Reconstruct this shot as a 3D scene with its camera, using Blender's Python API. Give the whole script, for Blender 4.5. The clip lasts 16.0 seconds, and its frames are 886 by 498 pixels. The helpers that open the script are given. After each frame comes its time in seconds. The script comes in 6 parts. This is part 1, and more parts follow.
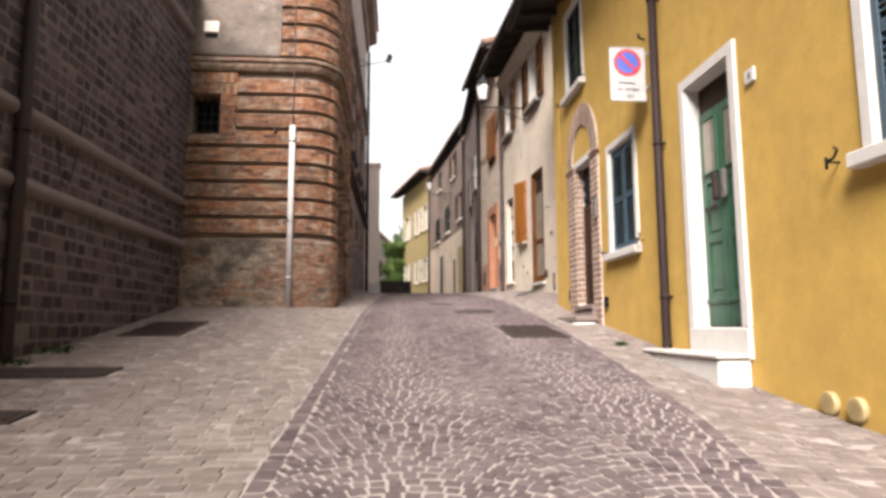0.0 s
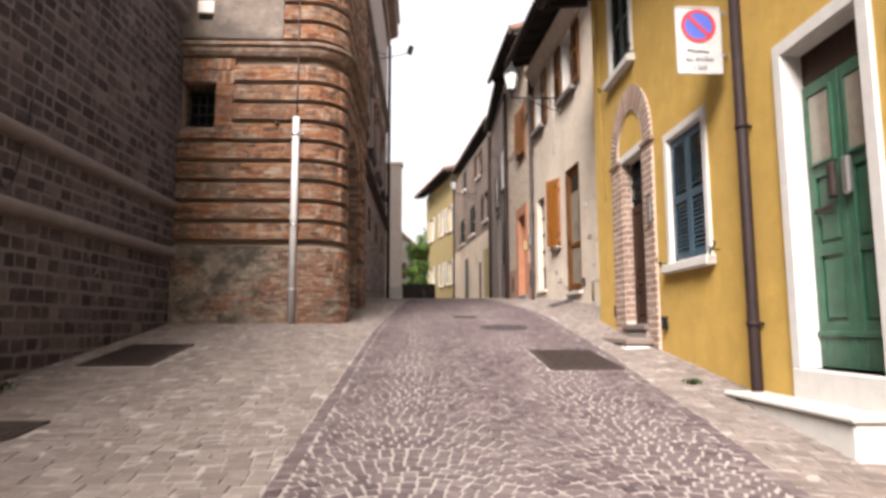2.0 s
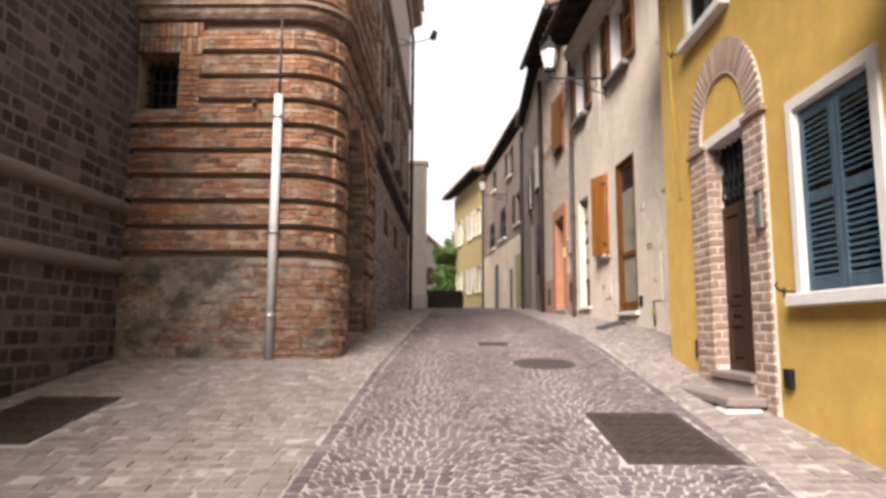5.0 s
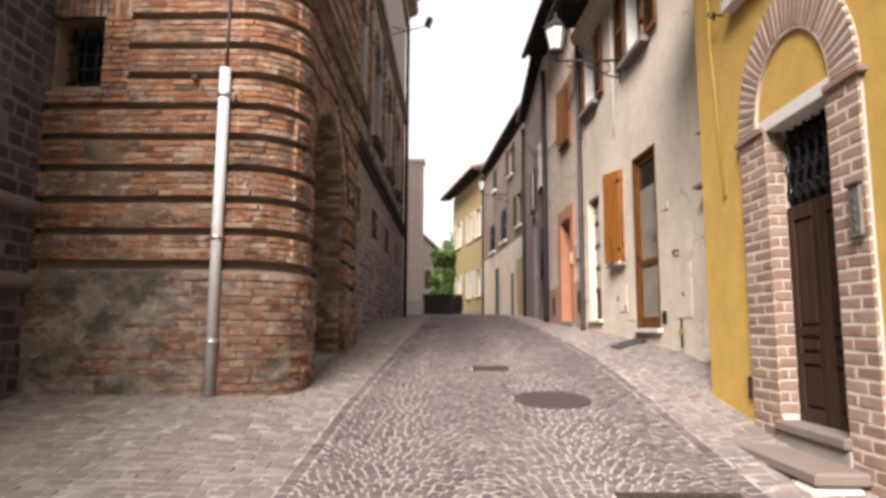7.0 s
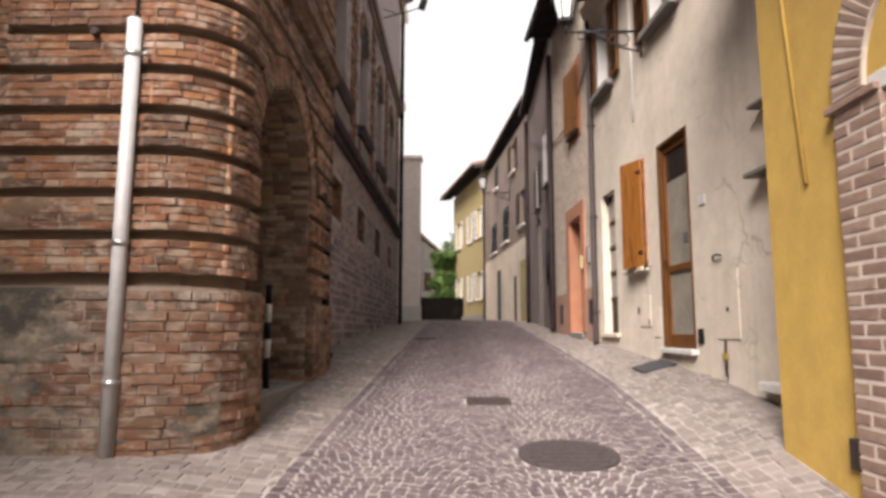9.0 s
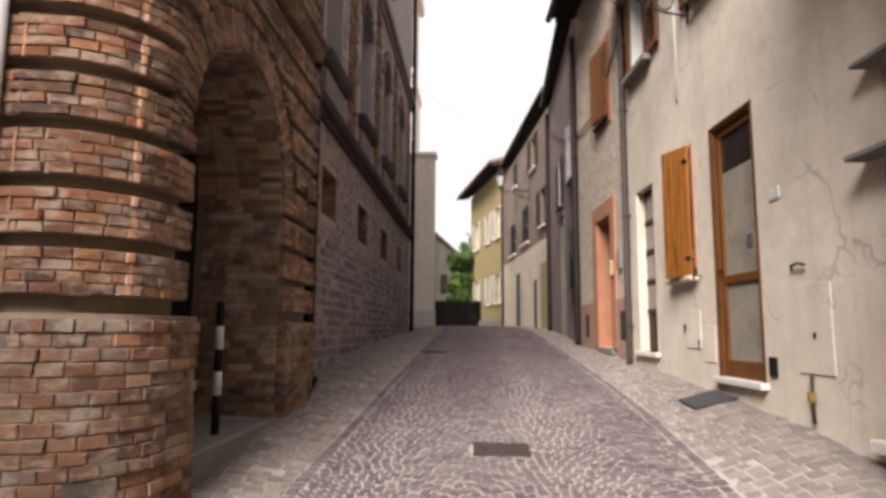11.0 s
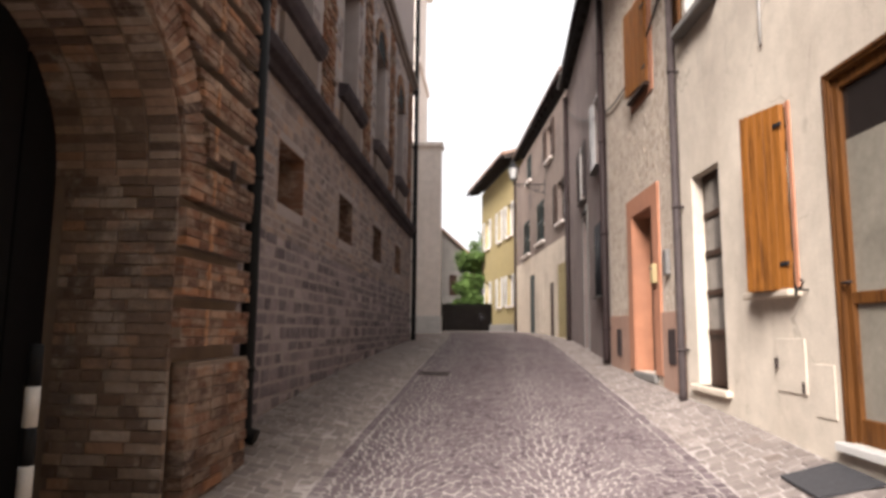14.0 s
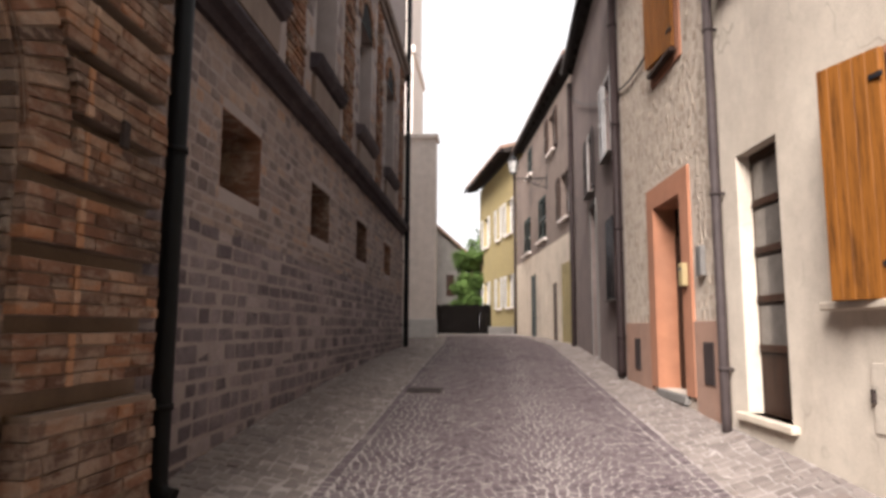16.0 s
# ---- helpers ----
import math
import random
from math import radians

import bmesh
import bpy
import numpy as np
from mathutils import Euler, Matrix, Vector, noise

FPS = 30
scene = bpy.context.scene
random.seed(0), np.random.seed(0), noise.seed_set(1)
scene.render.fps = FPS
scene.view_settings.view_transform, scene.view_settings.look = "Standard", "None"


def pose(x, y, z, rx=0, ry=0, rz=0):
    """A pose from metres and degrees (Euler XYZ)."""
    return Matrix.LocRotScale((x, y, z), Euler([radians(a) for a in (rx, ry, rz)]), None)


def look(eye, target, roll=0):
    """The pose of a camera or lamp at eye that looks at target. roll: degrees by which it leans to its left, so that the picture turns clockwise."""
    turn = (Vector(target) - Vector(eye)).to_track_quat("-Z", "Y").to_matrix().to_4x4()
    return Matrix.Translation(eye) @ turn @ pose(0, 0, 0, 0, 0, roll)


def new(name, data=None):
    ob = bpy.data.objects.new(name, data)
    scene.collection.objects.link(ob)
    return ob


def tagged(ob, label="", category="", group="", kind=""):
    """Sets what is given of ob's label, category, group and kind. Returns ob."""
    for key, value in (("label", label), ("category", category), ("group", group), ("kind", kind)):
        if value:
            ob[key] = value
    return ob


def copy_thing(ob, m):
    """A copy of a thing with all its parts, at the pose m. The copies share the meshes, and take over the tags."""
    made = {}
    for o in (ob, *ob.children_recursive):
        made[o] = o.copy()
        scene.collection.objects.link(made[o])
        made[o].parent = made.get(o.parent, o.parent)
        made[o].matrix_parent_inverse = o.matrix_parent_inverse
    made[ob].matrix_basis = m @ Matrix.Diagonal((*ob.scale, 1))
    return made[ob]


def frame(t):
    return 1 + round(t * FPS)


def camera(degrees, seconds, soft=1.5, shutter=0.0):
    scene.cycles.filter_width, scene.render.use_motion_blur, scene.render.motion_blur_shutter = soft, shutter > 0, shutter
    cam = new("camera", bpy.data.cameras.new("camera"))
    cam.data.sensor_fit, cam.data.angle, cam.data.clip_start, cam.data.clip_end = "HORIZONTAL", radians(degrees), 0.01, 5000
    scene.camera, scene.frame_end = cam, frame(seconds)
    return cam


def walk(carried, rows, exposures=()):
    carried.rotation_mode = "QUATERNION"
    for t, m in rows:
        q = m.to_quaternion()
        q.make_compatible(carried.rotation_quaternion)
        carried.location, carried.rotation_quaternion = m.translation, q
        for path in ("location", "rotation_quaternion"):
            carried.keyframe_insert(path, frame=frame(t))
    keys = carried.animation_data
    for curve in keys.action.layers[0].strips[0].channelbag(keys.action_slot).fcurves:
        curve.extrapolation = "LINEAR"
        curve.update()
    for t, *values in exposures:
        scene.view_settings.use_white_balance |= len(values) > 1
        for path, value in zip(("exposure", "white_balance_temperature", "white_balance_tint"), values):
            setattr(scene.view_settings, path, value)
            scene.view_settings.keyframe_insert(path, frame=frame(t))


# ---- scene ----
cam = camera(70.1, 16.0, soft=3.4)
PATH = [
    (0, (-0.368, -1.439, 1.564), (-0.222, 0.541, 1.808), -0.2),
    (0.5, (-0.324, -1.133, 1.622), (-0.203, 0.848, 1.866), -0.2),
    (1, (-0.3, -0.818, 1.704), (-0.199, 1.165, 1.946), -0.2),
    (1.5, (-0.292, -0.481, 1.774), (-0.206, 1.502, 2.016), -0.1),
    (2, (-0.252, -0.145, 1.833), (-0.187, 1.839, 2.077), -0.1),
    (2.5, (-0.217, 0.195, 1.881), (-0.172, 2.18, 2.128), -0.0),
    (3, (-0.208, 0.54, 1.955), (-0.179, 2.524, 2.202), 0.0),
    (3.5, (-0.156, 0.878, 2.02), (-0.15, 2.863, 2.269), 0.2),
    (4, (-0.137, 1.217, 2.086), (-0.148, 3.202, 2.335), 0.2),
    (6.5, (0.009, 2.91, 2.405), (-0.031, 4.893, 2.659), 0.4),
    (7, (0.037, 3.253, 2.467), (0.003, 5.237, 2.721), 0.3),
    (7.5, (0.067, 3.592, 2.522), (0.037, 5.575, 2.778), 0.3),
    (8, (0.106, 3.948, 2.591), (0.076, 5.932, 2.844), 0.3),
    (8.5, (0.125, 4.312, 2.649), (0.094, 6.295, 2.902), 0.2),
    (9, (0.174, 4.676, 2.699), (0.131, 6.659, 2.954), 0.1),
    (11.5, (0.299, 6.336, 2.968), (0.182, 8.317, 3.224), 0.4),
    (12, (0.299, 6.685, 3.012), (0.172, 8.664, 3.268), 0.4),
    (12.5, (0.317, 7.01, 3.057), (0.179, 8.988, 3.313), 0.5),
    (13, (0.332, 7.336, 3.106), (0.188, 9.315, 3.36), 0.5),
    (13.5, (0.352, 7.66, 3.15), (0.206, 9.638, 3.404), 0.5),
    (14, (0.354, 7.982, 3.2), (0.211, 9.961, 3.451), 0.5),
    (14.5, (0.383, 8.286, 3.232), (0.239, 10.265, 3.483), 0.4),
    (15, (0.385, 8.6, 3.263), (0.242, 10.579, 3.515), 0.3),
    (15.5, (0.369, 8.925, 3.306), (0.23, 10.904, 3.556), 0.3),
    (16, (0.364, 9.246, 3.337), (0.225, 11.225, 3.586), 0.3),
]
walk(cam, [(t, look(eye, target, roll)) for t, eye, target, roll in PATH], ((0, 1.70, 6500, 13), (2.5, 1.72, 6490, 13), (4, 1.76, 6490, 13), (7, 1.70, 6480, 13), (9, 1.56, 6450, 13), (11.5, 1.47, 6400, 12), (12.2, 1.48, 6380, 12), (13.5, 1.76, 6350, 12), (14.5, 1.84, 6350, 12.5), (16, 1.72, 6350, 12.5)))

# ---- light: a bright overcast sky, faint soft sun from the open end of the street behind ----
SUN_FROM = Vector((-0.24, -0.72, 0.65)).normalized()
world = bpy.data.worlds.new("sky")
scene.world = world
world.use_nodes = True
wn, wl = world.node_tree.nodes, world.node_tree.links
sky = wn.new("ShaderNodeTexSky")
sky.sky_type, sky.sun_disc = "NISHITA", False
sky.sun_elevation = math.asin(SUN_FROM.z)
sky.sun_rotation = math.atan2(SUN_FROM.x, SUN_FROM.y)
sky_level = wn.new("ShaderNodeVectorMath")
sky_level.operation = "SCALE"
sky_level.inputs["Scale"].default_value = 0.10
cloud = wn.new("ShaderNodeMix")
cloud.data_type = "RGBA"
cloud.inputs["Factor"].default_value = 0.88
cloud.inputs["B"].default_value = (1.0, 0.965, 0.93, 1)
wl.new(sky.outputs["Color"], sky_level.inputs[0])
wl.new(sky_level.outputs["Vector"], cloud.inputs["A"])
wl.new(cloud.outputs["Result"], wn["Background"].inputs["Color"])
wn["Background"].inputs["Strength"].default_value = 0.42

sun_data = bpy.data.lights.new("sun", "SUN")
sun_data.energy, sun_data.angle, sun_data.color = 4.8, radians(30), (1.0, 0.935, 0.885)
sun = new("sun", sun_data)
sun.matrix_world = look(SUN_FROM * 60, (0, 0, 0))

# ---- materials ----


def nodes_of(name, rough=0.85, metal=0.0):
    m = bpy.data.materials.new(name)
    m.use_nodes = True
    n, l = m.node_tree.nodes, m.node_tree.links
    b = n["Principled BSDF"]
    b.inputs["Roughness"].default_value = rough
    b.inputs["Metallic"].default_value = metal
    return m, n, l, b


def noise_of(n, l, place, scale, detail=4.0, rough=0.6, stretch=(1, 1, 1)):
    mp = n.new("ShaderNodeMapping")
    mp.inputs["Scale"].default_value = stretch
    l.new(place, mp.inputs["Vector"])
    t = n.new("ShaderNodeTexNoise")
    t.inputs["Scale"].default_value, t.inputs["Detail"].default_value, t.inputs["Roughness"].default_value = scale, detail, rough
    l.new(mp.outputs["Vector"], t.inputs["Vector"])
    return t.outputs["Fac"]


def ramp_of(n, l, fac, stops):
    r = n.new("ShaderNodeValToRGB")
    e = r.color_ramp.elements
    while len(e) < len(stops):
        e.new(0.5)
    for k, (p, c) in zip(e, stops):
        k.position, k.color = p, (*c, 1) if len(c) == 3 else c
    l.new(fac, r.inputs["Fac"])
    return r.outputs["Color"]


def blend(n, l, fac, a, b, mode="MIX"):
    m = n.new("ShaderNodeMix")
    m.data_type, m.blend_type = "RGBA", mode
    for s, v in (("Factor", fac), ("A", a), ("B", b)):
        if isinstance(v, (int, float)):
            m.inputs[s].default_value = v
        elif isinstance(v, tuple):
            m.inputs[s].default_value = (*v, 1)
        else:
            l.new(v, m.inputs[s])
    return m.outputs["Result"]


def relief(n, l, b, height, strength, distance=0.01):
    bp = n.new("ShaderNodeBump")
    bp.inputs["Strength"].default_value, bp.inputs["Distance"].default_value = strength, distance
    l.new(height, bp.inputs["Height"])
    l.new(bp.outputs["Normal"], b.inputs["Normal"])


def where(n):
    return n.new("ShaderNodeNewGeometry").outputs["Position"]


def paint(name, c, rough=0.55, spread=0.18, scale=9.0, metal=0.0, bump=0.15):
    """Paint, metal or plain stuff with faint unevenness and wear."""
    m, n, l, b = nodes_of(name, rough, metal)
    p = where(n)
    f = noise_of(n, l, p, scale, 6, 0.65)
    lo, hi = tuple(v * (1 - spread) for v in c), tuple(min(1, v * (1 + spread)) for v in c)
    col = ramp_of(n, l, f, [(0.3, lo), (0.7, hi)])
    f2 = noise_of(n, l, p, scale * 14, 3)
    l.new(blend(n, l, 0.12, col, ramp_of(n, l, f2, [(0.35, (0.1, 0.1, 0.1)), (0.65, (1, 1, 1))]), "MULTIPLY"), b.inputs["Base Color"])
    relief(n, l, b, f2, bump, 0.004)
    return m


def plaster(name, c, dirt, amount=0.5, streak=0.35, crack=0.0, bump=0.35):
    """Lime plaster: cloudy, with rain streaks, patches of dirt, and cracks where it is old."""
    m, n, l, b = nodes_of(name, 0.92)
    p = where(n)
    big = noise_of(n, l, p, 0.9, 6, 0.6)
    mid = noise_of(n, l, p, 5.0, 6, 0.65)
    run = noise_of(n, l, p, 3.0, 5, 0.6, (1.6, 1.6, 0.14))
    fine = noise_of(n, l, p, 70.0, 4, 0.7)
    lo, hi = tuple(v * 0.86 for v in c), tuple(min(1, v * 1.08) for v in c)
    col = ramp_of(n, l, mid, [(0.3, lo), (0.7, hi)])
    col = blend(n, l, ramp_of(n, l, big, [(0.48, (0, 0, 0)), (0.75, (amount,) * 3)]), col, dirt)
    col = blend(n, l, ramp_of(n, l, run, [(0.52, (0, 0, 0)), (0.8, (streak,) * 3)]), col, dirt)
    if crack:
        v = n.new("ShaderNodeTexVoronoi")
        v.feature = "DISTANCE_TO_EDGE"
        v.inputs["Scale"].default_value = 1.1
        w = n.new("ShaderNodeVectorMath")
        w.operation = "MULTIPLY_ADD"
        t = n.new("ShaderNodeTexNoise")
        t.inputs["Scale"].default_value = 2.5
        l.new(p, t.inputs["Vector"])
        l.new(t.outputs["Color"], w.inputs[0])
        w.inputs[1].default_value = (0.7, 0.7, 0.7)
        l.new(p, w.inputs[2])
        l.new(w.outputs["Vector"], v.inputs["Vector"])
        line = ramp_of(n, l, v.outputs["Distance"], [(0.0, (crack,) * 3), (0.018, (0, 0, 0))])
        some = ramp_of(n, l, noise_of(n, l, p, 1.4, 2), [(0.5, (0, 0, 0)), (0.62, (1, 1, 1))])
        col = blend(n, l, blend(n, l, 1.0, line, some, "MULTIPLY"), col, tuple(v * 0.45 for v in dirt))
    col = blend(n, l, 0.2, col, ramp_of(n, l, fine, [(0.3, (0.3, 0.3, 0.3)), (0.6, (1, 1, 1))]), "MULTIPLY")
    l.new(col, b.inputs["Base Color"])
    both = n.new("ShaderNodeMath")
    l.new(fine, both.inputs[0])
    l.new(mid, both.inputs[1])
    relief(n, l, b, both.outputs[0], bump, 0.008)
    return m


def pieces_mat(name, stops, film, film_at=(0.5, 0.75, 0.6), rough=0.88, scale=1.3, bump=0.5, film2=None, film2_at=(0.44, 0.66, 0.82), scale2=1.0, smear=None):
    """Stones or bricks: a tone for each piece, blotches on it, and a film of old plaster, lichen or dirt over many."""
    m, n, l, b = nodes_of(name, rough)
    p = where(n)
    g = n.new("ShaderNodeNewGeometry")
    o = n.new("ShaderNodeObjectInfo")
    s = n.new("ShaderNodeMath")
    l.new(g.outputs["Random Per Island"], s.inputs[0])
    l.new(o.outputs["Random"], s.inputs[1])
    fr = n.new("ShaderNodeMath")
    fr.operation = "FRACT"
    l.new(s.outputs[0], fr.inputs[0])
    col = ramp_of(n, l, fr.outputs[0], stops)
    mid = noise_of(n, l, p, 14, 5, 0.7)
    col = blend(n, l, 0.45, col, ramp_of(n, l, mid, [(0.3, (0.35, 0.35, 0.35)), (0.68, (1, 1, 1))]), "MULTIPLY")
    big = noise_of(n, l, p, scale, 7, 0.68)
    lo, hi, amt = film_at
    col = blend(n, l, ramp_of(n, l, big, [(lo, (0, 0, 0)), (hi, (amt,) * 3)]), col, film)
    if film2:
        other = noise_of(n, l, p, scale2, 7, 0.7, (1.3, 0.8, 1.9))
        col = blend(n, l, ramp_of(n, l, other, [(film2_at[0], (0, 0, 0)), (film2_at[1], (film2_at[2],) * 3)]), col, film2)
    if smear:
        wiped = noise_of(n, l, p, 5.5, 6, 0.72, (1, 1, 3.2))
        col = blend(n, l, ramp_of(n, l, wiped, [(0.5, (0, 0, 0)), (0.6, (0.55, 0.55, 0.55))]), col, smear)
    fine = noise_of(n, l, p, 95, 4, 0.7)
    col = blend(n, l, 0.25, col, ramp_of(n, l, fine, [(0.3, (0.25, 0.25, 0.25)), (0.62, (1, 1, 1))]), "MULTIPLY")
    l.new(col, b.inputs["Base Color"])
    both = n.new("ShaderNodeMath")
    l.new(fine, both.inputs[0])
    l.new(mid, both.inputs[1])
    relief(n, l, b, both.outputs[0], bump, 0.012)
    return m


def wood(name, c, dark, along=(14, 14, 0.9), rough=0.55):
    m, n, l, b = nodes_of(name, rough)
    p = where(n)
    grain = noise_of(n, l, p, 2.2, 7, 0.7, along)
    big = noise_of(n, l, p, 2.0, 4)
    o = n.new("ShaderNodeNewGeometry")
    col = ramp_of(n, l, grain, [(0.32, dark), (0.5, c), (0.72, tuple(min(1, v * 1.3) for v in c))])
    tone = ramp_of(n, l, o.outputs["Random Per Island"], [(0, (0.72, 0.72, 0.72)), (1, (1, 1, 1))])
    col = blend(n, l, 1.0, col, tone, "MULTIPLY")
    col = blend(n, l, ramp_of(n, l, big, [(0.5, (0, 0, 0)), (0.8, (0.35,) * 3)]), col, dark)
    l.new(col, b.inputs["Base Color"])
    relief(n, l, b, grain, 0.3, 0.004)
    return m


def clear_glass(name, tint=(0.8, 0.85, 0.85)):
    m, n, l, b = nodes_of(name, 0.04)
    b.inputs["Base Color"].default_value = (*tint, 1)
    b.inputs["Transmission Weight"].default_value = 1.0
    b.inputs["IOR"].default_value = 1.45
    return m


M_yellow = plaster("yellow_plaster", (0.455, 0.29, 0.062), (0.33, 0.2, 0.05), 0.45, 0.30)
M_cream = plaster("cream_plaster", (0.53, 0.458, 0.372), (0.32, 0.262, 0.205), 0.42, 0.4, crack=0.5)
M_mauve = plaster("mauve_plaster", (0.185, 0.138, 0.122), (0.085, 0.06, 0.056), 0.75, 0.6, crack=0.4)
M_grey = plaster("old_grey_plaster", (0.175, 0.13, 0.105), (0.075, 0.055, 0.048), 0.85, 0.6, crack=0.5)
M_pale = plaster("pale_plaster", (0.689, 0.611, 0.545), (0.492, 0.418, 0.369), 0.4, 0.4)
M_beige = plaster("worn_beige_plaster", (0.5, 0.42, 0.33), (0.2, 0.16, 0.13), 0.55, 0.5)
M_faded = plaster("faded_orange_paint", (0.328, 0.193, 0.135), (0.221, 0.156, 0.123), 0.6, 0.4)
M_step = plaster("worn_step_stone", (0.164, 0.127, 0.107), (0.0902, 0.0697, 0.0615), 0.5, 0.3)
M_lemon = plaster("pale_yellow_plaster", (0.256, 0.199, 0.0845), (0.176, 0.138, 0.0717), 0.4, 0.4)
M_white = paint("white_paint", (0.537, 0.517, 0.484), 0.6, 0.08)
M_marble = paint("white_stone", (0.467, 0.447, 0.418), 0.55, 0.14)
M_grime = plaster("grey_render", (0.172, 0.158, 0.143), (0.0861, 0.0804, 0.0689), 0.6, 0.4)
M_orange = plaster("orange_paint", (0.356, 0.153, 0.0828), (0.257, 0.129, 0.0801), 0.4, 0.35)
M_green = paint("green_paint", (0.0293, 0.0943, 0.0544), 0.42, 0.3)
M_blue = paint("blue_grey_paint", (0.0369, 0.0697, 0.0943), 0.5, 0.25)
M_darkgreen = paint("dark_green_paint", (0.014, 0.027, 0.025), 0.75, 0.25)
M_pipe = paint("brown_metal", (0.0205, 0.0123, 0.0115), 0.6, 0.25)
M_pipegrey = paint("grey_metal", (0.0426, 0.032, 0.0303), 0.6, 0.25)
M_galv = paint("pale_plastic", (0.385, 0.369, 0.361), 0.5, 0.12)
M_iron = paint("black_iron", (0.0164, 0.0164, 0.018), 0.45, 0.3)
M_cast = paint("cast_iron", (0.0377, 0.0279, 0.0246), 0.8, 0.45, 20, 0.0, 0.4)
M_lid = paint("worn_iron_lid", (0.0492, 0.0394, 0.0385), 0.75, 0.35, 26, 0.0, 0.6)
M_steel = paint("steel", (0.41, 0.394, 0.377), 0.35, 0.15, 9, 0.8)
M_black = paint("black_paint", (0.007, 0.007, 0.0075), 0.6, 0.2)
M_red = paint("red_paint", (0.40, 0.03, 0.035), 0.5, 0.08)
M_signblue = paint("blue_paint", (0.055, 0.09, 0.38), 0.5, 0.08)
M_ink = paint("dark_ink", (0.0656, 0.0656, 0.0697), 0.6, 0.1)
M_wood = wood("orange_brown_wood", (0.172, 0.064, 0.0115), (0.052, 0.019, 0.0055))
M_frame = wood("varnished_wood", (0.115, 0.0451, 0.0115), (0.0369, 0.0139, 0.00492))
M_dark = wood("dark_wood", (0.0394, 0.0189, 0.0115), (0.0131, 0.00656, 0.00492))
M_eave = wood("weathered_eave_wood", (0.041, 0.0328, 0.0287), (0.0164, 0.0131, 0.0115), (1.2, 14, 14), 0.8)
# dark boards, blackened further to stand for shade under the trees
M_fence = wood("shade_black_boards", (0.0054, 0.0045, 0.00405), (0.0027, 0.00225, 0.00225), (14, 14, 0.9), 0.95)
M_seam = pieces_mat("orange_brick_seam", [(0, (0.32, 0.16, 0.08)), (0.5, (0.46, 0.22, 0.105)), (1, (0.50, 0.34, 0.24))], (0.44, 0.32, 0.24), (0.54, 0.68, 0.5), 0.9, 7.0, 0.8)
M_brass = paint("dull_brass", (0.30, 0.2, 0.05), 0.5, 0.2, 9, 0.6)
M_stucco = pieces_mat("dark_stucco", [(0, (0.15, 0.118, 0.095)), (1, (0.15, 0.118, 0.095))], (0.24, 0.2, 0.17), (0.55, 0.66, 0.6), 0.92, 1.7, 0.7, (0.055, 0.045, 0.038), (0.46, 0.62, 0.75), 1.3)
M_curtain = paint("net_curtain", (0.451, 0.426, 0.385), 0.9, 0.1, 5)
M_glazed = paint("curtained_glass", (0.25, 0.225, 0.18), 0.10, 0.3, 1.5)
# near-black colour standing in for unlit rooms and deep shade behind openings
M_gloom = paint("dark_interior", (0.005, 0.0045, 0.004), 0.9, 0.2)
M_glass = clear_glass("glass")
M_darkreflection = paint("dark_reflection", (0.0205, 0.0164, 0.0148), 0.06, 0.2)
M_dullpane = paint("dull_pane", (0.123, 0.108, 0.0943), 0.12, 0.3, 3)
M_lamp_glass = paint("milky_glass", (0.656, 0.64, 0.607), 0.25, 0.05)
M_vent = paint("beige_plastic", (0.33, 0.25, 0.12), 0.6, 0.12)
M_sign = paint("sign_white", (0.385, 0.377, 0.369), 0.5, 0.06)
M_mat = paint("dark_doormat", (0.0287, 0.0271, 0.0287), 0.95, 0.3, 40)
M_weed = paint("weed_leaf", (0.0369, 0.0541, 0.0172), 0.6, 0.3, 30)
M_leaf = paint("tree_leaf", (0.06, 0.10, 0.024), 0.6, 0.4, 2)
M_bark = paint("bark", (0.082, 0.0615, 0.0451), 0.9, 0.3)
M_tile = pieces_mat("roof_tile", [(0, (0.18, 0.0984, 0.0656)), (0.5, (0.246, 0.139, 0.0902)), (1, (0.156, 0.107, 0.082))], (0.0984, 0.082, 0.0656))
M_soil = plaster("joint_mortar", (0.287, 0.251, 0.226), (0.148, 0.123, 0.11), 0.6, 0.2)
M_cobble = pieces_mat("porphyry", [(0, (0.0754, 0.0558, 0.0599)), (0.35, (0.102, 0.0771, 0.0795)), (0.7, (0.123, 0.0951, 0.0959)), (0.9, (0.143, 0.113, 0.112)), (1, (0.18, 0.148, 0.141))], (0.146, 0.12, 0.114), (0.46, 0.72, 0.65), 0.72, 1.2)
M_edge = pieces_mat("edge_porphyry", [(0, (0.107, 0.0779, 0.0861)), (0.5, (0.152, 0.113, 0.119)), (1, (0.213, 0.164, 0.164))], (0.246, 0.201, 0.189), (0.5, 0.78, 0.45), 0.62, 0.9)
M_paver = pieces_mat("limestone_paver", [(0, (0.164, 0.135, 0.121)), (0.3, (0.193, 0.16, 0.141)), (0.7, (0.221, 0.185, 0.164)), (0.92, (0.254, 0.215, 0.19)), (1, (0.172, 0.135, 0.115))], (0.148, 0.123, 0.112), (0.46, 0.72, 0.6), 0.8, 2.2)
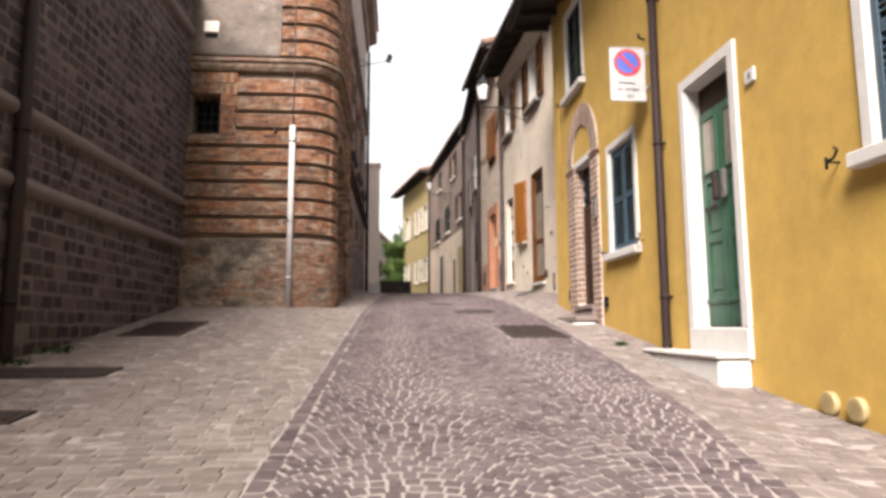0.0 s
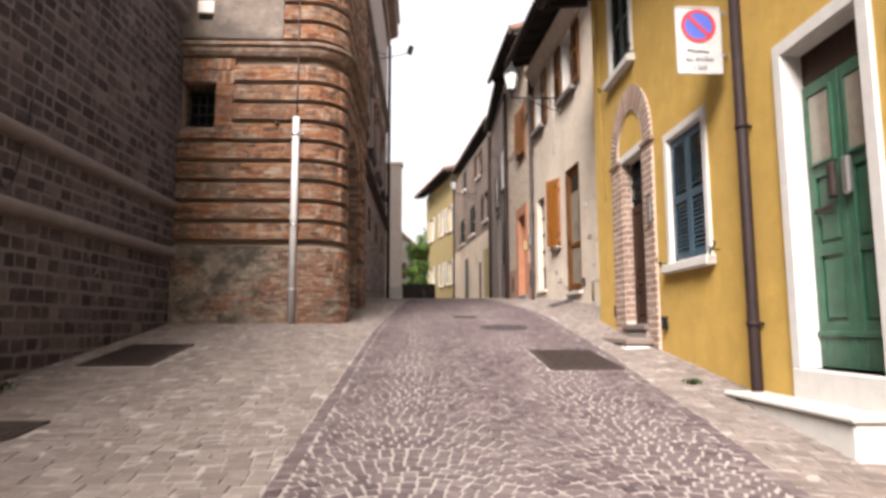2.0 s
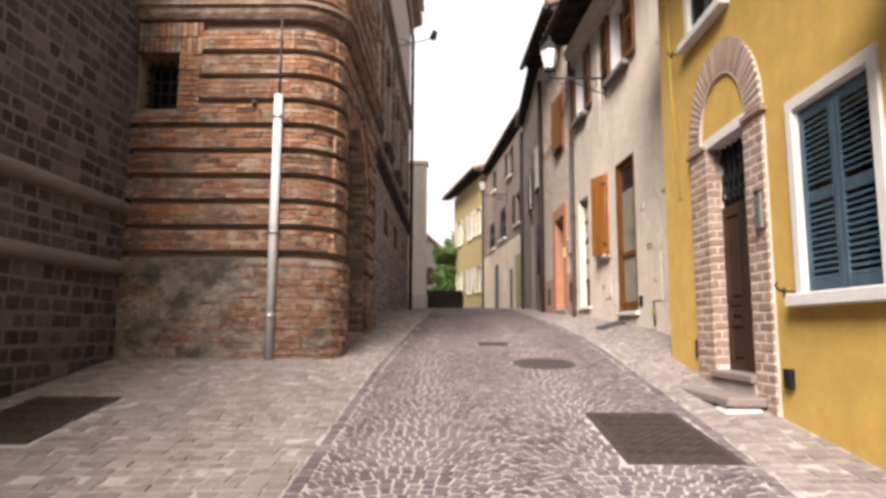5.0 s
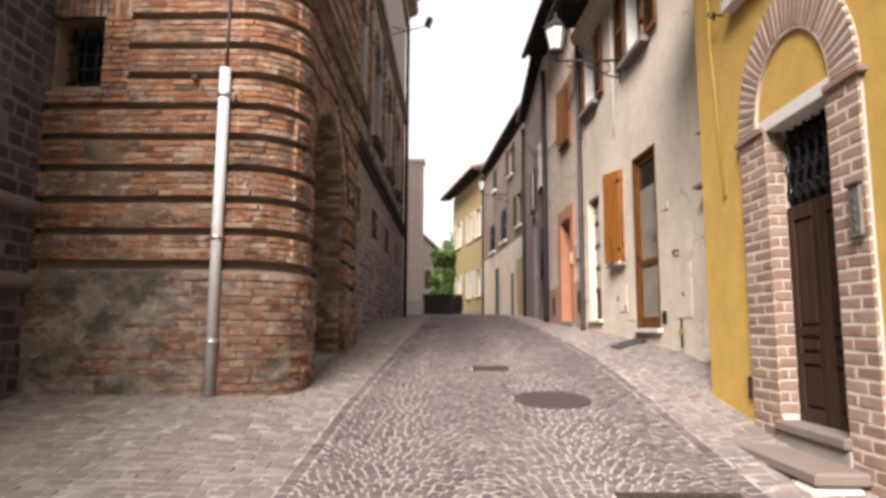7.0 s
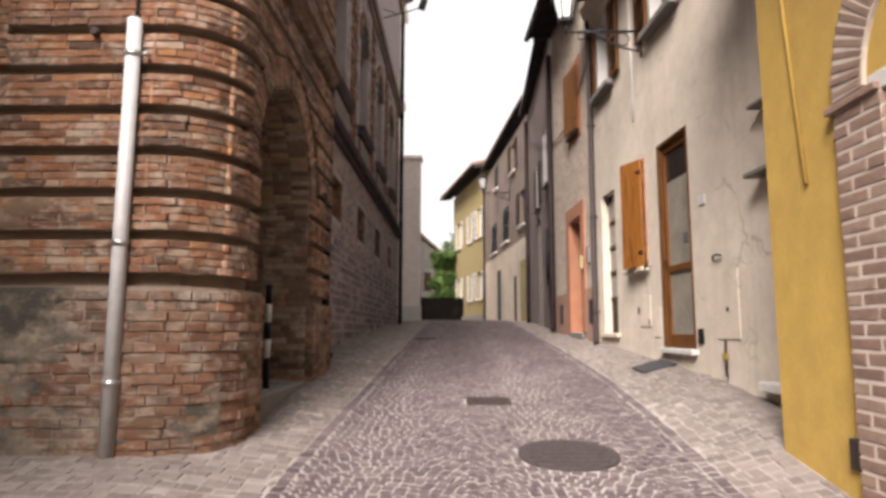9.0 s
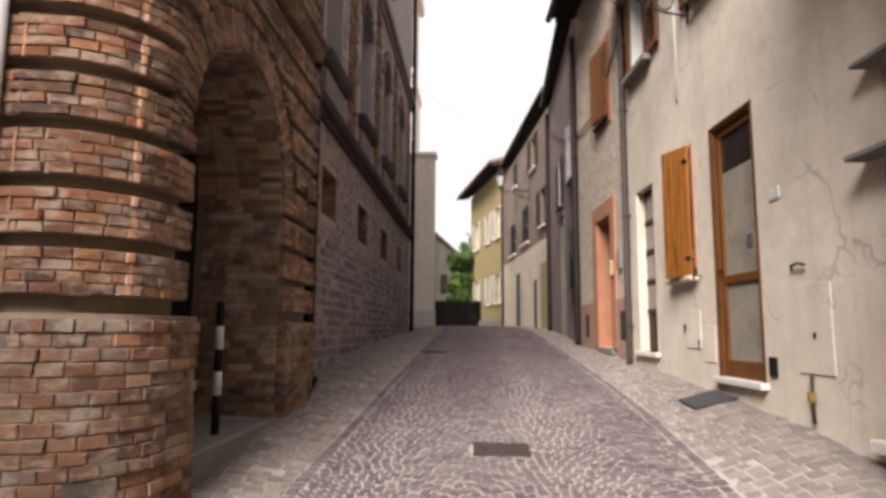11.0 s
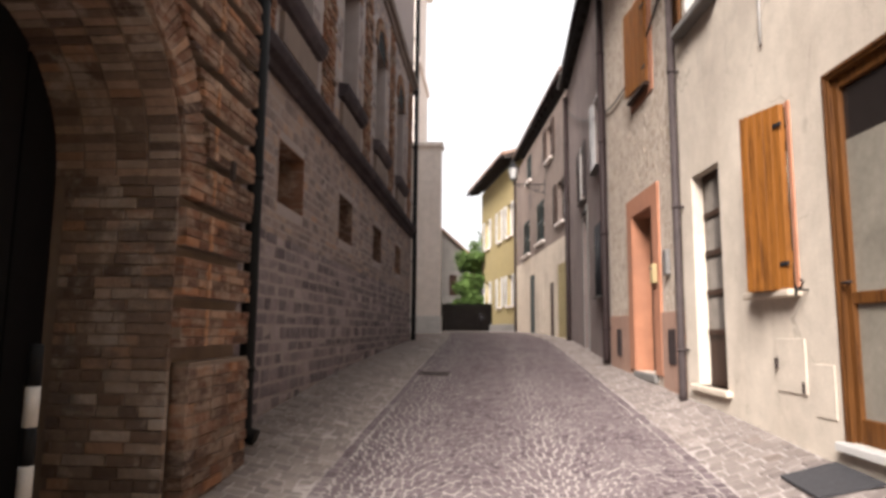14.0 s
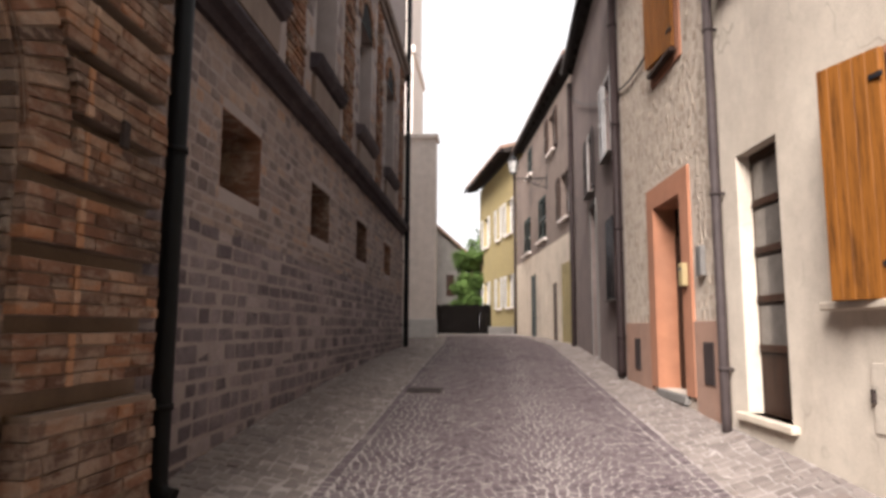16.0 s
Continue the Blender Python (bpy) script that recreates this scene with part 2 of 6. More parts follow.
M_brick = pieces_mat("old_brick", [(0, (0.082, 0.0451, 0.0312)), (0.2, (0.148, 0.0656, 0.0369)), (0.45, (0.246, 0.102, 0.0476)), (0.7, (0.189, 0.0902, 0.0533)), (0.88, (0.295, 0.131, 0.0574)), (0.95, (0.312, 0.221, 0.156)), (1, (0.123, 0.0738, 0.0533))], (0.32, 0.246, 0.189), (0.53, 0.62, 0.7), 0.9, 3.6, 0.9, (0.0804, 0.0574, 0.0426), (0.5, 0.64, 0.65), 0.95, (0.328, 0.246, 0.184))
# browner street-side brick; how light falls on that side is in its colour
M_shadebrick = pieces_mat("shade_tuned_brown_brick", [(0, (0.10, 0.06, 0.047)), (0.25, (0.19, 0.098, 0.064)), (0.5, (0.28, 0.138, 0.084)), (0.7, (0.21, 0.13, 0.094)), (0.88, (0.40, 0.19, 0.10)), (1, (0.43, 0.31, 0.23))], (0.41, 0.31, 0.24), (0.53, 0.64, 0.6), 0.9, 3.2, 0.9, (0.066, 0.05, 0.042), (0.48, 0.63, 0.7), 0.95, (0.36, 0.28, 0.22))
M_brickjoint = plaster("brick_mortar", (0.2, 0.145, 0.108), (0.08, 0.06, 0.048), 0.6, 0.4)
M_coat = pieces_mat("worn_lime_coat", [(0, (0.165, 0.108, 0.072)), (1, (0.165, 0.108, 0.072))], (0.26, 0.19, 0.14), (0.5, 0.64, 0.7), 0.92, 6.0, 0.9, (0.07, 0.054, 0.042), (0.46, 0.62, 0.8), 1.6)
M_plinthcoat = pieces_mat("stained_render_coat", [(0, (0.184, 0.148, 0.115)), (1, (0.184, 0.148, 0.115))], (0.303, 0.238, 0.18), (0.5, 0.62, 0.85), 0.92, 3.4, 0.9, (0.0451, 0.041, 0.0328), (0.46, 0.58, 0.9), 1.5)
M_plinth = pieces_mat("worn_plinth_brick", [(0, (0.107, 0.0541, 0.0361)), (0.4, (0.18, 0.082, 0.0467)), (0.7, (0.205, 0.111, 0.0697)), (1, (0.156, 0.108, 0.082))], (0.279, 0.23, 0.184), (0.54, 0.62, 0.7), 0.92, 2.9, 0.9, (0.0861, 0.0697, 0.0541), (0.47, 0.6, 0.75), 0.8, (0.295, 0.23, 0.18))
# paler grey brick, lightened further to make up for little light under the arch
M_reveal = pieces_mat("lightened_grey_brick", [(0, (0.128, 0.0886, 0.0708)), (0.25, (0.266, 0.192, 0.148)), (0.5, (0.197, 0.128, 0.0935)), (0.7, (0.394, 0.315, 0.256)), (0.88, (0.374, 0.212, 0.133)), (1, (0.492, 0.403, 0.335))], (0.443, 0.374, 0.315), (0.53, 0.63, 0.7), 0.92, 3.2, 0.9, (0.108, 0.0886, 0.0768), (0.5, 0.66, 0.7), 1.8)
M_facing = pieces_mat("pink_facing_brick", [(0, (0.221, 0.134, 0.0976)), (0.5, (0.27, 0.171, 0.125)), (1, (0.31, 0.211, 0.155))], (0.28, 0.214, 0.171), (0.55, 0.8, 0.4), 0.85, 2.0, 0.35)
M_facejoint = paint("pale_mortar", (0.492, 0.418, 0.353), 0.9, 0.12)
M_darkstone = pieces_mat("dark_sandstone", [(0, (0.042, 0.034, 0.039)), (0.4, (0.068, 0.055, 0.061)), (0.8, (0.095, 0.077, 0.082)), (0.96, (0.135, 0.11, 0.112)), (1, (0.18, 0.147, 0.144))], (0.14, 0.114, 0.116), (0.5, 0.74, 0.6), 0.93, 2.2, 1.2)
M_string = plaster("string_course_stone", (0.145, 0.119, 0.119), (0.07, 0.057, 0.058), 0.6, 0.4, bump=0.6)
M_darkjoint = plaster("dark_mortar", (0.115, 0.095, 0.095), (0.075, 0.061, 0.062), 0.6, 0.45)
M_midstone = pieces_mat("brown_sandstone", [(0, (0.17, 0.136, 0.13)), (0.35, (0.25, 0.2, 0.185)), (0.7, (0.33, 0.262, 0.231)), (0.9, (0.39, 0.297, 0.247)), (1, (0.40, 0.26, 0.188))], (0.39, 0.318, 0.283), (0.5, 0.75, 0.55), 0.93, 1.2, 0.9)
M_wingstone = pieces_mat("grey_sandstone", [(0, (0.145, 0.119, 0.127)), (0.4, (0.205, 0.17, 0.178)), (0.8, (0.275, 0.228, 0.232)), (0.95, (0.37, 0.31, 0.302)), (1, (0.45, 0.37, 0.35))], (0.40, 0.332, 0.326), (0.52, 0.75, 0.5), 0.93, 2.6, 1.1)
M_midjoint = plaster("brown_mortar", (0.29, 0.242, 0.226), (0.2, 0.166, 0.155), 0.5, 0.4)
M_rubble = pieces_mat("pale_rubble", [(0, (0.344, 0.271, 0.205)), (0.5, (0.435, 0.348, 0.267)), (0.9, (0.525, 0.435, 0.34)), (1, (0.295, 0.213, 0.148))], (0.476, 0.402, 0.328), (0.45, 0.7, 0.6), 0.9, 2.5, 0.3)
M_rubblejoint = plaster("rubble_mortar", (0.492, 0.414, 0.336), (0.328, 0.262, 0.213), 0.6, 0.4)

for m in (M_brick, M_shadebrick, M_plinth, M_coat, M_plinthcoat, M_wingstone, M_midstone, M_reveal, M_fence, M_black, M_gloom, M_cast, M_iron, M_dark, M_pipegrey, M_cobble, M_paver, M_darkstone, M_eave, M_pipe, M_frame, M_leaf, M_wood, M_lid):
    m.node_tree.nodes["Principled BSDF"].inputs["Specular IOR Level"].default_value = 0.15

M_fence.node_tree.nodes["Principled BSDF"].inputs["Specular IOR Level"].default_value = 0.0

# ---- building helpers ----


def part(name, bm, material, parent=None, label=""):
    """Links a bmesh, or (verts, faces), as one mesh object, under a thing or a part."""
    me = bpy.data.meshes.new(name)
    if isinstance(bm, tuple):
        me.from_pydata(bm[0], [], bm[1])
    else:
        bm.to_mesh(me)
        bm.free()
    me.materials.append(material)
    ob = new(name, me)
    ob.parent = parent
    if label:
        ob["label"] = label
    return ob


def thing(name, label, category, group="", kind=""):
    return tagged(new(name), label, category, group, kind)


HEX = ((0, 3, 2, 1), (4, 5, 6, 7), (0, 1, 5, 4), (1, 2, 6, 5), (2, 3, 7, 6), (3, 0, 4, 7))


def hexa(bm, pts, bevel=0.0):
    vs = [bm.verts.new(p) for p in pts]
    fs = [bm.faces.new([vs[i] for i in f]) for f in HEX]
    if bevel:
        bmesh.ops.recalc_face_normals(bm, faces=fs)
        bmesh.ops.bevel(bm, geom=list({e for f in fs for e in f.edges}), offset=bevel, segments=1, affect="EDGES")
    return vs


def box(bm, x0, x1, y0, y1, z0, z1, bevel=0.0):
    return hexa(bm, [(x0, y0, z0), (x1, y0, z0), (x1, y1, z0), (x0, y1, z0), (x0, y0, z1), (x1, y0, z1), (x1, y1, z1), (x0, y1, z1)], bevel)


def tube(bm, path, r, sides=10, caps=True):
    """A round bar along a path of points."""
    rings = []
    pts = [Vector(p) for p in path]
    for i, p in enumerate(pts):
        d = (pts[min(i + 1, len(pts) - 1)] - pts[max(i - 1, 0)]).normalized()
        a = d.cross(Vector((0, 0, 1)) if abs(d.z) < 0.9 else Vector((1, 0, 0))).normalized()
        c = d.cross(a)
        rr = r[i] if isinstance(r, (list, tuple)) else r
        rings.append([bm.verts.new(p + (a * math.cos(t) + c * math.sin(t)) * rr) for t in (2 * math.pi * k / sides for k in range(sides))])
    for u, v in zip(rings, rings[1:]):
        for k in range(sides):
            f = bm.faces.new((u[k], u[(k + 1) % sides], v[(k + 1) % sides], v[k]))
            f.smooth = True
    if caps:
        bm.faces.new(rings[0][::-1])
        bm.faces.new(rings[-1])
    return rings


class Facade:
    """A street front from (x0, y0) to (x1, y1), told by y, the distance d out into the street, and z. side: -1 on the east, 1 on the west."""

    def __init__(self, x0, y0, x1, y1, side):
        self.x0, self.y0, self.x1, self.y1, self.side = x0, y0, x1, y1, side

    def at(self, y, d, z):
        return Vector((self.x0 + (self.x1 - self.x0) * (y - self.y0) / (self.y1 - self.y0) + self.side * d, y, z))

    def box(self, bm, y0, y1, d0, d1, z0, z1, bevel=0.0):
        a = self.at
        pts = [a(y0, d0, z0), a(y0, d1, z0), a(y1, d1, z0), a(y1, d0, z0), a(y0, d0, z1), a(y0, d1, z1), a(y1, d1, z1), a(y1, d0, z1)]
        return hexa(bm, pts, bevel)

    def wall(self, y0, y1, z0, z1, thick, holes):
        """A wall with its openings (y0, y1, z0, z1) cut through, as verts and faces."""
        ys = sorted({y0, y1, *[h[0] for h in holes], *[h[1] for h in holes]})
        zs = sorted({z0, z1, *[h[2] for h in holes], *[h[3] for h in holes]})
        ys = [v for v in ys if y0 <= v <= y1]
        zs = [v for v in zs if z0 <= v <= z1]

        def solid(i, j):
            if not (0 <= i < len(ys) - 1 and 0 <= j < len(zs) - 1):
                return False
            cy, cz = (ys[i] + ys[i + 1]) / 2, (zs[j] + zs[j + 1]) / 2
            return not any(h[0] < cy < h[1] and h[2] < cz < h[3] for h in holes)

        bm = bmesh.new()
        made = {}

        def v(y, d, z):
            if (y, d, z) not in made:
                made[y, d, z] = bm.verts.new(self.at(y, d, z))
            return made[y, d, z]

        for i in range(len(ys) - 1):
            for j in range(len(zs) - 1):
                if not solid(i, j):
                    continue
                a, b, c, e = ys[i], ys[i + 1], zs[j], zs[j + 1]
                for d in (0, -thick):
                    bm.faces.new((v(a, d, c), v(b, d, c), v(b, d, e), v(a, d, e)))
                for (di, dj), (p, q) in {(-1, 0): ((a, c), (a, e)), (1, 0): ((b, c), (b, e)), (0, -1): ((a, c), (b, c)), (0, 1): ((a, e), (b, e))}.items():
                    if not solid(i + di, j + dj):
                        bm.faces.new((v(p[0], 0, p[1]), v(q[0], 0, q[1]), v(q[0], -thick, q[1]), v(p[0], -thick, p[1])))
        bmesh.ops.recalc_face_normals(bm, faces=bm.faces[:])
        return bm


UNIT = []


def unit_piece():
    """The shape of single stones: a block from -1 to 1 with a worn, chamfered front, 1 deep."""
    if not UNIT:
        v = [(x, y, 0) for x, y in ((-1, -1), (1, -1), (1, 1), (-1, 1))]
        v += [(x, y, 0.8) for x, y in ((-1, -1), (1, -1), (1, 1), (-1, 1))]
        v += [(x * 0.93, y * 0.88, 1) for x, y in ((-1, -1), (1, -1), (1, 1), (-1, 1))]
        f = [(i, (i + 1) % 4, 4 + (i + 1) % 4, 4 + i) for i in range(4)] + [(4 + i, 4 + (i + 1) % 4, 8 + (i + 1) % 4, 8 + i) for i in range(4)] + [(8, 9, 10, 11)]
        UNIT.append((v, f))
    return UNIT[0]


def pieces(rows, name, rest, material, owner, near, most=290, wear=0.14, chamfer=0.2):
    """Lays stones. rows: (centre on the face, half width, half height, outward), all Vectors. The ones that lie nearest to the
    point `near` are parts of their own on one mesh; the rest are joined."""
    v, f = unit_piece()
    order = sorted(range(len(rows)), key=lambda i: (rows[i][0] - Vector(near)).length)
    rng = random.Random(len(rows))

    def worn():
        out = []
        for j, (x, y, z) in enumerate(v):
            wx, wy = (rng.uniform(-wear, wear * 0.4) * (j >= 4) for _ in range(2))
            zz = z if j < 4 else (1 - chamfer if j < 8 else 1 + rng.uniform(-0.9, 0.5) * chamfer)
            out.append((x * (1 + wx * 0.6), y * (1 + wy), zz))
        return out

    shapes = []
    for _ in range(9):
        me = bpy.data.meshes.new(name)
        me.from_pydata(worn(), [], f)
        me.materials.append(material)
        shapes.append(me)
    for i in order[:most]:
        c, a, b, n = rows[i]
        ob = new(name, rng.choice(shapes))
        ob.matrix_world = Matrix(((a.x, b.x, n.x, c.x), (a.y, b.y, n.y, c.y), (a.z, b.z, n.z, c.z), (0, 0, 0, 1)))
        ob.parent = owner
    verts, faces = [], []
    for i in order[most:]:
        c, a, b, n = rows[i]
        k = len(verts)
        for x, y, z in worn():
            verts.append(c + a * x + b * y + n * z)
        faces += [tuple(k + q for q in face) for face in f]
    if verts:
        ob = part(rest, (verts, faces), material, owner)
        ob["kind"] = "stuff"

# ---- the ground ----
PROFILE = ((-60, -3.5), (-20, -1.25), (-8, -0.02), (-1.4, 0.66), (4.8, 1.33), (6.64, 1.53), (8.9, 1.765), (10.7, 1.96), (14, 2.26), (17.3, 2.50), (21, 2.73), (24.8, 2.94), (28.5, 3.08), (34, 3.12), (60, 2.9), (400, 2.0))
EAST_RISE = ((3.0, -0.07), (4.8, -0.01), (6.6, 0.04), (8.3, 0.10), (9.2, 0.19), (11, 0.24), (14, 0.21), (18.5, 0.12), (25, 0.0))
WEST_RISE = ((5.5, -0.02), (7.5, 0.05), (8.9, 0.12), (14, 0.17), (17, 0.15), (24.5, -0.03))
EAST_EDGE = ((-8, 0.9), (0.9, 1.17), (2.2, 1.40), (3.9, 1.56), (6.6, 1.77), (9.8, 1.93), (12.5, 2.0), (17, 1.92), (25, 1.90), (30, 1.35), (40, 0.2))
WEST_EDGE = ((-8, -0.95), (9, -0.96), (12, -0.85), (16, -0.77), (25, -0.72), (30, -0.95), (40, -1.6))
EAST_WALL = ((-8, 2.35), (9.05, 2.35), (9.06, 2.87), (15, 2.49), (18.4, 2.33), (24.6, 2.5), (34, 1.52), (42, -0.2))
WEST_WALL = ((-8, -3.82), (8.95, -3.82), (8.96, -1.46), (12.55, -1.46), (12.56, -1.7), (24.6, -1.7), (24.7, -2.2), (40, -2.6))


def along(table, y):
    return float(np.interp(y, [p[0] for p in table], [p[1] for p in table]))


def ease(t):
    t = min(1.0, max(0.0, t))
    return t * t * (3 - 2 * t)


def gz(x, y):
    """The height of the street: a hollow in the middle, rising to the house fronts."""
    z = along(PROFILE, y)
    e, w = along(EAST_EDGE, y), along(WEST_EDGE, y)
    z += along(EAST_RISE, y) * ease((x - e + 0.15) / 0.9) + along(WEST_RISE, y) * ease((w - x + 0.15) / 1.1)
    return z


xs = [-300, -120, -50, -20, -9] + [-5.5 + 0.1 * i for i in range(95)] + [4.6, 9, 20, 50, 120, 300]
ys = [-250, -120, -60, -30, -15, -8] + [-6 + 0.2 * i for i in range(241)] + [45, 52, 60, 80, 120, 200, 330]
gv = [(x, y, gz(x, y) - 0.003) for y in ys for x in xs]
gf = [(j * len(xs) + i, j * len(xs) + i + 1, (j + 1) * len(xs) + i + 1, (j + 1) * len(xs) + i) for j in range(len(ys) - 1) for i in range(len(xs) - 1)]
ground = tagged(part("ground", (gv, gf), M_soil), "sloping street bed of pale sandy mortar", "street", kind="structure")
for poly in ground.data.polygons:
    poly.use_smooth = True
road = tagged(new("road"), "narrow roadway of small purple-brown porphyry cobbles laid in arcs", "road", kind="structure")
pavement = tagged(new("pavement"), "worn beige limestone pavement along both house fronts", "pavement", kind="structure")

# ---- west side: long dark stone wall ----
WX = -3.82
wall_west = tagged(new("wall_west"), "tall dark sandstone block wall with two round string courses", "stone wall", kind="structure")
west = Facade(WX, -16, WX, 9.15, 1)
part("wall_core", west.wall(-16, 9.15, -1.5, 7.15, 0.5, []), M_darkjoint, wall_west)


def moulding(f, y0, y1, z, r, material, owner, name="string_course", steps=10, squash=1.0, label=""):
    """A half-round course along a front."""
    bm = bmesh.new()
    n = max(2, int((y1 - y0) / 0.3))
    rings = []
    for i in range(n + 1):
        y = y0 + (y1 - y0) * i / n
        wob = 1 + 0.06 * noise.noise((y * 2.1, z, 3))
        rings.append([bm.verts.new(f.at(y, r * squash * wob * math.cos(t) - 0.005, z + r * wob * math.sin(t))) for t in (-math.pi / 2 + math.pi * k / steps for k in range(steps + 1))])
    for u, v in zip(rings, rings[1:]):
        for k in range(steps):
            bm.faces.new((u[k], u[k + 1], v[k + 1], v[k])).smooth = True
    bm.faces.new(rings[0])
    bm.faces.new(rings[-1])
    return part(name, bm, material, owner, label)


def cornice(f, y0, y1, z0, outline, material, owner, name="cornice"):
    """A straight moulded course; outline: (d, z) from the bottom up."""
    bm = bmesh.new()
    a = [bm.verts.new(f.at(y0, d, z0 + z)) for d, z in outline]
    b = [bm.verts.new(f.at(y1, d, z0 + z)) for d, z in outline]
    for i in range(len(a) - 1):
        bm.faces.new((a[i], a[i + 1], b[i + 1], b[i]))
    bm.faces.new(a)
    bm.faces.new(b)
    return part(name, bm, material, owner)


for z in (2.87, 3.55):
    moulding(west, -16, 9.1, z, 0.08, M_string, wall_west)
moulding(west, -16, 9.1, 6.46, 0.10, M_string, wall_west)
cornice(west, -16, 9.1, 7.151, ((-0.5, 0.0), (0.12, 0.0), (0.12, 0.08), (-0.2, 0.2), (-0.5, 0.1)), M_darkstone, wall_west, "coping")

# ---- west side: brick corner building with the portal, and the long wing behind it ----
PX, PY0, PY1 = -1.46, 8.95, 12.55
ARCH_Y0, ARCH_Y1, SPRING = 9.66, 11.52, 4.08
ARCH_C, ARCH_R = (ARCH_Y0 + ARCH_Y1) / 2, (ARCH_Y1 - ARCH_Y0) / 2
palazzo = thing("brick_corner_building", "old brick building with banded rustic courses, rounded corner and arched portal", "building")
R = 0.5
TOP = 14.2


def rim(s, d=0.0):
    """A point of the building's outline, s metres on from the south-west end, d out from the face; and the way out there."""
    straight = (PX - R) - (-3.95)
    bend = R * math.pi / 2
    if s < straight:
        return Vector((-3.95 + s, PY0 - d, 0)), Vector((0, -1, 0))
    if s < straight + bend:
        t = (s - straight) / R
        n = Vector((math.sin(t), -math.cos(t), 0))
        return Vector((PX - R, PY0 + R, 0)) + n * (R + d), n
    y = PY0 + R + s - straight - bend
    return Vector((PX + d, y, 0)), Vector((1, 0, 0))


S_BEND = (PX - R) + 3.95
S_SIDE = S_BEND + R * math.pi / 2
S_END = S_SIDE + PY1 - PY0 - R


def side_s(y):
    return S_SIDE + y - PY0 - R


def in_arch(y, z, grow=0.0):
    if not ARCH_Y0 - grow < y < ARCH_Y1 + grow:
        return False
    return z < SPRING or math.hypot(y - ARCH_C, z - SPRING) < ARCH_R + grow


# the core behind the bricks: south face and bend, then the side with the portal cut through
bm = bmesh.new()
cols = [S_BEND * i / 4 for i in range(5)] + [S_BEND + (S_SIDE - S_BEND) * i / 10 for i in range(1, 11)] + [side_s(ARCH_Y0)]
PANEL = 0.26    # flush brick beside and above the small barred window
HOLE = (-3.80, -3.31, 4.76, 5.42)
rings = []
for s in cols:
    p, n = rim(s, -0.05)
    rings.append([bm.verts.new((p.x, p.y, z)) for z in (1.2, TOP)])
for a, b in zip(rings[4:], rings[5:]):
    bm.faces.new((a[0], b[0], b[1], a[1]))
part("corner_wall", bm, M_brickjoint, palazzo)


class FrontFacade(Facade):
    """A front that faces south, told by x in place of y."""

    def at(self, x, d, z):
        return Vector((x, self.y0 - d, z))


south = FrontFacade(0, PY0 + 0.05, 0, 1, 1)
part("south_wall", south.wall(-4.6, PX - R, 1.2, TOP, 0.35, [HOLE]), M_brickjoint, palazzo)
bm = bmesh.new()
side = Facade(PX - 0.05, PY0, PX - 0.05, PY1, 1)
N = 18
arc = [(ARCH_Y0, 1.2)] + [(ARCH_C - ARCH_R * math.cos(math.pi * i / N), SPRING + ARCH_R * math.sin(math.pi * i / N)) for i in range(N + 1)] + [(ARCH_Y1, 1.2)]
DEEP = 0.74
front = [bm.verts.new(side.at(y, 0, z)) for y, z in arc]
backs = [bm.verts.new(side.at(y, -DEEP, z)) for y, z in arc]
for i in range(len(arc) - 1):
    bm.faces.new((front[i], front[i + 1], backs[i + 1], backs[i]))
tops = [bm.verts.new(side.at(y, 0, TOP)) for y, z in arc[1:-1]]
for i in range(N):
    bm.faces.new((front[i + 1], front[i + 2], tops[i + 1], tops[i]))
e0, e1 = bm.verts.new(side.at(PY1, 0, 1.2)), bm.verts.new(side.at(PY1, 0, TOP))
b0, b1 = bm.verts.new(side.at(PY1, -0.6, 1.2)), bm.verts.new(side.at(PY1, -0.6, TOP))
bm.faces.new((front[-1], e0, e1, tops[-1], front[-2]))
bm.faces.new((e0, b0, b1, e1))
part("portal_wall", bm, M_brickjoint, palazzo)
bm = bmesh.new()
side.box(bm, ARCH_Y0 - 0.3, ARCH_Y1 + 0.3, -DEEP - 0.12, -DEEP, 1.5, 5.1)
part("portal_door", bm, M_black, palazzo, "near-black timber portal door deep in the arch")
for i in range(6):
    bm = bmesh.new()
    y0 = ARCH_Y0 + ARCH_R * 2 / 6 * i
    side.box(bm, y0 + 0.01, y0 + ARCH_R / 3 - 0.01, -DEEP + 0.001, -DEEP + 0.02, 2.2, 4.9)
    part("door_board", bm, M_black, palazzo)
bm = bmesh.new()
box(bm, PX - DEEP, PX + 0.02, ARCH_Y0 - 0.02, ARCH_Y1 + 0.02, 1.7, 2.16, 0.02)
part("threshold", bm, M_grime, palazzo, "worn grey stone threshold")
bm = bmesh.new()
box(bm, -5.2, PX - 0.92, PY0 + 0.4, PY1, 1.2, TOP - 0.1)
part("inner_block", bm, M_gloom, palazzo)

# bricks, in bands of four courses parted by deep grooves; a plain plinth below
rng = random.Random(5)
bands, plinth, jamb = [], [], []
UP = Vector((0, 0, 1))


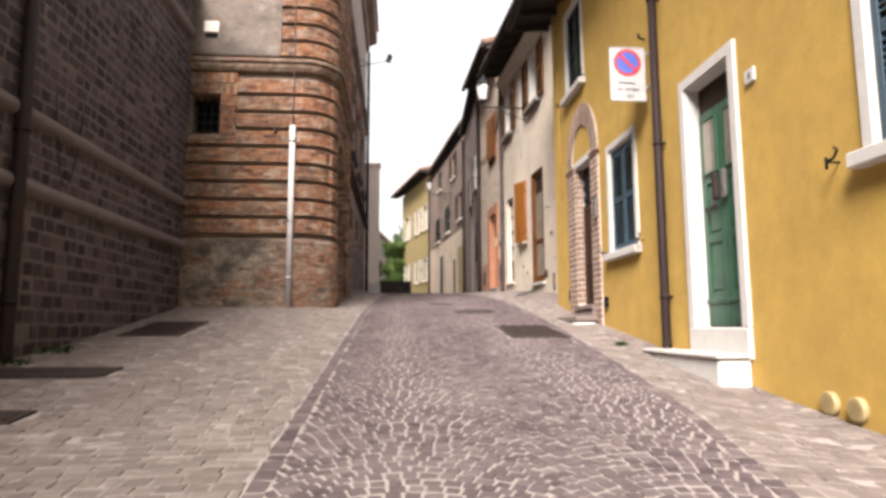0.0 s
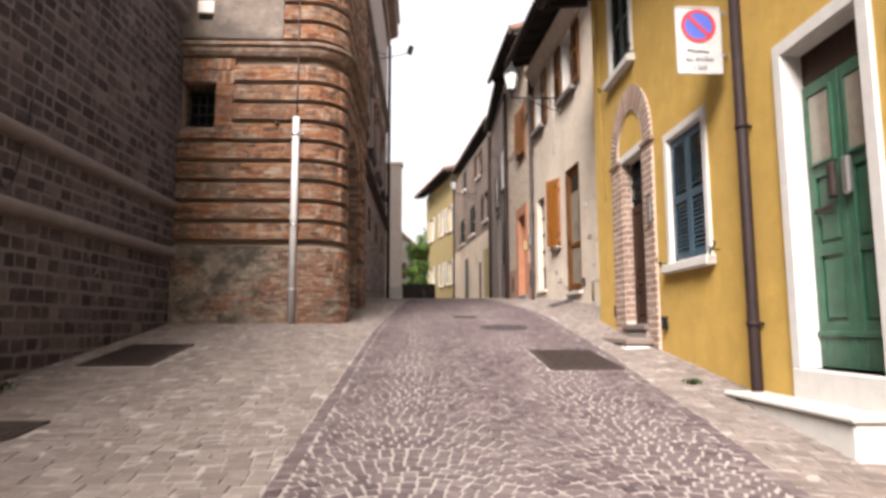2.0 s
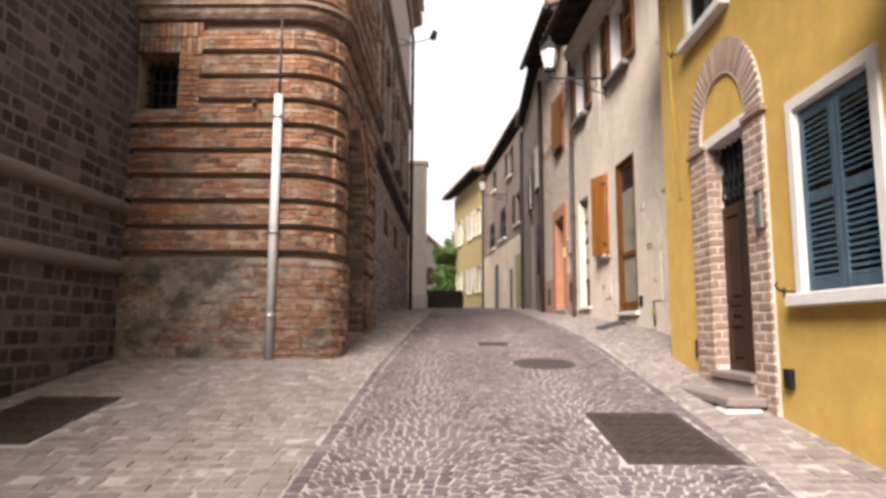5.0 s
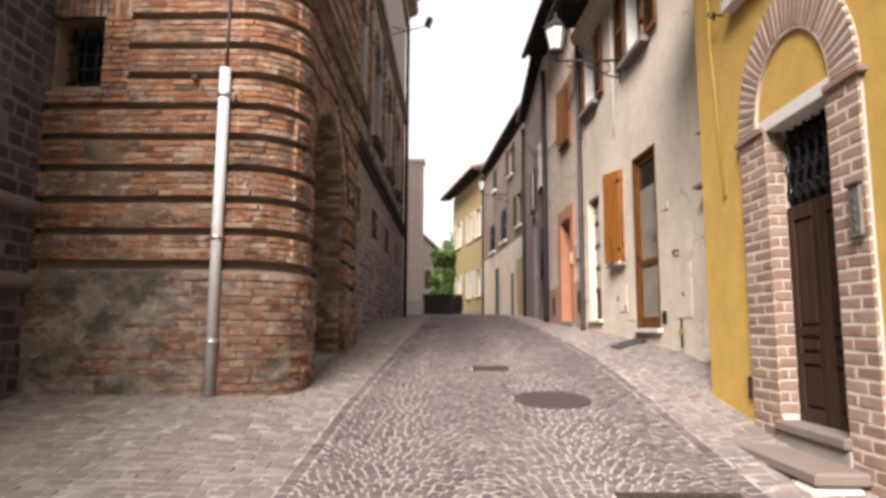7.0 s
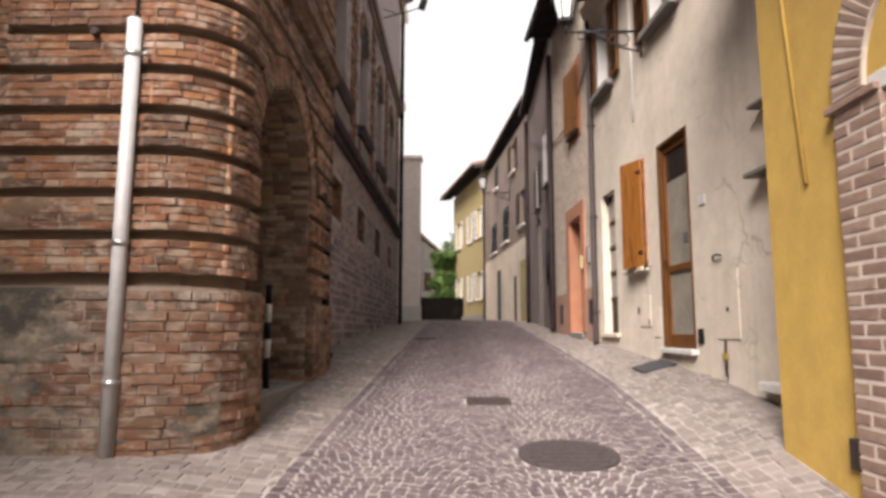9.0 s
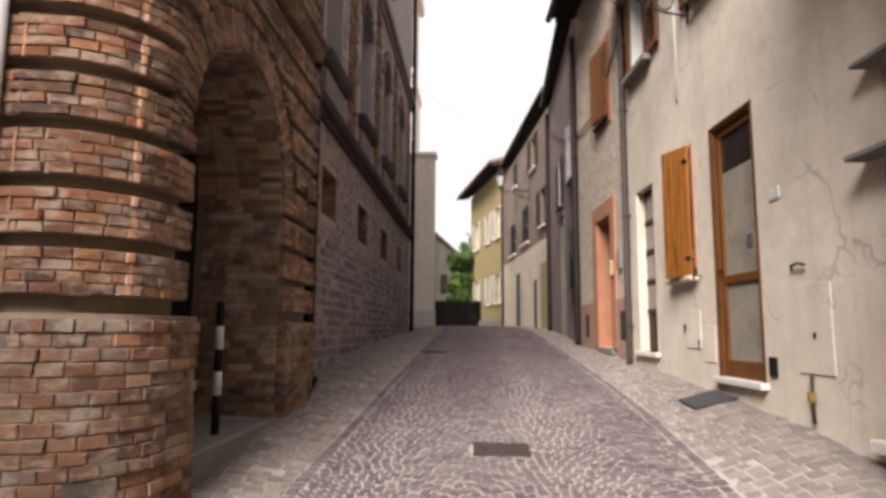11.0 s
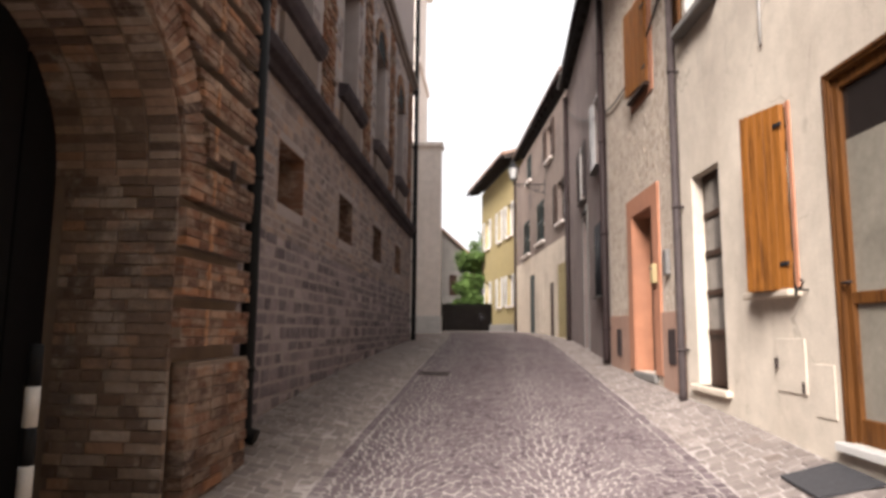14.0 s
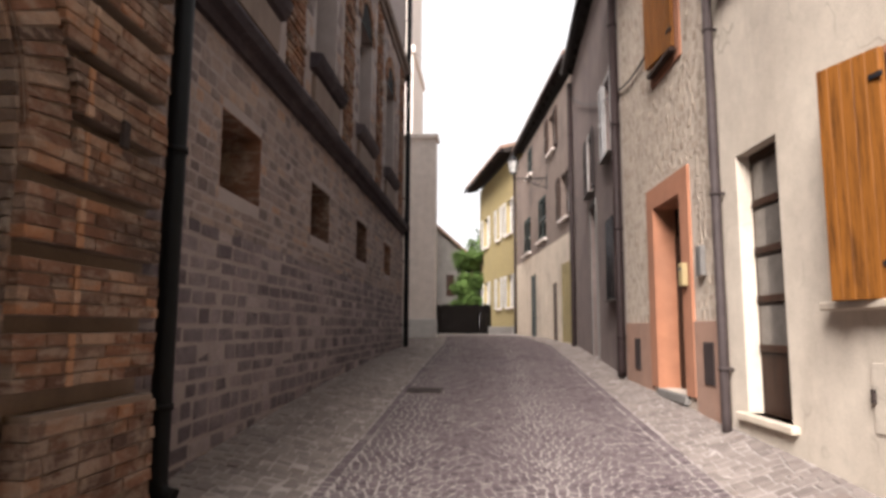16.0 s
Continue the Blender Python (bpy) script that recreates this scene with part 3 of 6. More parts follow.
def lay(out, s0, s1, z, h, d, length, skip=None):
    s = s0 - rng.uniform(0, length)
    while s < s1:
        w = length * rng.uniform(0.8, 1.15) * (0.5 if rng.random() < 0.25 else 1)
        if S_BEND - 0.02 < s < S_SIDE - 0.03:
            w = min(0.118 * rng.uniform(0.9, 1.1), S_SIDE - s)
        a, b = max(s, s0), min(s + w, s1)
        s += w
        if b - a < 0.05:
            continue
        m = (a + b) / 2
        p, n = rim(m)
        y = p.y
        if skip and skip(m, p, z):
            a = max(a, HOLE[1] + PANEL + 3.95)
            if b - a < 0.03:
                continue
            m = (a + b) / 2
            p, n = rim(m)
        if m > S_SIDE and ARCH_Y0 - 0.4 < y < ARCH_Y1 + 0.4:
            half = ARCH_R if z < SPRING else (math.sqrt(max(0, (ARCH_R + 0.275) ** 2 - (z - SPRING) ** 2)))
            l0, l1 = side_s(ARCH_C - half), side_s(ARCH_C + half)
            if z < 3.0:
                l0, l1 = l0 + 0.13, l1 + 0.09
            if half > 0.02:
                if m < side_s(ARCH_C):
                    b = min(b, l0)
                else:
                    a = max(a, l1)
                if b - a < 0.03:
                    continue
                m = (a + b) / 2
                p, n = rim(m)
        tang = Vector((-n.y, n.x, 0))
        out.append((Vector((p.x, p.y, z)) - n * 0.035, tang * ((b - a) / 2 * ((R + d) / R if S_BEND < m < S_SIDE else 1) - 0.0035), UP * (h / 2 - 0.003), n * (0.035 + d + rng.uniform(-0.005, 0.004))))


def gap(m, p, z):
    if m >= S_SIDE - 0.05:
        return False
    if m < S_BEND:
        return HOLE[0] - 0.16 < p.x < HOLE[1] + 0.38 and HOLE[2] - 0.10 < z < 5.80
    return False


BEDS = []
z0 = 3.02
while z0 < 8.6:
    if abs(z0 + 0.13 - 5.92) < 0.12:
        z0 = 6.05
    for k in range(4):
        z = z0 + 0.09 + 0.057 * k
        if z > 7.6:
            lay(bands, S_BEND - 0.5, S_END, z, 0.0655, 0.02, 0.25, gap)
        else:
            lay(bands, 0, S_END, z, 0.057, 0.054, 0.25, gap)
    if z0 < 7.3:
        BEDS.append((z0 + 0.062, z0 + 0.289))
    z0 += 0.297
z = 1.6
while z < 2.99:
    lay(plinth, 0, S_END, z, 0.07, 0.072 + 0.006 * math.sin(z * 37), 0.24, gap)
    z += 0.07
# flush bricks beside the barred window and upright ones above it
OUT = Vector((0, -1, 0))
for k in range(13):
    z = HOLE[2] - 0.085 + 0.062 * k
    cut = HOLE[1] + PANEL * (0.32 if k % 2 else 0.68)
    for a, b in ((HOLE[1] + 0.004, cut), (cut, HOLE[1] + PANEL)):
        bands.append((Vector(((a + b) / 2, PY0 + 0.035, z)), Vector(((b - a) / 2 - 0.0035, 0, 0)), UP * 0.028, OUT * (0.07 + rng.uniform(-0.006, 0.006))))
for k in range(12):
    for z, h in ((HOLE[3] + 0.095, 0.092), (HOLE[3] + 0.285, 0.09)):
        bands.append((Vector((HOLE[0] + 0.0 + 0.064 * (k + 0.5), PY0 + 0.035, z)), Vector((0.0285, 0, 0)), UP * h, OUT * (0.07 + rng.uniform(-0.006, 0.006))))
# reveal of the portal
for k in range(46):
    z = 1.98 + 0.067 * k
    if z < SPRING:
        d = 0.0
        while d < DEEP - 0.03:
            w = min(rng.uniform(0.1, 0.27), DEEP - 0.03 - d)
            if w > 0.04:
                jamb.append((Vector((PX - d - w / 2, ARCH_Y1 + 0.012, z)), Vector((w / 2 - 0.004, 0, 0)), UP * 0.0295, Vector((0, -0.020 - rng.uniform(0, 0.009), 0))))
            d += w
# voussoirs
vous = []
for i in range(56):
    t = math.pi * (i + 0.5) / 56
    r = Vector((0, -math.cos(t), math.sin(t)))
    q = Vector((0, math.sin(t), math.cos(t)))
    c = Vector((PX - 0.035, ARCH_C, SPRING)) + r * (ARCH_R + 0.14)
    vous.append((c, r * (0.135 + rng.uniform(-0.006, 0.003)), q * 0.0265, Vector((0.035 + 0.022 + rng.uniform(0, 0.012), 0, 0))))
    for d in (0.1, 0.3, 0.5, 0.7):
        jamb.append((Vector((PX - d, ARCH_C, SPRING)) + r * (ARCH_R + 0.012), Vector((0.094, 0, 0)), q * 0.0235, r * -(0.022 + rng.uniform(0, 0.006))))
bm = bmesh.new()
ring_in = [bm.verts.new(Vector((PX + 0.012, ARCH_C, SPRING)) + Vector((0, -math.cos(math.pi * i / 40), math.sin(math.pi * i / 40))) * (ARCH_R + 0.002)) for i in range(41)]
ring_out = [bm.verts.new(Vector((PX + 0.012, ARCH_C, SPRING)) + Vector((0, -math.cos(math.pi * i / 40), math.sin(math.pi * i / 40))) * (ARCH_R + 0.272)) for i in range(41)]
for i in range(40):
    bm.faces.new((ring_in[i], ring_in[i + 1], ring_out[i + 1], ring_out[i]))
part("arch_bed", bm, M_brickjoint, palazzo)


def ring_course(z, outline, material, owner, name, label=""):
    """A moulded course that follows the rounded corner."""
    bm = bmesh.new()
    last = None
    first = None
    for s in [0.0, S_BEND] + [S_BEND + (S_SIDE - S_BEND) * i / 12 for i in range(1, 13)] + [S_END]:
        row = []
        for d, h in outline:
            p, n = rim(s, d)
            row.append(bm.verts.new((p.x, p.y, z + h)))
        if last:
            for i in range(len(row) - 1):
                bm.faces.new((last[i], row[i], row[i + 1], last[i + 1]))
        last = row
    bm.faces.new(last)
    return part(name, bm, material, owner, label)


CORN = ((-0.03, -0.10), (0.05, -0.09), (0.09, -0.03), (0.10, 0.03), (0.14, 0.05), (0.14, 0.10), (-0.03, 0.14))
# mortar behind the bricks of every band and of the plinth, and upright seams of orange bricks


def bed(s0, s1, z0, z1, d, name):
    bm = bmesh.new()
    last = None
    n = max(2, int((s1 - s0) / 0.08))
    for i in range(n + 1):
        row = []
        for dd, z in ((-0.05, z0), (d, z0), (d, z1), (-0.05, z1)):
            p, _ = rim(s0 + (s1 - s0) * i / n, dd)
            row.append(bm.verts.new((p.x, p.y, z)))
        if last:
            for k in range(3):
                bm.faces.new((last[k], row[k], row[k + 1], last[k + 1]))
        else:
            bm.faces.new(row[::-1])
        last = row
    bm.faces.new(last)
    part(name, bm, M_brickjoint, palazzo)




def coat(s0, s1, z0, z1, d, bare_at, material, name, seed, label=""):
    """Remains of a lime coat: an uneven sheet that lies over the bricks in patches and dips behind them elsewhere."""
    nu, nv = max(2, int((s1 - s0) / 0.04)), max(3, int((z1 - z0) / 0.03))
    verts, faces = [], []
    for i in range(nu + 1):
        t = s0 + (s1 - s0) * i / nu
        for j in range(nv + 1):
            z = z0 + (z1 - z0) * j / nv
            a = noise.noise((t * 2.1, z * 3.4, seed)) + 0.55 * noise.noise((t * 7.3, z * 19.0, seed + 7)) + 0.3 * noise.noise((t * 23.0, z * 41.0, seed + 3))
            lift = max(-0.02, min(0.005, 0.03 * (a - bare_at(t, z))))
            if j in (0, nv):
                lift -= 0.008
            q, _ = rim(t, d + lift)
            verts.append((q.x, q.y, z))
    for i in range(nu):
        for j in range(nv):
            k = i * (nv + 1) + j
            faces.append((k, k + nv + 1, k + nv + 2, k + 1))
    ob = part(name, (verts, faces), material, palazzo, label)
    for poly in ob.data.polygons:
        poly.use_smooth = True


coat(0.12, S_BEND + R * radians(57), 1.62, 2.985, 0.079, lambda t, z: -0.16 + 0.85 * ease((t - 0.9) / 0.9), M_plinthcoat, "render_coat", 1.5, "stained remains of grey-beige render")
for z0, z1 in BEDS:
    if not (HOLE[2] - 0.1 < z1 and z0 < 5.8):
        coat(0.12, S_BEND + R * radians(57), z0 - 0.002, z1 + 0.002, 0.054, lambda t, z: 0.34 + 0.4 * ease((t - 0.6) / 1.6), M_coat, "lime_coat", z0)
    else:
        coat(HOLE[1] + PANEL + 3.97, S_BEND + R * radians(57), z0 - 0.002, z1 + 0.002, 0.054, lambda t, z: 0.34 + 0.4 * ease((t - 0.6) / 1.6), M_coat, "lime_coat", z0)
coat(0.12, 1.62, 6.09, 8.6, 0.068, lambda t, z: -0.75, M_stucco, "stucco", 4.5, "smooth stained stucco above the cornice")
for z0, z1 in BEDS:
    if z0 < 5.7:
        bm = bmesh.new()
        q, w = rim(S_BEND - 0.01)
        hexa(bm, [q + Vector((e, -g, z)) for z in (z0, z1) for e, g in ((-0.007, 0.0), (-0.007, 0.058), (0.007, 0.058), (0.007, 0.0))])
        # raised strip standing in for a dark vertical groove at the bend
        part("upright_joint", bm, M_shadebrick, palazzo, "dark upright joint")
for z0, z1 in BEDS:
    s0 = HOLE[1] + PANEL + 3.96 if HOLE[2] - 0.1 < z1 and z0 < 5.8 else 0.0
    half = ARCH_R + 0.01
    if z1 > SPRING:
        half = math.sqrt(max(0.0, (ARCH_R + 0.275) ** 2 - (max(SPRING, z0) - SPRING) ** 2))
    if half < 0.05:
        bed(s0, S_END - 0.02, z0, z1, 0.041, "mortar_bed")
    else:
        bed(s0, side_s(ARCH_C - half) - 0.01, z0, z1, 0.041, "mortar_bed")
        bed(side_s(ARCH_C + half) + 0.01, S_END - 0.02, z0, z1, 0.041, "mortar_bed")
bed(0.0, side_s(ARCH_Y0) + 0.11, 1.5, 2.99, 0.061, "plinth_bed")
bed(side_s(ARCH_Y1) + 0.11, S_END - 0.02, 1.5, 2.99, 0.061, "plinth_bed")
for s in (S_BEND + R * radians(58), side_s(11.86)):
    p, n = rim(s)
    t = Vector((-n.y, n.x, 0)) * 0.02
    a, b = p - n * 0.02, p + n * 0.058
    for z0, z1 in BEDS:
        if z0 > 5.9:
            continue
        for k in range(4):
            lo, hi = z0 + (z1 - z0) * k / 4, z0 + (z1 - z0) * (k + 1) / 4 - 0.004
            wide = t * rng.uniform(0.7, 1.25)
            out = b + n * rng.uniform(-0.004, 0.005)
            bm = bmesh.new()
            hexa(bm, [q + w + UP * z for z in (lo, hi) for q, w in ((a, -wide), (a, wide), (out, wide), (out, -wide))], 0.005)
            part("seam_brick", bm, M_seam, palazzo, "upright seam of orange brick")
ring_course(5.92, CORN, M_plinth, palazzo, "cornice", "stained brick cornice")

wing = thing("stone_wing", "long brown sandstone wing with square windows and upper arched windows", "building")
LW = Facade(-1.7, 12.55, -1.7, 24.6, 1)
WIN_Y = (13.89, 16.43, 19.03, 21.72)
low_holes = [(y, y + 0.87, 4.42, 5.06) for y in WIN_Y]
UPWIN = [(y - 0.02, y + 0.98) for y in WIN_Y]
up_holes = [(a, b, 6.56, 8.42) for a, b in UPWIN]
part("wall", LW.wall(12.55, 24.6, 1.8, TOP, 0.55, low_holes + up_holes), M_midjoint, wing)
bm = bmesh.new()
box(bm, -7, -2.26, 12.6, 24.55, 1.8, TOP - 0.2)
part("inner_block", bm, M_gloom, wing)
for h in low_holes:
    # black sheet across each recess in place of its inner shade
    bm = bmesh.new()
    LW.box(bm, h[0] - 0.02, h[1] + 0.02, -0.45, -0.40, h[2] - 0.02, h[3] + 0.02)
    part("window", bm, M_gloom, wing, "small square window, a black sheet standing in for shade inside")
bm = bmesh.new()
box(bm, -7, -1.75, 24.2, 24.6, 1.8, TOP)
part("end_wall", bm, M_grey, wing)
COURSE = ((-0.02, -0.17), (0.05, -0.16), (0.06, -0.08), (0.13, -0.05), (0.16, 0.03), (0.13, 0.10), (-0.02, 0.14))
cornice(LW, 12.57, 24.68, 5.76, COURSE, M_darkstone, wing)
cornice(LW, 12.57, 24.68, 9.75, COURSE, M_grey, wing)
cornice(LW, 12.57, 24.75, 13.7, ((-0.02, -0.4), (0.1, -0.38), (0.14, -0.1), (0.4, 0.0), (0.45, 0.15), (0.4, 0.3), (-0.02, 0.45)), M_grey, wing)
for a, b in UPWIN:
    cornice(LW, a - 0.22, b + 0.22, 6.47, ((-0.02, -0.12), (0.08, -0.1), (0.13, -0.02), (0.15, 0.06), (-0.02, 0.09)), M_darkstone, wing, "window_sill")
    cornice(LW, a - 0.12, b + 0.12, 6.02, ((-0.02, -0.04), (0.05, -0.03), (0.06, 0.28), (-0.02, 0.30)), M_grey, wing, "apron")

for owner, ya, yb, xb in ((palazzo, PY0 - 0.2, PY1 - 0.02, PX + 0.25), (wing, PY1 + 0.02, 24.8, LW.x0 + 0.5)):
    bm = bmesh.new()
    pts = [Vector((-7.2, ya, TOP + 1.6)), Vector((xb, ya, TOP + 0.08)), Vector((xb, yb, TOP + 0.08)), Vector((-7.2, yb, TOP + 1.6))]
    hexa(bm, pts + [q + Vector((0, 0, 0.14)) for q in pts])
    part("roof", bm, M_tile, owner, "weathered tiled roof")

# ---- east side ----
yellow_house = thing("yellow_house", "ochre-yellow plastered house with white-framed openings", "house")
Y = Facade(2.35, -16, 2.35, 9.05, -1)
GD = (3.34, 4.13, 1.55, 3.77)      # green door
BW = (5.47, 6.30, 2.47, 3.78)      # window with blue shutters
AD = (7.03, 7.80, 1.80, 3.97)      # arched doorway
UW = (7.32, 8.12, 5.17, 6.5)       # upper window
RW = (0.98, 1.86, 2.56, 3.95)      # window beside the camera
UW2 = (3.3, 4.1, 5.17, 6.5)
part("wall", Y.wall(-16, 9.05, -1.5, 7.0, 0.45, [GD, BW, (AD[0] - 0.32, AD[1] + 0.41, 1.4, 3.93), (AD[0], AD[1], 1.4, AD[3]), UW, RW, UW2]), M_yellow, yellow_house)
bm = bmesh.new()
box(bm, 2.8, 8, 8.6, 9.05, 0.5, 7.0)
part("end_wall", bm, M_yellow, yellow_house)
# black block inside the house in place of its unlit rooms
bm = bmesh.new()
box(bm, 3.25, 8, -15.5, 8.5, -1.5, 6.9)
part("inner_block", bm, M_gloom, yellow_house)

cream_house = thing("cream_house", "old cream plastered house with cracks and brown wooden joinery", "house")
C = Facade(2.87, 9.05, 2.49, 15.02, -1)
CD = (9.35, 9.95, 2.28, 3.98)      # narrow door next to the yellow house
CT = (9.42, 9.9, 4.25, 4.6)        # little window over it
GLD = (11.52, 12.32, 2.50, 4.93)   # glazed door
SW = (12.82, 13.42, 3.52, 4.90)    # window with one shutter
WD = (14.05, 14.74, 2.66, 4.83)    # small recessed door
UA = (11.6, 12.4, 6.5, 7.7)
UB = (13.98, 14.72, 6.5, 7.7)
part("wall", C.wall(9.05, 15.02, 1.4, 8.2, 0.45, [CD, CT, GLD, SW, WD, UA, UB]), M_cream, cream_house)
bm = bmesh.new()
box(bm, 3.35, 8, 9.1, 14.98, 1.4, 8.1)
part("inner_block", bm, M_gloom, cream_house)

stone_house = thing("rubble_house", "pale rubble stone house with an orange-framed doorway", "house")
S = Facade(2.49, 15.03, 2.33, 18.4, -1)
OD = (16.05, 16.95, 2.66, 4.78)
OW = (16.0, 16.72, 6.4, 7.65)
part("wall", S.wall(15.03, 18.4, 1.6, 9.33, 0.45, [OD, OW]), M_rubblejoint, stone_house)
bm = bmesh.new()
box(bm, 2.95, 8, 15.1, 18.3, 1.6, 8.9)
part("inner_block", bm, M_gloom, stone_house)

mauve_house = thing("mauve_house", "tall mauve-grey plastered house with flaking patches", "house")
G = Facade(2.33, 18.41, 2.5, 24.6, -1)
MW = [(19.0, 19.75, 3.85, 5.05), (18.95, 19.7, 6.15, 7.45), (21.3, 21.95, 6.0, 7.15), (21.1, 21.75, 2.6, 5.7)]
part("wall", G.wall(18.41, 24.6, 1.8, 9.6, 0.45, MW), M_mauve, mauve_house)
bm = bmesh.new()
box(bm, 3.0, 8, 18.5, 24.5, 1.8, 9.4)
part("inner_block", bm, M_gloom, mauve_house)

grey_house = thing("grey_house", "old grey-beige plastered terrace house with dark green shutters", "house")
T = Facade(2.5, 24.62, 1.53, 34.0, -1)
TW = [(26.7, 27.2, 3.0, 4.6), (25.2, 26.0, 3.0, 4.95), (27.9, 28.3, 3.0, 4.9), (29.8, 30.75, 3.0, 5.1),
      (25.2, 26.05, 6.2, 7.4), (28.1, 29.4, 6.05, 7.4), (30.8, 32.2, 5.95, 7.2), (26.7, 27.5, 8.4, 9.5), (30.4, 31.3, 8.6, 9.6)]
part("wall", T.wall(24.62, 34.0, 1.8, 9.75, 0.45, TW), M_grey, grey_house)
bm = bmesh.new()
box(bm, 3.0, 9, 24.7, 33.9, 1.8, 9.6)
part("inner_block", bm, M_gloom, grey_house)

T2 = Facade(T.x0 - 0.014, T.y0, T.x1 - 0.014, T.y1, -1)
part("ground_floor_render", T2.wall(24.66, 33.9, 2.4, 5.75, 0.02, [h for h in TW if h[2] < 4]), M_beige, grey_house, "blotched beige rendered ground floor")

lemon_house = thing("pale_yellow_house", "pale yellow house closing the bend, with a broad dark eave", "house")
L = Facade(1.52, 34.02, -0.2, 42, -1)
LWN = [(34.6, 35.5, 4.2, 5.5), (36.6, 37.2, 4.2, 5.5), (34.6, 35.5, 7.2, 8.6), (36.6, 37.2, 7.2, 8.6), (39, 40, 4.2, 5.5), (39, 40, 7.2, 8.6)]
part("wall", L.wall(34.02, 41, 1.8, 10.3, 0.45, LWN), M_lemon, lemon_house)
bm = bmesh.new()
box(bm, 1.7, 9, 34.1, 40.9, 1.8, 10.2)
part("inner_block", bm, M_gloom, lemon_house)

# ---- the far end ----
pier_house = thing("pale_end_building", "plain pale plastered building end beyond the stone wing", "building")
bm = bmesh.new()
box(bm, -6, -1.22, 28.5, 29.0, 2.0, 9.25)
part("wall", bm, M_pale, pier_house)
bm = bmesh.new()
box(bm, -6.05, -1.15, 28.42, 29.08, 9.25, 9.42, 0.03)
part("coping", bm, M_pale, pier_house)
bm = bmesh.new()
box(bm, -6, -1.16, 28.42, 28.6, 2.0, 3.62, 0.02)
part("plinth", bm, M_marble, pier_house)

bell_tower = thing("bell_tower", "slender pale brick bell tower rising behind the roofs", "tower")
bm = bmesh.new()
box(bm, -7.3, -2.9, 36, 40.5, 2, 15.5)
box(bm, -7.4, -2.8, 35.9, 40.6, 15.5, 15.9, 0.05)
box(bm, -7.2, -3.0, 36.1, 40.4, 15.9, 21)
box(bm, -7.5, -2.7, 35.8, 40.7, 21, 21.5, 0.05)
part("shaft", bm, M_pale, bell_tower)

gable_house = thing("grey_gable_house", "small grey rendered house with a sloping roof at the bend", "house")
bm = bmesh.new()
pts = [(-7, 2), (-0.6, 2), (-0.6, 7.2), (-2.6, 8.9), (-7, 5.4)]
fr = [bm.verts.new((x, 42, z)) for x, z in pts]
bk = [bm.verts.new((x, 50, z)) for x, z in pts]
bm.faces.new(fr)
bm.faces.new(bk[::-1])
for i in range(5):
    bm.faces.new((fr[i], bk[i], bk[(i + 1) % 5], fr[(i + 1) % 5]))
part("wall", bm, M_grime, gable_house)

# ---- openings and joinery ----


def cell(f, y0, y1, d0, d1, z0, z1, material, parent, name, bevel=0.0, label=""):
    bm = bmesh.new()
    f.box(bm, y0, y1, d0, d1, z0, z1, bevel)
    return part(name, bm, material, parent, label)


def surround(f, hole, wide, out, material, owner, name="surround", bottom=False, label="", back=0.004):
    """A frame round an opening, in one piece: two posts and a head, closed below if asked."""
    y0, y1, z0, z1 = hole
    outer = [(y0 - wide, z0), (y0 - wide, z1 + wide), (y1 + wide, z1 + wide), (y1 + wide, z0)]
    inner = [(y0, z0), (y0, z1), (y1, z1), (y1, z0)]
    if bottom:
        outer[0], outer[3] = (y0 - wide, z0 - wide), (y1 + wide, z0 - wide)
    bm = bmesh.new()
    sets = [[[bm.verts.new(f.at(y, d, z)) for y, z in pts] for pts in (outer, inner)] for d in (-back, out)]
    (bo, bi), (fo, fi) = sets
    runs = [(0, 1), (1, 2), (2, 3)] + ([(3, 0)] if bottom else [])
    for i, j in runs:
        bm.faces.new((fo[i], fo[j], fi[j], fi[i]))
        bm.faces.new((bo[i], bi[i], bi[j], bo[j]))
        bm.faces.new((fo[i], bo[i], bo[j], fo[j]))
        bm.faces.new((fi[i], fi[j], bi[j], bi[i]))
    if not bottom:
        for k in (0, 3):
            bm.faces.new((fo[k], fi[k], bi[k], bo[k]))
    bmesh.ops.recalc_face_normals(bm, faces=bm.faces[:])
    crisp = [e for e in bm.edges if len(e.link_faces) == 2 and e.calc_face_angle(0) > 0.5]
    bmesh.ops.bevel(bm, geom=crisp, offset=0.004, segments=1, affect="EDGES")
    return part(name, bm, material, owner, label)


def reveal(f, hole, depth, material, owner, thick=0.012):
    """The painted lining of an opening."""
    y0, y1, z0, z1 = hole
    bm = bmesh.new()
    f.box(bm, y0, y0 + thick, -depth, 0.0, z0, z1)
    f.box(bm, y1 - thick, y1, -depth, 0.0, z0, z1)
    f.box(bm, y0 + thick, y1 - thick, -depth, 0.0, z1 - thick, z1)
    bmesh.ops.remove_doubles(bm, verts=bm.verts[:], dist=0.0004)
    return part("reveal", bm, material, owner)


FAR = ()


def house_of(ob):
    return ob.parent if ob.parent else ob


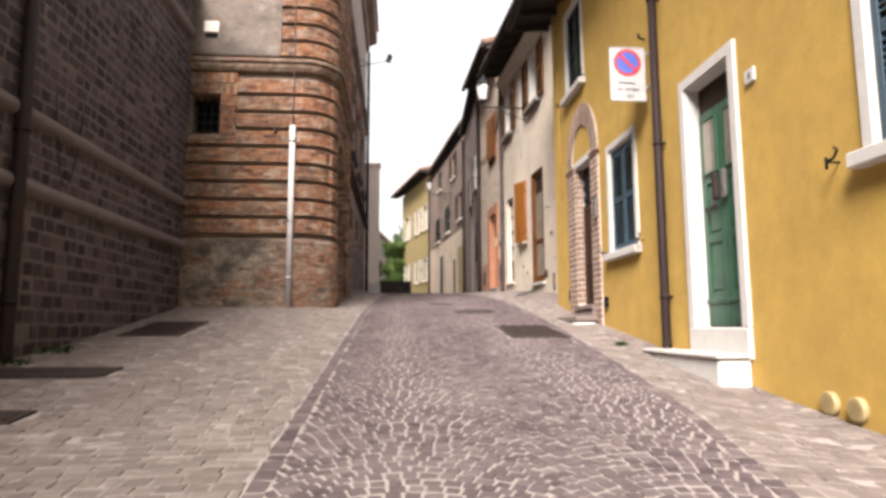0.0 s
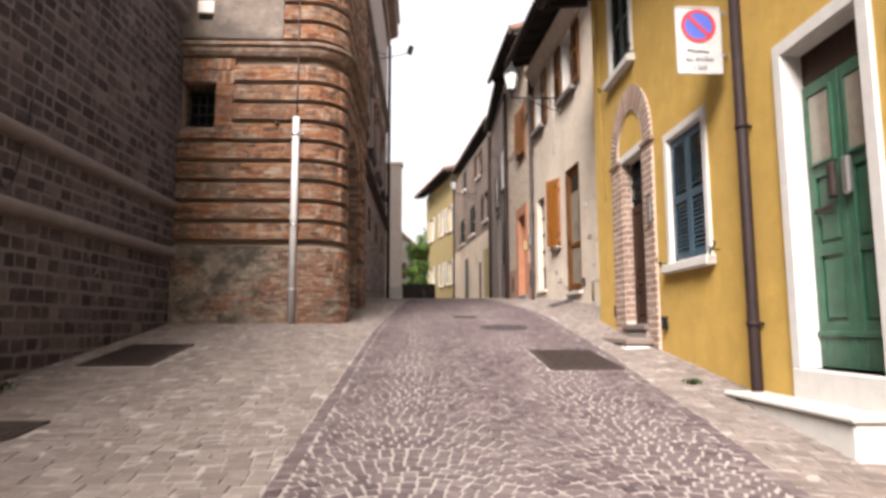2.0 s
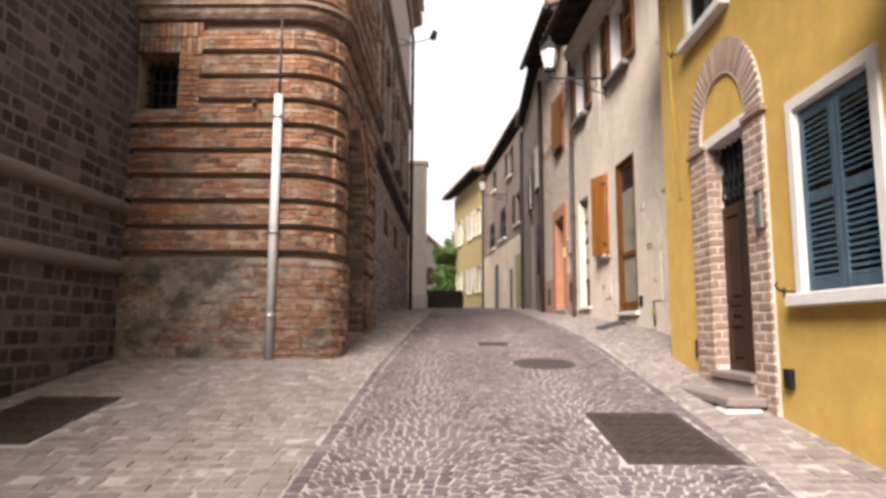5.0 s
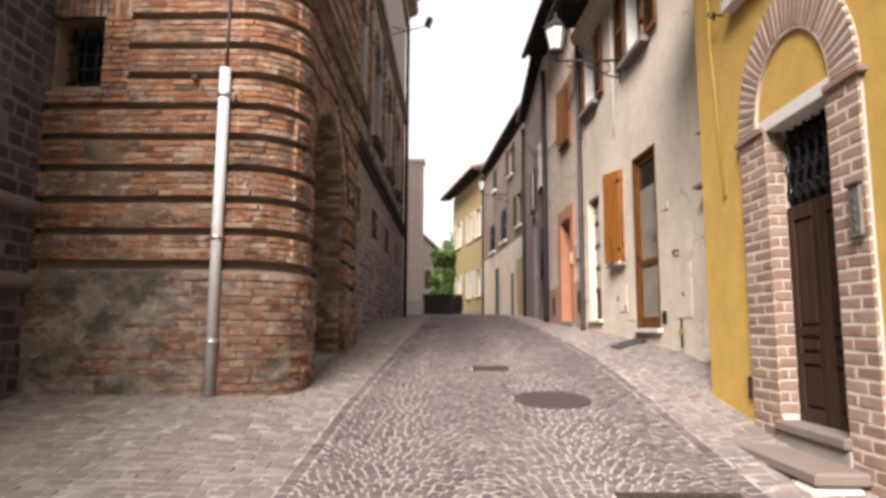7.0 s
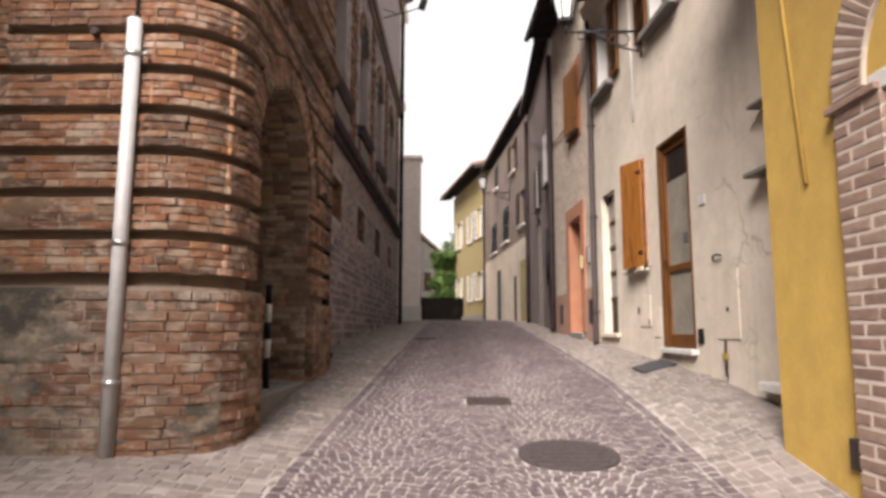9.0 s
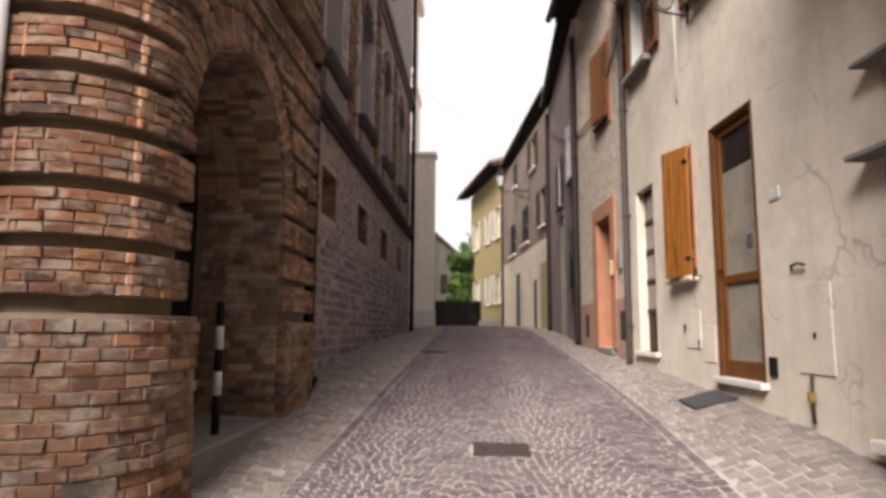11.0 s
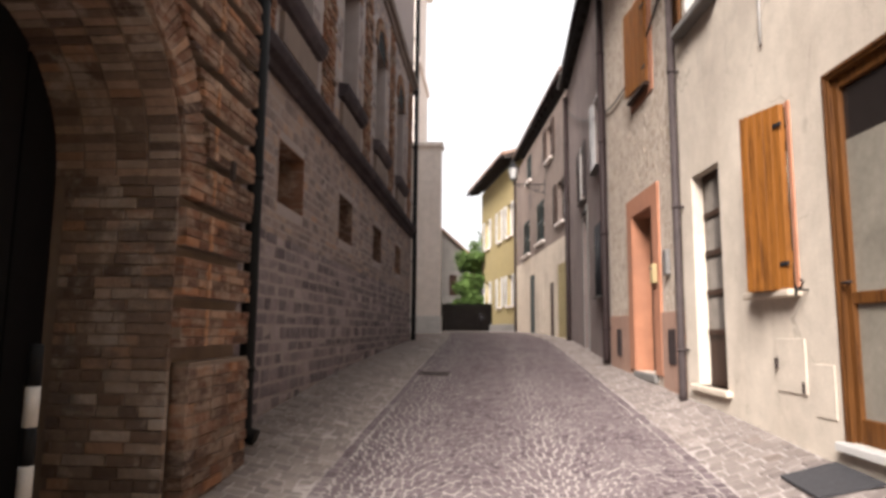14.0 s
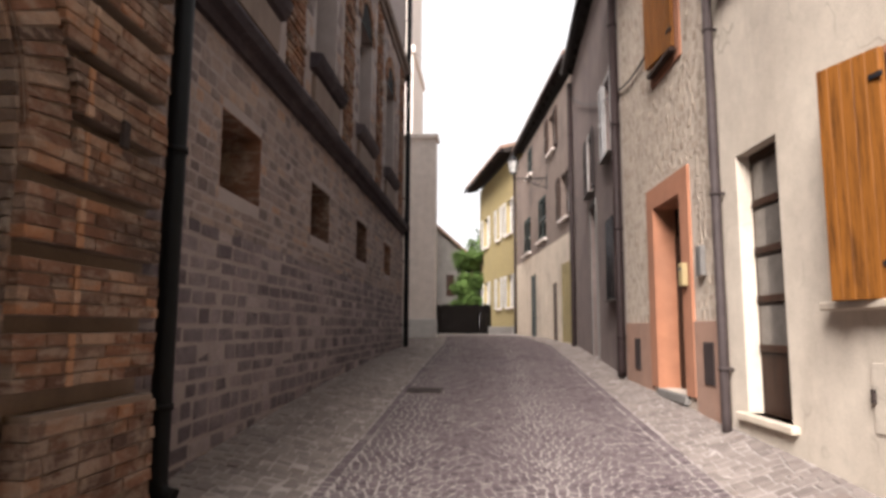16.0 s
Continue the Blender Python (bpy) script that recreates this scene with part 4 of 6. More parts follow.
def louvred(f, y0, y1, z0, z1, d, material, parent, bars=(0.5,), label=""):
    """A louvred shutter leaf with stiles, rails and slanting slats."""
    bm = bmesh.new()
    slats = []
    st = 0.055
    for a, b in ((y0, y0 + st), (y1 - st, y1)):
        f.box(bm, a, b, d, d + 0.035, z0, z1, 0.004)
    cuts = [z0] + [z0 + (z1 - z0) * k for k in bars] + [z1]
    for k, z in enumerate(cuts):
        lo = z if k == 0 else (z - 0.08 if k == len(cuts) - 1 else z - 0.04)
        f.box(bm, y0 + st, y1 - st, d, d + 0.034, lo, lo + 0.08, 0.004)
    for a, b in zip(cuts, cuts[1:]):
        n = max(2, int((b - a - 0.12) / 0.042))
        for i in range(n):
            z = a + 0.075 + (b - a - 0.13) * (i + 0.5) / n
            at = f.at
            sl = bm if f in FAR else bmesh.new()
            if f not in FAR:
                slats.append(sl)
            hexa(sl, [at(y0 + st, d + 0.003, z + 0.012), at(y0 + st, d + 0.033, z - 0.014), at(y1 - st, d + 0.033, z - 0.014), at(y1 - st, d + 0.003, z + 0.012),
                      at(y0 + st, d + 0.003, z + 0.020), at(y0 + st, d + 0.033, z - 0.006), at(y1 - st, d + 0.033, z - 0.006), at(y1 - st, d + 0.003, z + 0.020)])
    ob = part("shutter", bm, material, parent if f in FAR else house_of(parent), label or "louvred shutter")
    for sl in slats:
        part("slat", sl, material, ob)
    return ob


def casement(f, hole, depth, material, owner, cols=2, rows=2, curtain=None, name="window"):
    """A glazed wooden window set back in its opening: frame, glass, and what is behind it."""
    y0, y1, z0, z1 = hole
    bm = bmesh.new()
    t = 0.055
    f.box(bm, y0, y0 + t, -depth - 0.05, -depth, z0, z1, 0.004)
    f.box(bm, y1 - t, y1, -depth - 0.05, -depth, z0, z1, 0.004)
    f.box(bm, y0 + t, y1 - t, -depth - 0.05, -depth, z0, z0 + t, 0.004)
    f.box(bm, y0 + t, y1 - t, -depth - 0.05, -depth, z1 - t, z1, 0.004)
    for i in range(1, cols):
        c = y0 + (y1 - y0) * i / cols
        f.box(bm, c - 0.03, c + 0.03, -depth - 0.045, -depth + 0.004, z0 + t, z1 - t)
    for j in range(1, rows):
        c = z0 + (z1 - z0) * j / rows
        f.box(bm, y0 + t, y1 - t, -depth - 0.04, -depth - 0.002, c - 0.02, c + 0.02)
    w = part(name, bm, material, owner)
    bm = bmesh.new()
    f.box(bm, y0 + t, y1 - t, -depth - 0.03, -depth - 0.024, z0 + t, z1 - t)
    pane = part("pane", bm, M_glass, w)
    pane.visible_shadow = False
    if curtain:
        bm = bmesh.new()
        n = 24
        rows_ = [[bm.verts.new(f.at(y0 + (y1 - y0) * i / n, -depth - 0.09 + 0.012 * math.sin(i * 1.9), z)) for i in range(n + 1)] for z in (z0, z1)]
        for i in range(n):
            bm.faces.new((rows_[0][i], rows_[0][i + 1], rows_[1][i + 1], rows_[1][i]))
        part("curtain", bm, curtain, w)
    return w


def plank_shutter(f, y0, y1, z0, z1, d0, d1, material, parent, planks=5, label=""):
    """A boarded leaf that may stand ajar: d0 at y0, d1 at y1."""
    at = f.at
    bm = bmesh.new()
    for z in (z0 + 0.2, z1 - 0.28):
        hexa(bm, [at(y0 + 0.03, d0 - 0.022, z), at(y0 + 0.03, d0 - 0.001, z), at(y1 - 0.03, d1 - 0.001, z), at(y1 - 0.03, d1 - 0.022, z),
                  at(y0 + 0.03, d0 - 0.022, z + 0.09), at(y0 + 0.03, d0 - 0.001, z + 0.09), at(y1 - 0.03, d1 - 0.001, z + 0.09), at(y1 - 0.03, d1 - 0.022, z + 0.09)])
    ob = part("shutter", bm, material, house_of(parent), label)
    for i in range(planks):
        bm = bmesh.new()
        a, b = y0 + (y1 - y0) * i / planks, y0 + (y1 - y0) * (i + 1) / planks
        da, db = d0 + (d1 - d0) * i / planks, d0 + (d1 - d0) * (i + 1) / planks
        g = 0.003
        at = f.at
        hexa(bm, [at(a + g, da, z0), at(a + g, da + 0.038, z0), at(b - g, db + 0.038, z0), at(b - g, db, z0),
                  at(a + g, da, z1), at(a + g, da + 0.038, z1), at(b - g, db + 0.038, z1), at(b - g, db, z1)], 0.003)
        part("plank", bm, material, ob)
    for z in (z0 + 0.18, z1 - 0.18):
        bm = bmesh.new()
        at = f.at
        e = (y1 - y0) * 0.14
        de = d0 + (d1 - d0) * 0.14
        hexa(bm, [at(y0 - 0.03, d0 + 0.039, z), at(y0 - 0.03, d0 + 0.05, z), at(y0 + e, de + 0.05, z), at(y0 + e, de + 0.039, z),
                  at(y0 - 0.03, d0 + 0.039, z + 0.03), at(y0 - 0.03, d0 + 0.05, z + 0.03), at(y0 + e, de + 0.05, z + 0.03), at(y0 + e, de + 0.039, z + 0.03)])
        part("hinge", bm, M_iron, ob)
    return ob


def panelled(f, y0, y1, d, z0, z1, panels, material, parent, name="leaf", label=""):
    """A door leaf: stiles and rails with sunk, fielded panels between them: (z0, z1) each."""
    bm = bmesh.new()
    f.box(bm, y0, y1, d - 0.05, d - 0.02, z0, z1, 0.003)
    st = min(0.075, (y1 - y0) * 0.2)
    for a, b in ((y0, y0 + st), (y1 - st, y1)):
        f.box(bm, a, b, d - 0.021, d + 0.004, z0, z1, 0.004)
    edges = [z0] + [v for q in panels for v in q] + [z1]
    for a, b in zip(edges[::2], edges[1::2]):
        f.box(bm, y0 + st, y1 - st, d - 0.021, d + 0.003, a, b, 0.004)
    for a, b in panels:
        if b - a > 0.1:
            f.box(bm, y0 + st + 0.022, y1 - st - 0.022, d - 0.021, d - 0.004, a + 0.022, b - 0.022, 0.008)
    return part(name, bm, material, parent, label)


def eave(f, y0, y1, z, over, owner, rise=0.35, gutter=True):
    """A roof's edge: boarded soffit on rafters, fascia, tiles and gutter."""
    at = f.at
    bm = bmesh.new()
    up = over * rise
    pts = [at(y0, -5.6, z + 5.6 * rise), at(y0, over, z - up + 0.02), at(y1, over, z - up + 0.02), at(y1, -5.6, z + 5.6 * rise)]
    hexa(bm, pts + [p + Vector((0, 0, 0.05)) for p in pts])
    part("soffit", bm, M_eave, owner, "dark weathered boarded eave")
    bm = bmesh.new()
    pts = [p + Vector((0, 0, 0.054)) for p in pts]
    hexa(bm, pts + [p + Vector((0, 0, 0.06)) for p in pts])
    part("roof", bm, M_tile, owner)
    n = max(2, int((y1 - y0) / 0.55))
    bmr = None
    for i in range(n + 1):
        y = y0 + 0.08 + (y1 - y0 - 0.16) * i / n
        bmr = bmesh.new()
        hexa(bmr, [at(y - 0.04, 0.0, z - 0.11), at(y - 0.04, over - 0.06, z - up - 0.07), at(y + 0.04, over - 0.06, z - up - 0.07), at(y + 0.04, 0.0, z - 0.11),
                   at(y - 0.04, 0.0, z + 0.019), at(y - 0.04, over - 0.06, z - up + 0.04), at(y + 0.04, over - 0.06, z - up + 0.04), at(y + 0.04, 0.0, z + 0.019)])
        part("rafter", bmr, M_eave, owner)
    k = int((y1 - y0) / 0.2)
    bm = bmesh.new()
    for i in range(k):
        y = y0 + (y1 - y0) * (i + 0.5) / k
        tube(bm, [at(y, over + 0.05, z - up + 0.13), at(y, -5.6, z + 5.6 * rise + 0.13)], 0.085, 8)
    t = part("roof_tiles", bm, M_tile, owner)
    t["kind"] = "stuff"
    if gutter:
        bm = bmesh.new()
        tube(bm, [at(y0, over + 0.07, z - up + 0.0), at(y1, over + 0.07, z - up + 0.0)], 0.065, 10)
        part("gutter", bm, M_pipe, owner, "dark brown metal gutter")


eave(Y, -16, 9.32, 6.98, 0.66, yellow_house, 0.12)
cornice(C, 9.05, 15.02, 7.95, ((-0.01, -0.15), (0.06, -0.14), (0.07, 0.0), (0.14, 0.05), (0.2, 0.2), (-0.01, 0.22)), M_cream, cream_house)
eave(C, 9.06, 15.0, 8.45, 0.58, cream_house, 0.2)
eave(S, 15.05, 18.4, 9.4, 0.48, stone_house, 0.25)
eave(G, 18.42, 24.6, 9.75, 0.16, mauve_house, 0.25)
eave(T, 24.63, 33.9, 10.2, 0.14, grey_house, 0.25)
eave(L, 33.7, 41.5, 10.5, 0.62, lemon_house, 0.22)

# ---- yellow house ----
door = surround(Y, GD, 0.10, 0.03, M_white, yellow_house, "door", label="white-framed doorway with panelled green double door")
reveal(Y, GD, 0.24, M_white, door)
ym = (GD[0] + GD[1]) / 2
for a, b in ((GD[0] + 0.013, ym - 0.003), (ym + 0.003, GD[1] - 0.013)):
    leaf = panelled(Y, a, b, -0.11, GD[2] + 0.01, 3.52, ((1.86, 2.30), (2.38, 2.84)), M_green, door, "door_leaf", "worn green painted leaf")
    bm = bmesh.new()
    Y.box(bm, a + 0.075, b - 0.075, -0.109, -0.095, 2.94, 3.42, 0.004)
    part("pane", bm, M_glazed, door, "curtained glass pane")
    bm = bmesh.new()
    Y.box(bm, a + 0.055, a + 0.075, -0.109, -0.085, 2.92, 3.44)
    Y.box(bm, b - 0.075, b - 0.055, -0.109, -0.085, 2.92, 3.44)
    Y.box(bm, a + 0.075, b - 0.075, -0.109, -0.085, 3.42, 3.44)
    Y.box(bm, a + 0.075, b - 0.075, -0.109, -0.085, 2.92, 2.94)
    part("pane_bead", bm, M_green, door)
for y, m in ((ym - 0.075, M_steel), (ym + 0.075, M_cast)):
    bm = bmesh.new()
    Y.box(bm, y - 0.035, y + 0.035, -0.09, -0.05, 2.66, 2.90, 0.012)
    part("handle", bm, m, door, "long metal pull handle")
cell(Y, GD[0] + 0.013, GD[1] - 0.013, -0.108, -0.09, 1.76, 1.80, M_green, door, "kick_rail", 0.006)
cell(Y, GD[0] + 0.013, GD[1] - 0.013, -0.135, -0.115, 3.53, GD[3] - 0.012, M_dark, door, "transom", 0.003, "dark glazed transom")
cell(Y, ym + 0.1, ym + 0.3, -0.087, -0.078, 2.585, 2.625, M_cast, door, "letter_slot", 0.003)
# white steps: the upper sits in the doorway, the lower on the pavement
step = thing("door_step", "white painted stone doorstep of two treads against the house", "step")
cell(Y, GD[0] - 0.10, GD[1] + 0.10, -0.24, 0.035, 1.30, 1.55, M_white, step, "upper_tread", 0.012)
cell(Y, 3.27, 4.68, 0.004, 0.27, 0.85, 1.31, M_white, step, "lower_tread", 0.015)
cell(Y, 3.24, 4.71, 0.004, 0.30, 1.312, 1.345, M_marble, step, "tread_slab", 0.01)

win = surround(Y, BW, 0.085, 0.022, M_white, yellow_house, "window", label="white-framed window with closed blue louvred shutters")
reveal(Y, BW, 0.1, M_white, win)
ymid = (BW[0] + BW[1]) / 2
louvred(Y, BW[0] + 0.014, ymid - 0.002, BW[2] + 0.01, BW[3] - 0.014, -0.055, M_blue, win, (0.5,), "closed blue-grey louvred shutter")
louvred(Y, ymid + 0.002, BW[1] - 0.014, BW[2] + 0.01, BW[3] - 0.014, -0.055, M_blue, win, (0.5,), "closed blue-grey louvred shutter")
cell(Y, BW[0] - 0.13, BW[1] + 0.13, -0.08, 0.085, BW[2] - 0.09, BW[2], M_white, win, "sill", 0.008)


def stay_hook(f, y, z, flip=1):
    """A wrought iron shutter stay on the wall."""
    h = thing("shutter_stay", "small black wrought iron shutter stay fixed to the wall", "hook", "shutter stays")
    bm = bmesh.new()
    tube(bm, [f.at(y, -0.02, z), f.at(y, 0.09, z)], 0.008, 6)
    tube(bm, [f.at(y, 0.08, z), f.at(y + 0.07 * flip, 0.085, z + 0.012), f.at(y + 0.11 * flip, 0.09, z + 0.05), f.at(y + 0.08 * flip, 0.09, z + 0.07)], 0.009, 6)
    tube(bm, [f.at(y, 0.085, z + 0.03), f.at(y, 0.085, z - 0.045)], 0.010, 6)
    part("hook", bm, M_black, h)
    return h


stay_hook(Y, BW[0] - 0.2, 2.50, -1)
stay_hook(Y, BW[1] + 0.12, 2.49)
stay_hook(Y, 2.17, 2.56, -1)
stay_hook(Y, 7.2, 5.2, -1)
stay_hook(Y, 8.42, 5.16)

for hole in (UW, UW2, RW):
    w = surround(Y, hole, 0.085, 0.022, M_white, yellow_house, "window", label="white-framed window with dark louvred shutters")
    reveal(Y, hole, 0.1, M_white, w)
    c = (hole[0] + hole[1]) / 2
    m = M_blue if hole is RW else M_darkgreen
    louvred(Y, hole[0] + 0.014, c - 0.002, hole[2] + 0.01, hole[3] - 0.014, -0.055, m, w)
    louvred(Y, c + 0.002, hole[1] - 0.014, hole[2] + 0.01, hole[3] - 0.014, -0.055, m, w)
    cell(Y, hole[0] - 0.13, hole[1] + 0.13, -0.08, 0.1, hole[2] - 0.09, hole[2], M_white, w, "sill", 0.008)

# arched doorway: brick piers, arch, tympanum, lintel, door
AC, AR = (AD[0] + AD[1]) / 2, 0.47
AZ = 3.97
portal = thing("brick_door_surround", "pink brick doorway surround with a round arch over a white lintel", "door surround")
bm = bmesh.new()
for a, b in ((AD[0] - 0.33, AD[0]), (AD[1], AD[1] + 0.42)):
    Y.box(bm, a + (0.0 if a > AD[0] else 0.02), b - (0.03 if a > AD[0] else 0.0), -0.28, 0.029, 1.35, AZ - 0.05)
part("pier_core", bm, M_facejoint, portal)
bm = bmesh.new()
n = 24
for i in range(n):
    t0, t1 = math.pi * i / n, math.pi * (i + 1) / n
    q = [(t, r) for r in (AR, AR + 0.268) for t in (t0, t1)]
    pts = []
    for d in (-0.02, 0.030):
        for t, r in (q[0], q[1], q[3], q[2]):
            pts.append(Y.at(AC + 0.04 - r * math.cos(t), d, AZ + 0.02 + r * math.sin(t) * 1.12))
    hexa(bm, pts)
part("arch_core", bm, M_facejoint, portal)
cell(Y, AD[0] - 0.05, AD[1] + 0.09, -0.28, 0.026, AZ - 0.05, AZ + 0.05, M_white, portal, "lintel", 0.006, "white stone lintel")
bm = bmesh.new()
fan = [bm.verts.new(Y.at(AC + 0.04 - AR * math.cos(math.pi * i / 20), 0.006, AZ + 0.03 + AR * 1.12 * math.sin(math.pi * i / 20))) for i in range(21)]
bm.faces.new(fan)
part("tympanum", bm, M_yellow, portal, "yellow plastered tympanum under the arch")
for a, b in ((AD[0] - 0.36, AD[0] + 0.0), (AD[1] + 0.0, AD[1] + 0.45)):
    cell(Y, a, b, -0.05, 0.055, AZ - 0.05, AZ - 0.005, M_facing, portal, "impost", 0.006)
arch_door = panelled(Y, AD[0] + 0.005, AC - 0.002, -0.10, 1.86, 3.35, ((1.95, 2.25), (2.32, 2.44), (2.5, 3.25)), M_dark, None, "brown_door", "")
tagged(arch_door, "dark brown panelled wooden door behind brick arch", "door")
leaf = panelled(Y, AC + 0.002, AD[1] - 0.005, -0.10, 1.86, 3.35, ((1.95, 2.25), (2.32, 2.44), (2.5, 3.25)), M_dark, arch_door)
# black sheet for the unlit space behind the grille
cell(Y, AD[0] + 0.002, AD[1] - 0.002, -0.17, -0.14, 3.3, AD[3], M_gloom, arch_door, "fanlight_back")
for i in range(7):
    bm = bmesh.new()
    y = AD[0] + 0.06 + (AD[1] - AD[0] - 0.12) * i / 6
    tube(bm, [Y.at(y, -0.11, 3.36), Y.at(y + 0.03, -0.105, 3.5), Y.at(y - 0.03, -0.105, 3.68), Y.at(y, -0.11, 3.92)], 0.009, 6)
    r = 0.045
    for z in (3.45, 3.62, 3.8):
        tube(bm, [Y.at(y + r * math.cos(t), -0.105, z + r * math.sin(t)) for t in (2 * math.pi * k / 10 for k in range(11))], 0.007, 5)
    part("grille_bar", bm, M_iron, arch_door)
dstep = thing("stone_step", "grey-brown stone steps before the arched doorway", "step")
cell(Y, AD[0] - 0.02, AD[1] + 0.02, -0.3, 0.075, 1.79, 1.86, M_step, dstep, "upper_tread", 0.012)
cell(Y, AD[0] - 0.015, AD[1] + 0.015, -0.28, 0.045, 1.45, 1.788, M_soil, dstep, "riser", 0.006)
cell(Y, AD[0] - 0.18, AD[1] + 0.55, 0.03, 0.34, 1.625, 1.70, M_step, dstep, "lower_tread", 0.014)
cell(Y, AD[0] - 0.13, AD[1] + 0.53, 0.031, 0.31, 1.2, 1.624, M_step, dstep, "plinth", 0.006)
cell(Y, AD[0] - 0.17, AD[0] + 0.12, 0.05, 0.345, 1.2, 1.622, M_marble, dstep, "mended_corner", 0.03, "pale patched corner of the step")
bell = thing("intercom", "small grey metal intercom panel beside brick door", "intercom")
cell(Y, AD[0] - 0.31, AD[0] - 0.21, 0.05, 0.072, 3.0, 3.28, M_steel, bell, "panel", 0.004)
cell(Y, AD[0] - 0.32, AD[0] - 0.20, 0.05, 0.082, 3.28, 3.30, M_cast, bell, "hood", 0.003)
for k in range(4):
    cell(Y, AD[0] - 0.27, AD[0] - 0.25, 0.0722, 0.078, 3.03 + 0.055 * k, 3.05 + 0.055 * k, M_ink, bell, "button")
meter = thing("wall_flap", "small dark metal flap low on the wall", "hatch")
cell(Y, 8.18, 8.30, 0.0, 0.025, 1.95, 2.12, M_cast, meter, "flap", 0.006)
meter = thing("wall_box", "small black metal box low on the yellow wall", "box")
cell(Y, 6.50, 6.60, 0.0, 0.04, 1.80, 1.94, M_black, meter, "case", 0.006)

# downpipes


def downpipe(f, y, d, z0, z1, r, material, label, shoe=True, spacing=1.55):
    ob = thing("downpipe", label, "downpipe", "downpipes")
    bm = bmesh.new()
    path = [f.at(y, d, z1), f.at(y, d, z0 + 0.1), f.at(y, d, z0)] if not shoe else [f.at(y, d, z1), f.at(y, d, z0 + 0.14), f.at(y, d + 0.02, z0 + 0.06), f.at(y, d + 0.10, z0 + 0.03)]
    tube(bm, path, r, 14)
    part("pipe", bm, material, ob)
    z = z0 + 0.55
    while z < z1 - 0.1:
        bm = bmesh.new()
        tube(bm, [f.at(y, d, z - 0.018), f.at(y, d, z + 0.018)], r * 1.16, 14)
        f.box(bm, y - 0.012, y + 0.012, -0.01, d - r * 0.9, z - 0.012, z + 0.012)
        part("bracket", bm, material, ob)
        z += spacing
    return ob


downpipe(Y, 4.62, 0.08, 1.30, 6.85, 0.044, M_pipe, "dark brown metal downpipe on the yellow wall", False)
downpipe(west, 4.35, 0.08, 1.24, 8.5, 0.06, M_pipe, "dark metal downpipe on the dark stone wall", False)
downpipe(C, 14.97, 0.08, 2.45, 7.95, 0.042, M_pipegrey, "grey-brown metal downpipe between two houses", False)
downpipe(S, 18.42, 0.08, 2.68, 8.9, 0.055, M_pipe, "dark downpipe at the rubble house's edge", False)
downpipe(G, 24.55, 0.08, 2.9, 9.4, 0.06, M_pipe, "dark downpipe at the mauve house's edge", False)
downpipe(T, 33.95, 0.08, 3.0, 9.6, 0.05, M_pipe, "dark downpipe at the terrace's end", False)
downpipe(LW, 12.92, 0.15, 2.32, 13.2, 0.062, M_black, "thick black downpipe in the corner of the stone wing", True)
downpipe(LW, 24.5, 0.1, 2.86, 13.2, 0.065, M_black, "black downpipe at the end of the stone wing", False)

# white pipe guard on the corner building
guard = thing("cable_conduit", "tall white plastic conduit strapped to the brick wall", "conduit")
bm = bmesh.new()
tube(bm, [(-2.1, 8.86, 1.86), (-2.1, 8.86, 4.88)], 0.05, 14)
part("pipe", bm, M_galv, guard)
for z in (2.35, 3.28, 4.62):
    bm = bmesh.new()
    tube(bm, [(-2.1, 8.86, z - 0.02), (-2.1, 8.86, z + 0.02)], 0.057, 14)
    box(bm, -2.17, -2.03, 8.905, 8.95, z - 0.012, z + 0.012)
    part("strap", bm, M_steel, guard)
bm = bmesh.new()
tube(bm, [(-2.02, 8.85, 4.62), (-1.99, 8.85, 4.62)], 0.016, 8)
part("bolt", bm, M_steel, guard)
bm = bmesh.new()
tube(bm, [(-2.1, 8.87, 4.85), (-2.1, 8.885, 5.3), (-2.1, 8.89, 7.5)], 0.011, 6)
part("cable", bm, M_pipegrey, guard)

# no-parking sign
sign = thing("parking_sign", "white sheet-metal no-parking sign with a red and blue disc", "sign")
SX0, SX1, SY, SZ0, SZ1 = 1.90, 2.29, 4.90, 3.95, 4.55
bm = bmesh.new()
box(bm, SX0, SX1, SY, SY + 0.015, SZ0, SZ1, 0.004)
part("plate", bm, M_sign, sign)
bm = bmesh.new()
for x0, x1, z0, z1 in ((SX0, SX1, SZ0, SZ0 + 0.012), (SX0, SX1, SZ1 - 0.012, SZ1), (SX0, SX0 + 0.012, SZ0, SZ1), (SX1 - 0.012, SX1, SZ0, SZ1)):
    box(bm, x0, x1, SY - 0.006, SY - 0.001, z0, z1)
part("rim", bm, M_galv, sign)


def disc(r, depth, cx, cz, name, material, inner=0.0):
    bm = bmesh.new()
    n = 40
    o = [bm.verts.new((cx + r * math.cos(2 * math.pi * i / n), depth, cz + r * math.sin(2 * math.pi * i / n))) for i in range(n)]
    if inner:
        q = [bm.verts.new((cx + inner * math.cos(2 * math.pi * i / n), depth, cz + inner * math.sin(2 * math.pi * i / n))) for i in range(n)]
        for i in range(n):
            bm.faces.new((o[i], o[(i + 1) % n], q[(i + 1) % n], q[i]))
    else:
        bm.faces.new(o)
    return part(name, bm, material, sign)


